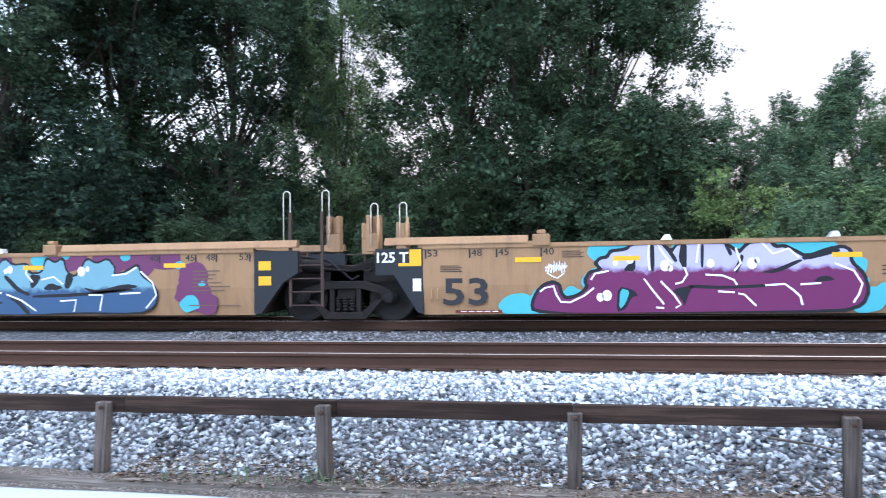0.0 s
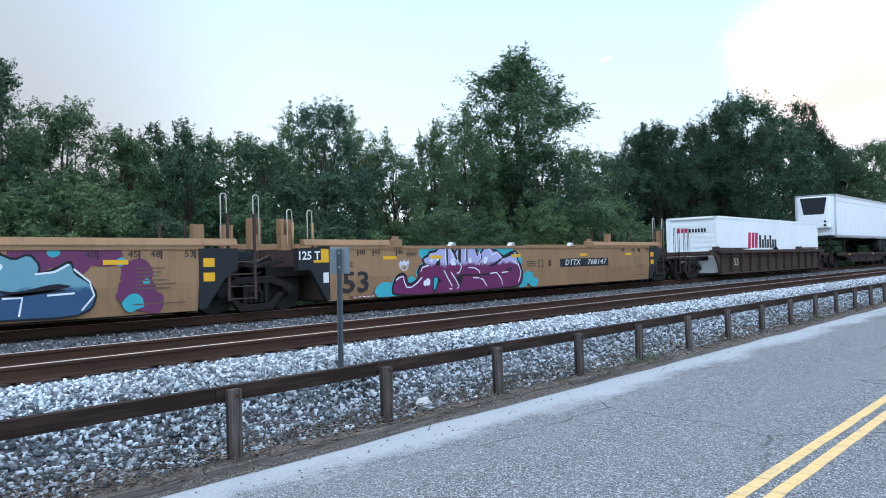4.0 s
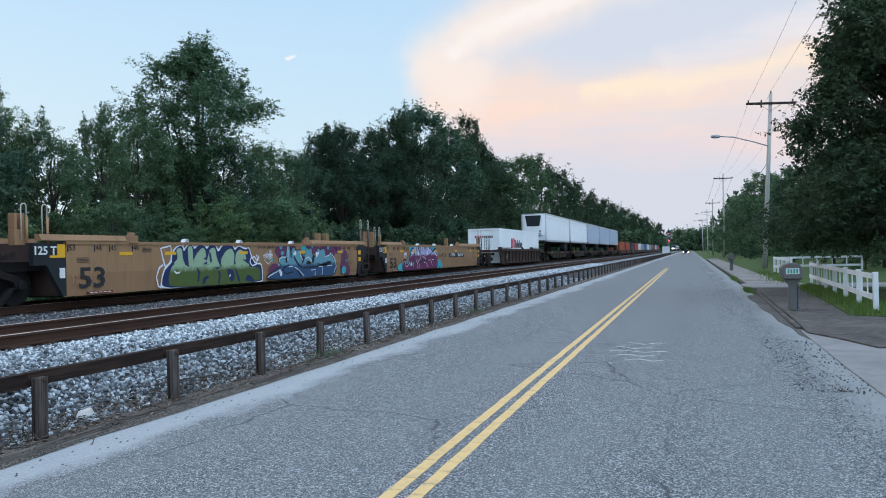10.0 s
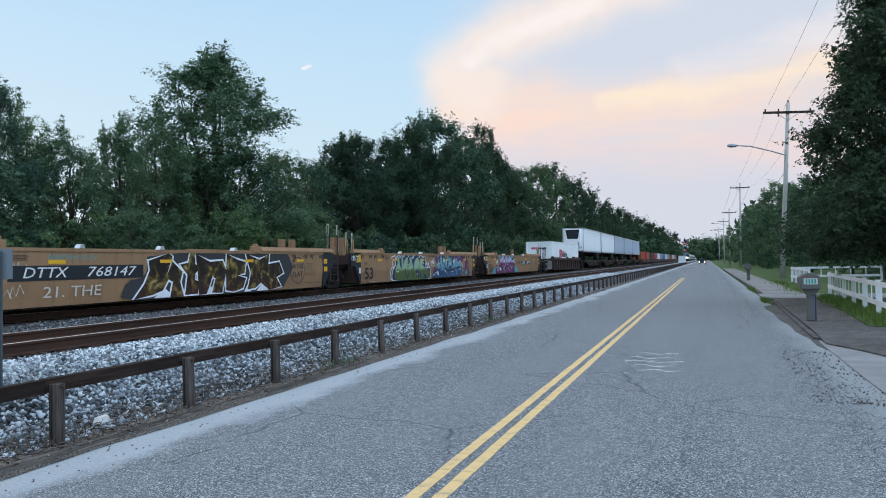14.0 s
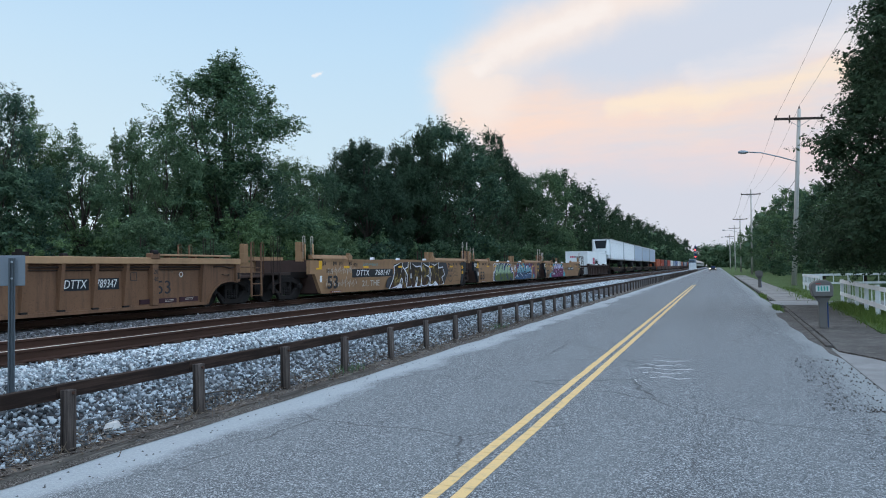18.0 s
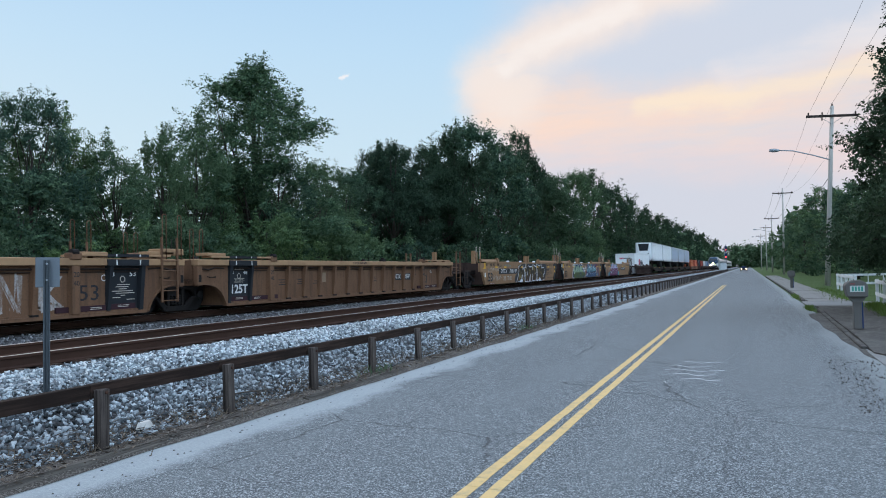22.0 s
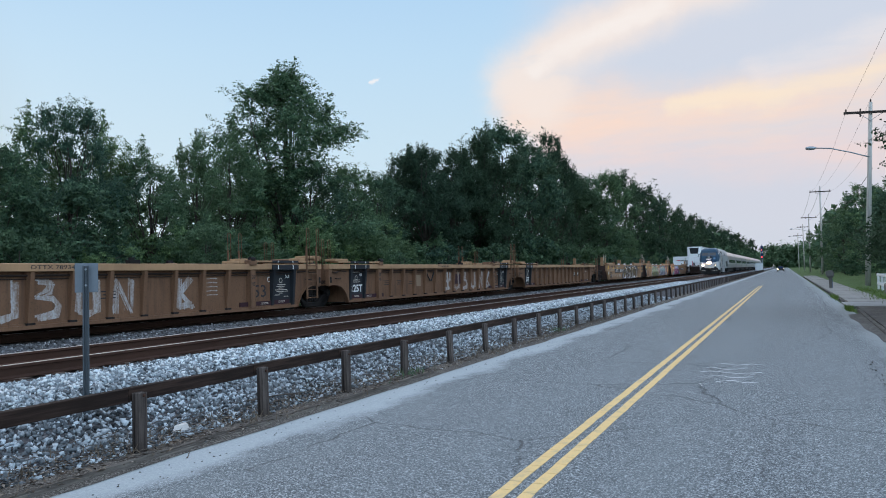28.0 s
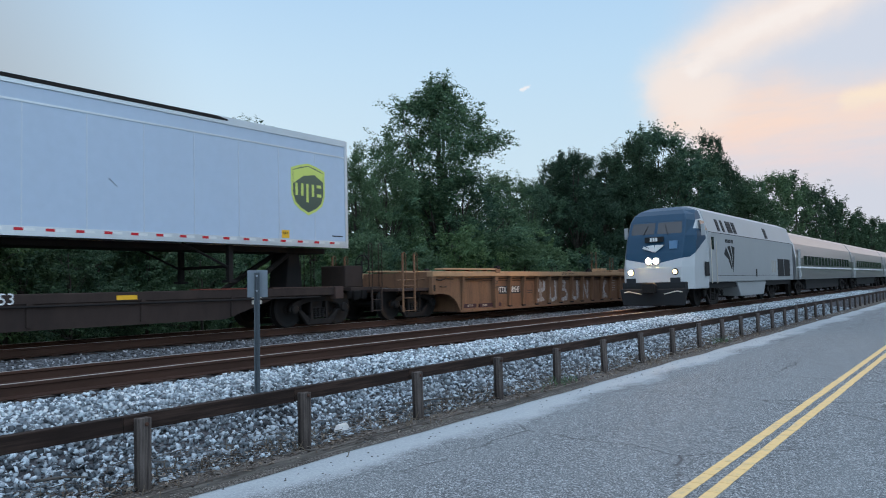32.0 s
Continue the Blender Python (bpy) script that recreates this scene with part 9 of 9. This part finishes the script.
for c in (car_d, car_e, car_f):
    bay_mark(c, 16.34 if c is car_d else 16.62, 0.64, "53", 0.52, M_LETTER_B, 0.56)
    if c is not car_f:
        lettering("125T", 0.36, M_LETTER_W, c, on_side(1.414, 2.27, 0.58), width=0.76, label="white load lettering", bold=0.008)
        lettering("43", 0.17, M_LETTER_W, c, on_side(1.414, 1.95, 1.08), width=0.13, label="white length mark")
        lettering("48", 0.17, M_LETTER_W, c, on_side(1.414, 2.58, 1.08), width=0.19, label="white length mark")
        stroke(c, "round_stencil", [(2.27 + 0.075 * math.cos(0.63 * q), 0.98 + 0.075 * math.sin(0.63 * q)) for q in range(11)], 0.02, M_HANDRAIL, 1, "round stencilled mark", base=1.412)
        for k in range(4):
            part("stencil_line", Geo().box(1.411, 1.4145, 2.05, 2.45 + 0.08 * (k % 2), 0.79 + 0.035 * k, 0.80 + 0.035 * k), M_HANDRAIL, c)
        part("stencil_line", Geo().box(1.411, 1.4145, 2.08, 2.52, 1.17, 1.185), M_HANDRAIL, c)
    if c is not car_d:
        lettering("53", 0.17, M_LETTER_W, c, on_side(1.414, 17.95, 1.08), width=0.20, label="white length mark")
        lettering("8", 0.17, M_LETTER_W, c, on_side(1.414, 17.32, 1.08), width=0.09, label="white length mark")
        stroke(c, "round_stencil", [(17.62 + 0.075 * math.cos(0.63 * q), 0.96 + 0.075 * math.sin(0.63 * q)) for q in range(11)], 0.02, M_HANDRAIL, 1, "round stencilled mark", base=1.412)
        for k, (p, q) in enumerate(((17.45, 17.85), (17.40, 17.80), (17.50, 17.75), (17.25, 17.95), (17.40, 18.0), (17.55, 17.70), (17.30, 17.55), (17.75, 18.0))):
            part("stencil_line", Geo().box(1.411, 1.4145, p, q, 0.82 - 0.052 * k, 0.838 - 0.052 * k), M_HANDRAIL, c)
    lettering("DTTX 789347", 0.12, M_LETTER_B, c, on_side(1.583, 9.6, 1.375), width=1.15, label="small black car number")
    for k, yy in enumerate((4.55, 5.65, 6.65, 11.1)):
        for q in range(2 if k == 2 else 3):
            part("stencil_line", Geo().box(1.400, 1.404, yy - 0.20 + 0.06 * (q % 2), yy + 0.22, 0.66 + 0.075 * q, 0.685 + 0.075 * q), M_LETTER_B, c)
    stroke(c, "round_stencil", [(17.05 + 0.07 * math.cos(0.63 * q), 1.0 + 0.07 * math.sin(0.63 * q)) for q in range(11)], 0.02, M_LETTER_W, 1, "round pale mark", base=RIB)
    for p, q, z0, z1 in ((15.1, 15.32, 0.86, 0.875), (15.1, 15.32, 1.06, 1.075), (15.1, 15.115, 0.875, 1.06), (15.305, 15.32, 0.875, 1.06)):
        part("stencil_box", Geo().box(1.400, 1.404, p, q, z0, z1), M_LETTER_B, c)
for c, mid0, mid1 in ((car_d, 13.30, 14.27), (car_f, 4.58, 5.52)):
    for mid, tx in ((mid0, "DTTX"), (mid1, "789347")):
        part("name_panel", Geo().box(1.399, 1.406, mid - 0.43, mid + 0.43, 0.66, 0.94), M_BLACK, c, "black reporting panel")
        lettering(tx, 0.29, M_LETTER_W, c, on_side(1.410, mid, 0.80), width=0.68, shear=0.2, label="white reporting mark" if tx == "DTTX" else "white car number")
m = Mat("thin_white_roller_paint")
_s = m.noise(1.0, 6, 0.7, (9, 9, 1.2))
_f = m.noise(26, 5, 0.75)
M_CHALK = m.done(m.mix(m.ramp(m.math("ADD", m.math("MULTIPLY", _s, 0.6), m.math("MULTIPLY", _f, 0.4)), [(0.40, 0.95), (0.60, 0.10)]), (0.50, 0.50, 0.51), (0.185, 0.105, 0.062)), 0.8)
ZZ = {"W": [[(0, 1), (0.2, 0), (0.5, 0.7), (0.8, 0), (1, 1)]], "U": [[(0.1, 1), (0.1, 0.1), (0.5, 0), (0.9, 0.1), (0.9, 1)]], "S": [[(0.15, 0.97), (0.62, 0.95), (0.55, 0.72), (0.1, 0.56), (0.7, 0.52), (0.92, 0.3), (0.8, 0.06), (0.12, 0.0)]],
      "N": [[(0.1, 0), (0.15, 1), (0.85, 0), (0.9, 1)]], "K": [[(0.15, 0), (0.15, 1)], [(0.85, 1), (0.25, 0.5), (0.9, 0.0)], [(0.1, 0.02), (0.9, 0.1)]], "Y": [[(0.0, 1), (0.06, 0.6), (0.45, 0.42), (0.9, 0.58), (1, 1)], [(0.48, 1), (0.5, 0)], [(0.15, 0.02), (0.85, 0.06)]], "A": [[(0.1, 0), (0.5, 1), (0.9, 0)], [(0.2, 0.4), (0.8, 0.4)]]}


def roller_word(car, word, y0, pitch):
    for k, ch in enumerate(word):
        if ch == " ":
            continue
        rs = random.Random(17 + 5 * k)
        a0 = y0 + pitch * k + 0.17
        for pts in ZZ[ch]:
            for j, w in enumerate((0.13, 0.07, 0.05, 0.035)):
                o = (0.0, 0.05, -0.06, 0.09)[j]
                stroke(car, "roller_letter", [(a0 + 0.62 * a + o + rs.uniform(-0.02, 0.02), 0.34 + 0.76 * b - o * 0.5 + rs.uniform(-0.03, 0.03)) for a, b in pts], w, M_CHALK, 1.2 + 0.2 * j, "scrubby thin white painted letter", base=RIB)
        for j in range(3):
            c = a0 + rs.uniform(0.02, 0.58)
            stroke(car, "paint_run", [(c, 0.42), (c + 0.004, 0.42 - rs.uniform(0.06, 0.16))], 0.012, M_CHALK, 1.1, "thin white paint run", base=RIB)


roller_word(car_f, "YUSUN K", 4.05 + 3.0, 1.0)
roller_word(car_e, "YUSUNK", 3.78 + 1.028 * 6, 1.028)
for k in range(5):
    stroke(car_f, "roller_line", [(14.35, 0.62 + 0.11 * k), (14.55, 0.63 + 0.11 * k), (14.78, 0.62 + 0.11 * k)], 0.03, M_CHALK, 1.5, "white painted line", base=RIB)
M_FADED = plain("faded_scrubbed_patch", (0.27, 0.19, 0.13), 0.8, 0, 0.25, 5)
part("scrubbed_patch", Geo().box(1.400, 1.4025, 7.2, 7.62, 0.55, 1.02), M_FADED, car_e, "pale scrubbed patch")
part("scrubbed_patch", Geo().box(1.400, 1.4025, 7.0, 7.32, 0.70, 1.04), M_FADED, car_d, "pale scrubbed patch")
for p in (11.1, 11.75):
    part("sill_patch", Geo().box(1.400, 1.4028, p, p + 0.5, 0.55, 1.02), M_PLUM, car_e, "dark plum painted-out patch")
part("hanging_cable", Geo().tube([(1.44, 8.10, 1.16), (1.45, 8.24, 0.96), (1.45, 8.42, 0.78), (1.45, 8.55, 0.76), (1.45, 8.66, 0.86), (1.44, 8.90, 1.16)], 0.028, 6), M_BLACK, car_e, "dark hanging cable")

lettering("53", 0.50, M_HANDRAIL, car_x, on_side(1.404, 4.5, 0.68), width=0.52, label="faded white number")

# white container: coloured emblem bars in place of its name
M_XRED = plain("red_emblem", (0.55, 0.02, 0.08), 0.5)
for k in range(3):
    part("emblem_bar", Geo().prism([(4.0 + 0.50 * k, 1.20), (4.36 + 0.50 * k, 1.20), (4.46 + 0.50 * k, 2.0), (4.10 + 0.50 * k, 2.0)], "x", 1.284, 1.292), M_XRED, white_box, "red emblem bar")
for k in range(7):
    part("emblem_bar", Geo().box(1.284, 1.292, 5.65 + 0.40 * k, 5.93 + 0.40 * k, 1.20, 1.66 + 0.22 * (k in (0, 2, 4))), M_LETTER_B, white_box, "black emblem bar")
for k in range(3):
    part("emblem_bar", Geo().box(-0.75 + 0.2 * k, -0.6 + 0.2 * k, 0.042, 0.05, 2.0, 2.2), M_XRED, white_box)
for k in range(6):
    part("emblem_bar", Geo().box(-0.13 + 0.15 * k, -0.03 + 0.15 * k, 0.042, 0.05, 2.0, 2.18), M_LETTER_B, white_box)

# shield emblem, conspicuity strips and decals of the pale trailer
M_SHIELD_D = Mat("shield_dark_green")
_x, _y, _z = M_SHIELD_D.xyz()
M_SHIELD_D = M_SHIELD_D.done(M_SHIELD_D.mix(M_SHIELD_D.math("MULTIPLY", M_SHIELD_D.math("SUBTRACT", _z, 2.1), 0.9, clamp=True), (0.055, 0.075, 0.055), (0.10, 0.12, 0.08)), 0.4)
M_SHIELD_Y = plain("shield_yellow_green", (0.56, 0.62, 0.16), 0.4, 0, 0.06)


def shield(k, drop=0.0):
    return [(14.68 + k * (a - 14.68), 2.66 + k * (b - 2.66)) for a, b in ((14.08, 3.12), (14.38, 3.22), (14.68, 3.28), (14.98, 3.22), (15.28, 3.12), (15.28, 2.45), (15.18, 2.20), (14.98, 2.05), (14.68, 1.92), (14.38, 2.05), (14.18, 2.20), (14.08, 2.45))]


part("emblem", Geo().prism(shield(1.0), "x", 1.290, 1.296), M_SHIELD_Y, shield_trailer, "yellow-green shield border")
part("emblem", Geo().prism(shield(0.90), "x", 1.290, 1.2985), M_SHIELD_D, shield_trailer, "dark green shield field")
part("emblem", Geo().prism([(14.15, 3.06), (14.68, 3.20), (15.21, 3.06), (15.21, 2.84), (14.9, 3.0), (14.5, 2.94), (14.15, 2.72)], "x", 1.290, 1.301), M_SHIELD_Y, shield_trailer, "yellow-green arc")
for a, b, c, d in ((14.22, 14.30, 2.42, 2.74), (14.42, 14.50, 2.42, 2.74), (14.60, 14.68, 2.26, 2.74), (14.80, 14.88, 2.42, 2.74), (14.98, 15.14, 2.42, 2.50), (14.98, 15.14, 2.66, 2.74)):
    part("emblem_bar", Geo().box(1.290, 1.3015, a, b, c, d), M_SHIELD_Y, shield_trailer, "yellow-green bar of the emblem")
M_LENS0 = plain("grey_scuff", (0.20, 0.22, 0.26), 0.7)
M_REFRED = plain("red_reflective_strip", (0.50, 0.02, 0.03), 0.4, 0, 0.05)
for k in range(27):
    yy = 0.35 + 0.58 * k
    part("reflective_strip", Geo().box(1.308, 1.3135, yy, yy + 0.17, 1.195, 1.25), M_REFRED, shield_trailer, "red reflective strip")
    part("reflective_strip", Geo().box(1.308, 1.3135, yy + 0.17, yy + 0.38, 1.195, 1.25), M_LETTER_W, shield_trailer, "white reflective strip")
part("lift_decal", Geo().box(1.290, 1.296, 13.75, 14.0, 1.30, 1.50), M_CARYELLOW, shield_trailer, "yellow square decal")
lettering("LIFT", 0.09, M_LETTER_B, shield_trailer, on_side(1.299, 13.875, 1.42), label="black decal lettering")
part("decal", Geo().box(1.290, 1.295, 15.55, 15.95, 1.40, 1.43), M_LETTER_B, shield_trailer)
part("scuff", Geo().prism([(9.15, 2.32), (9.33, 2.17), (9.34, 2.185), (9.17, 2.335)], "x", 1.290, 1.2945), M_LENS0, shield_trailer, "dark scuff mark")
part("roof_tarp", Geo().prism([(0.0, 4.06), (11.8, 4.06), (12.1, 4.02), (12.1, 3.98), (0.0, 3.98)], "x", 1.27, 1.318), M_GRIME, shield_trailer, "dark torn roof edge strip")
lettering("53", 0.30, M_LETTER_W, sp, on_side(1.345, 8.2, 0.92), label="white number on the sill")

# ---- what moves ----


def run_freight(t):
    """Metres that the freight train has gone since the start."""
    u = t / 32
    return 118.169 * u + 0.833 * u ** 2 + 10.592 * u ** 3 - 3.380 * u ** 4


def run_passenger(t):
    """Where the locomotive's nose stands along the track."""
    return 26.3 + 21.5 * (32 - t)


def motions():
    times = [2.0 * k for k in range(17)]
    for c in FREIGHT:
        s, z = PLACE[c]
        walk(c, [(t, pose(FAR, s + run_freight(t), RAILTOP + z)) for t in times])
    for c in PASSENGER:
        s, z = PLACE[c]
        walk(c, [(t, pose(NEAR, run_passenger(t) + s, RAILTOP + z)) for t in times])
    # wheels near the viewer roll
    for ws, y in ROLLING:
        rows = []
        for k in range(int(32 / 0.16) + 1):
            t = min(32.0, 0.16 * k)
            rows.append((t, pose(0, y, 0.483, -math.degrees(run_freight(t) / 0.483) % 360)))
        walk(ws, rows)


motions()
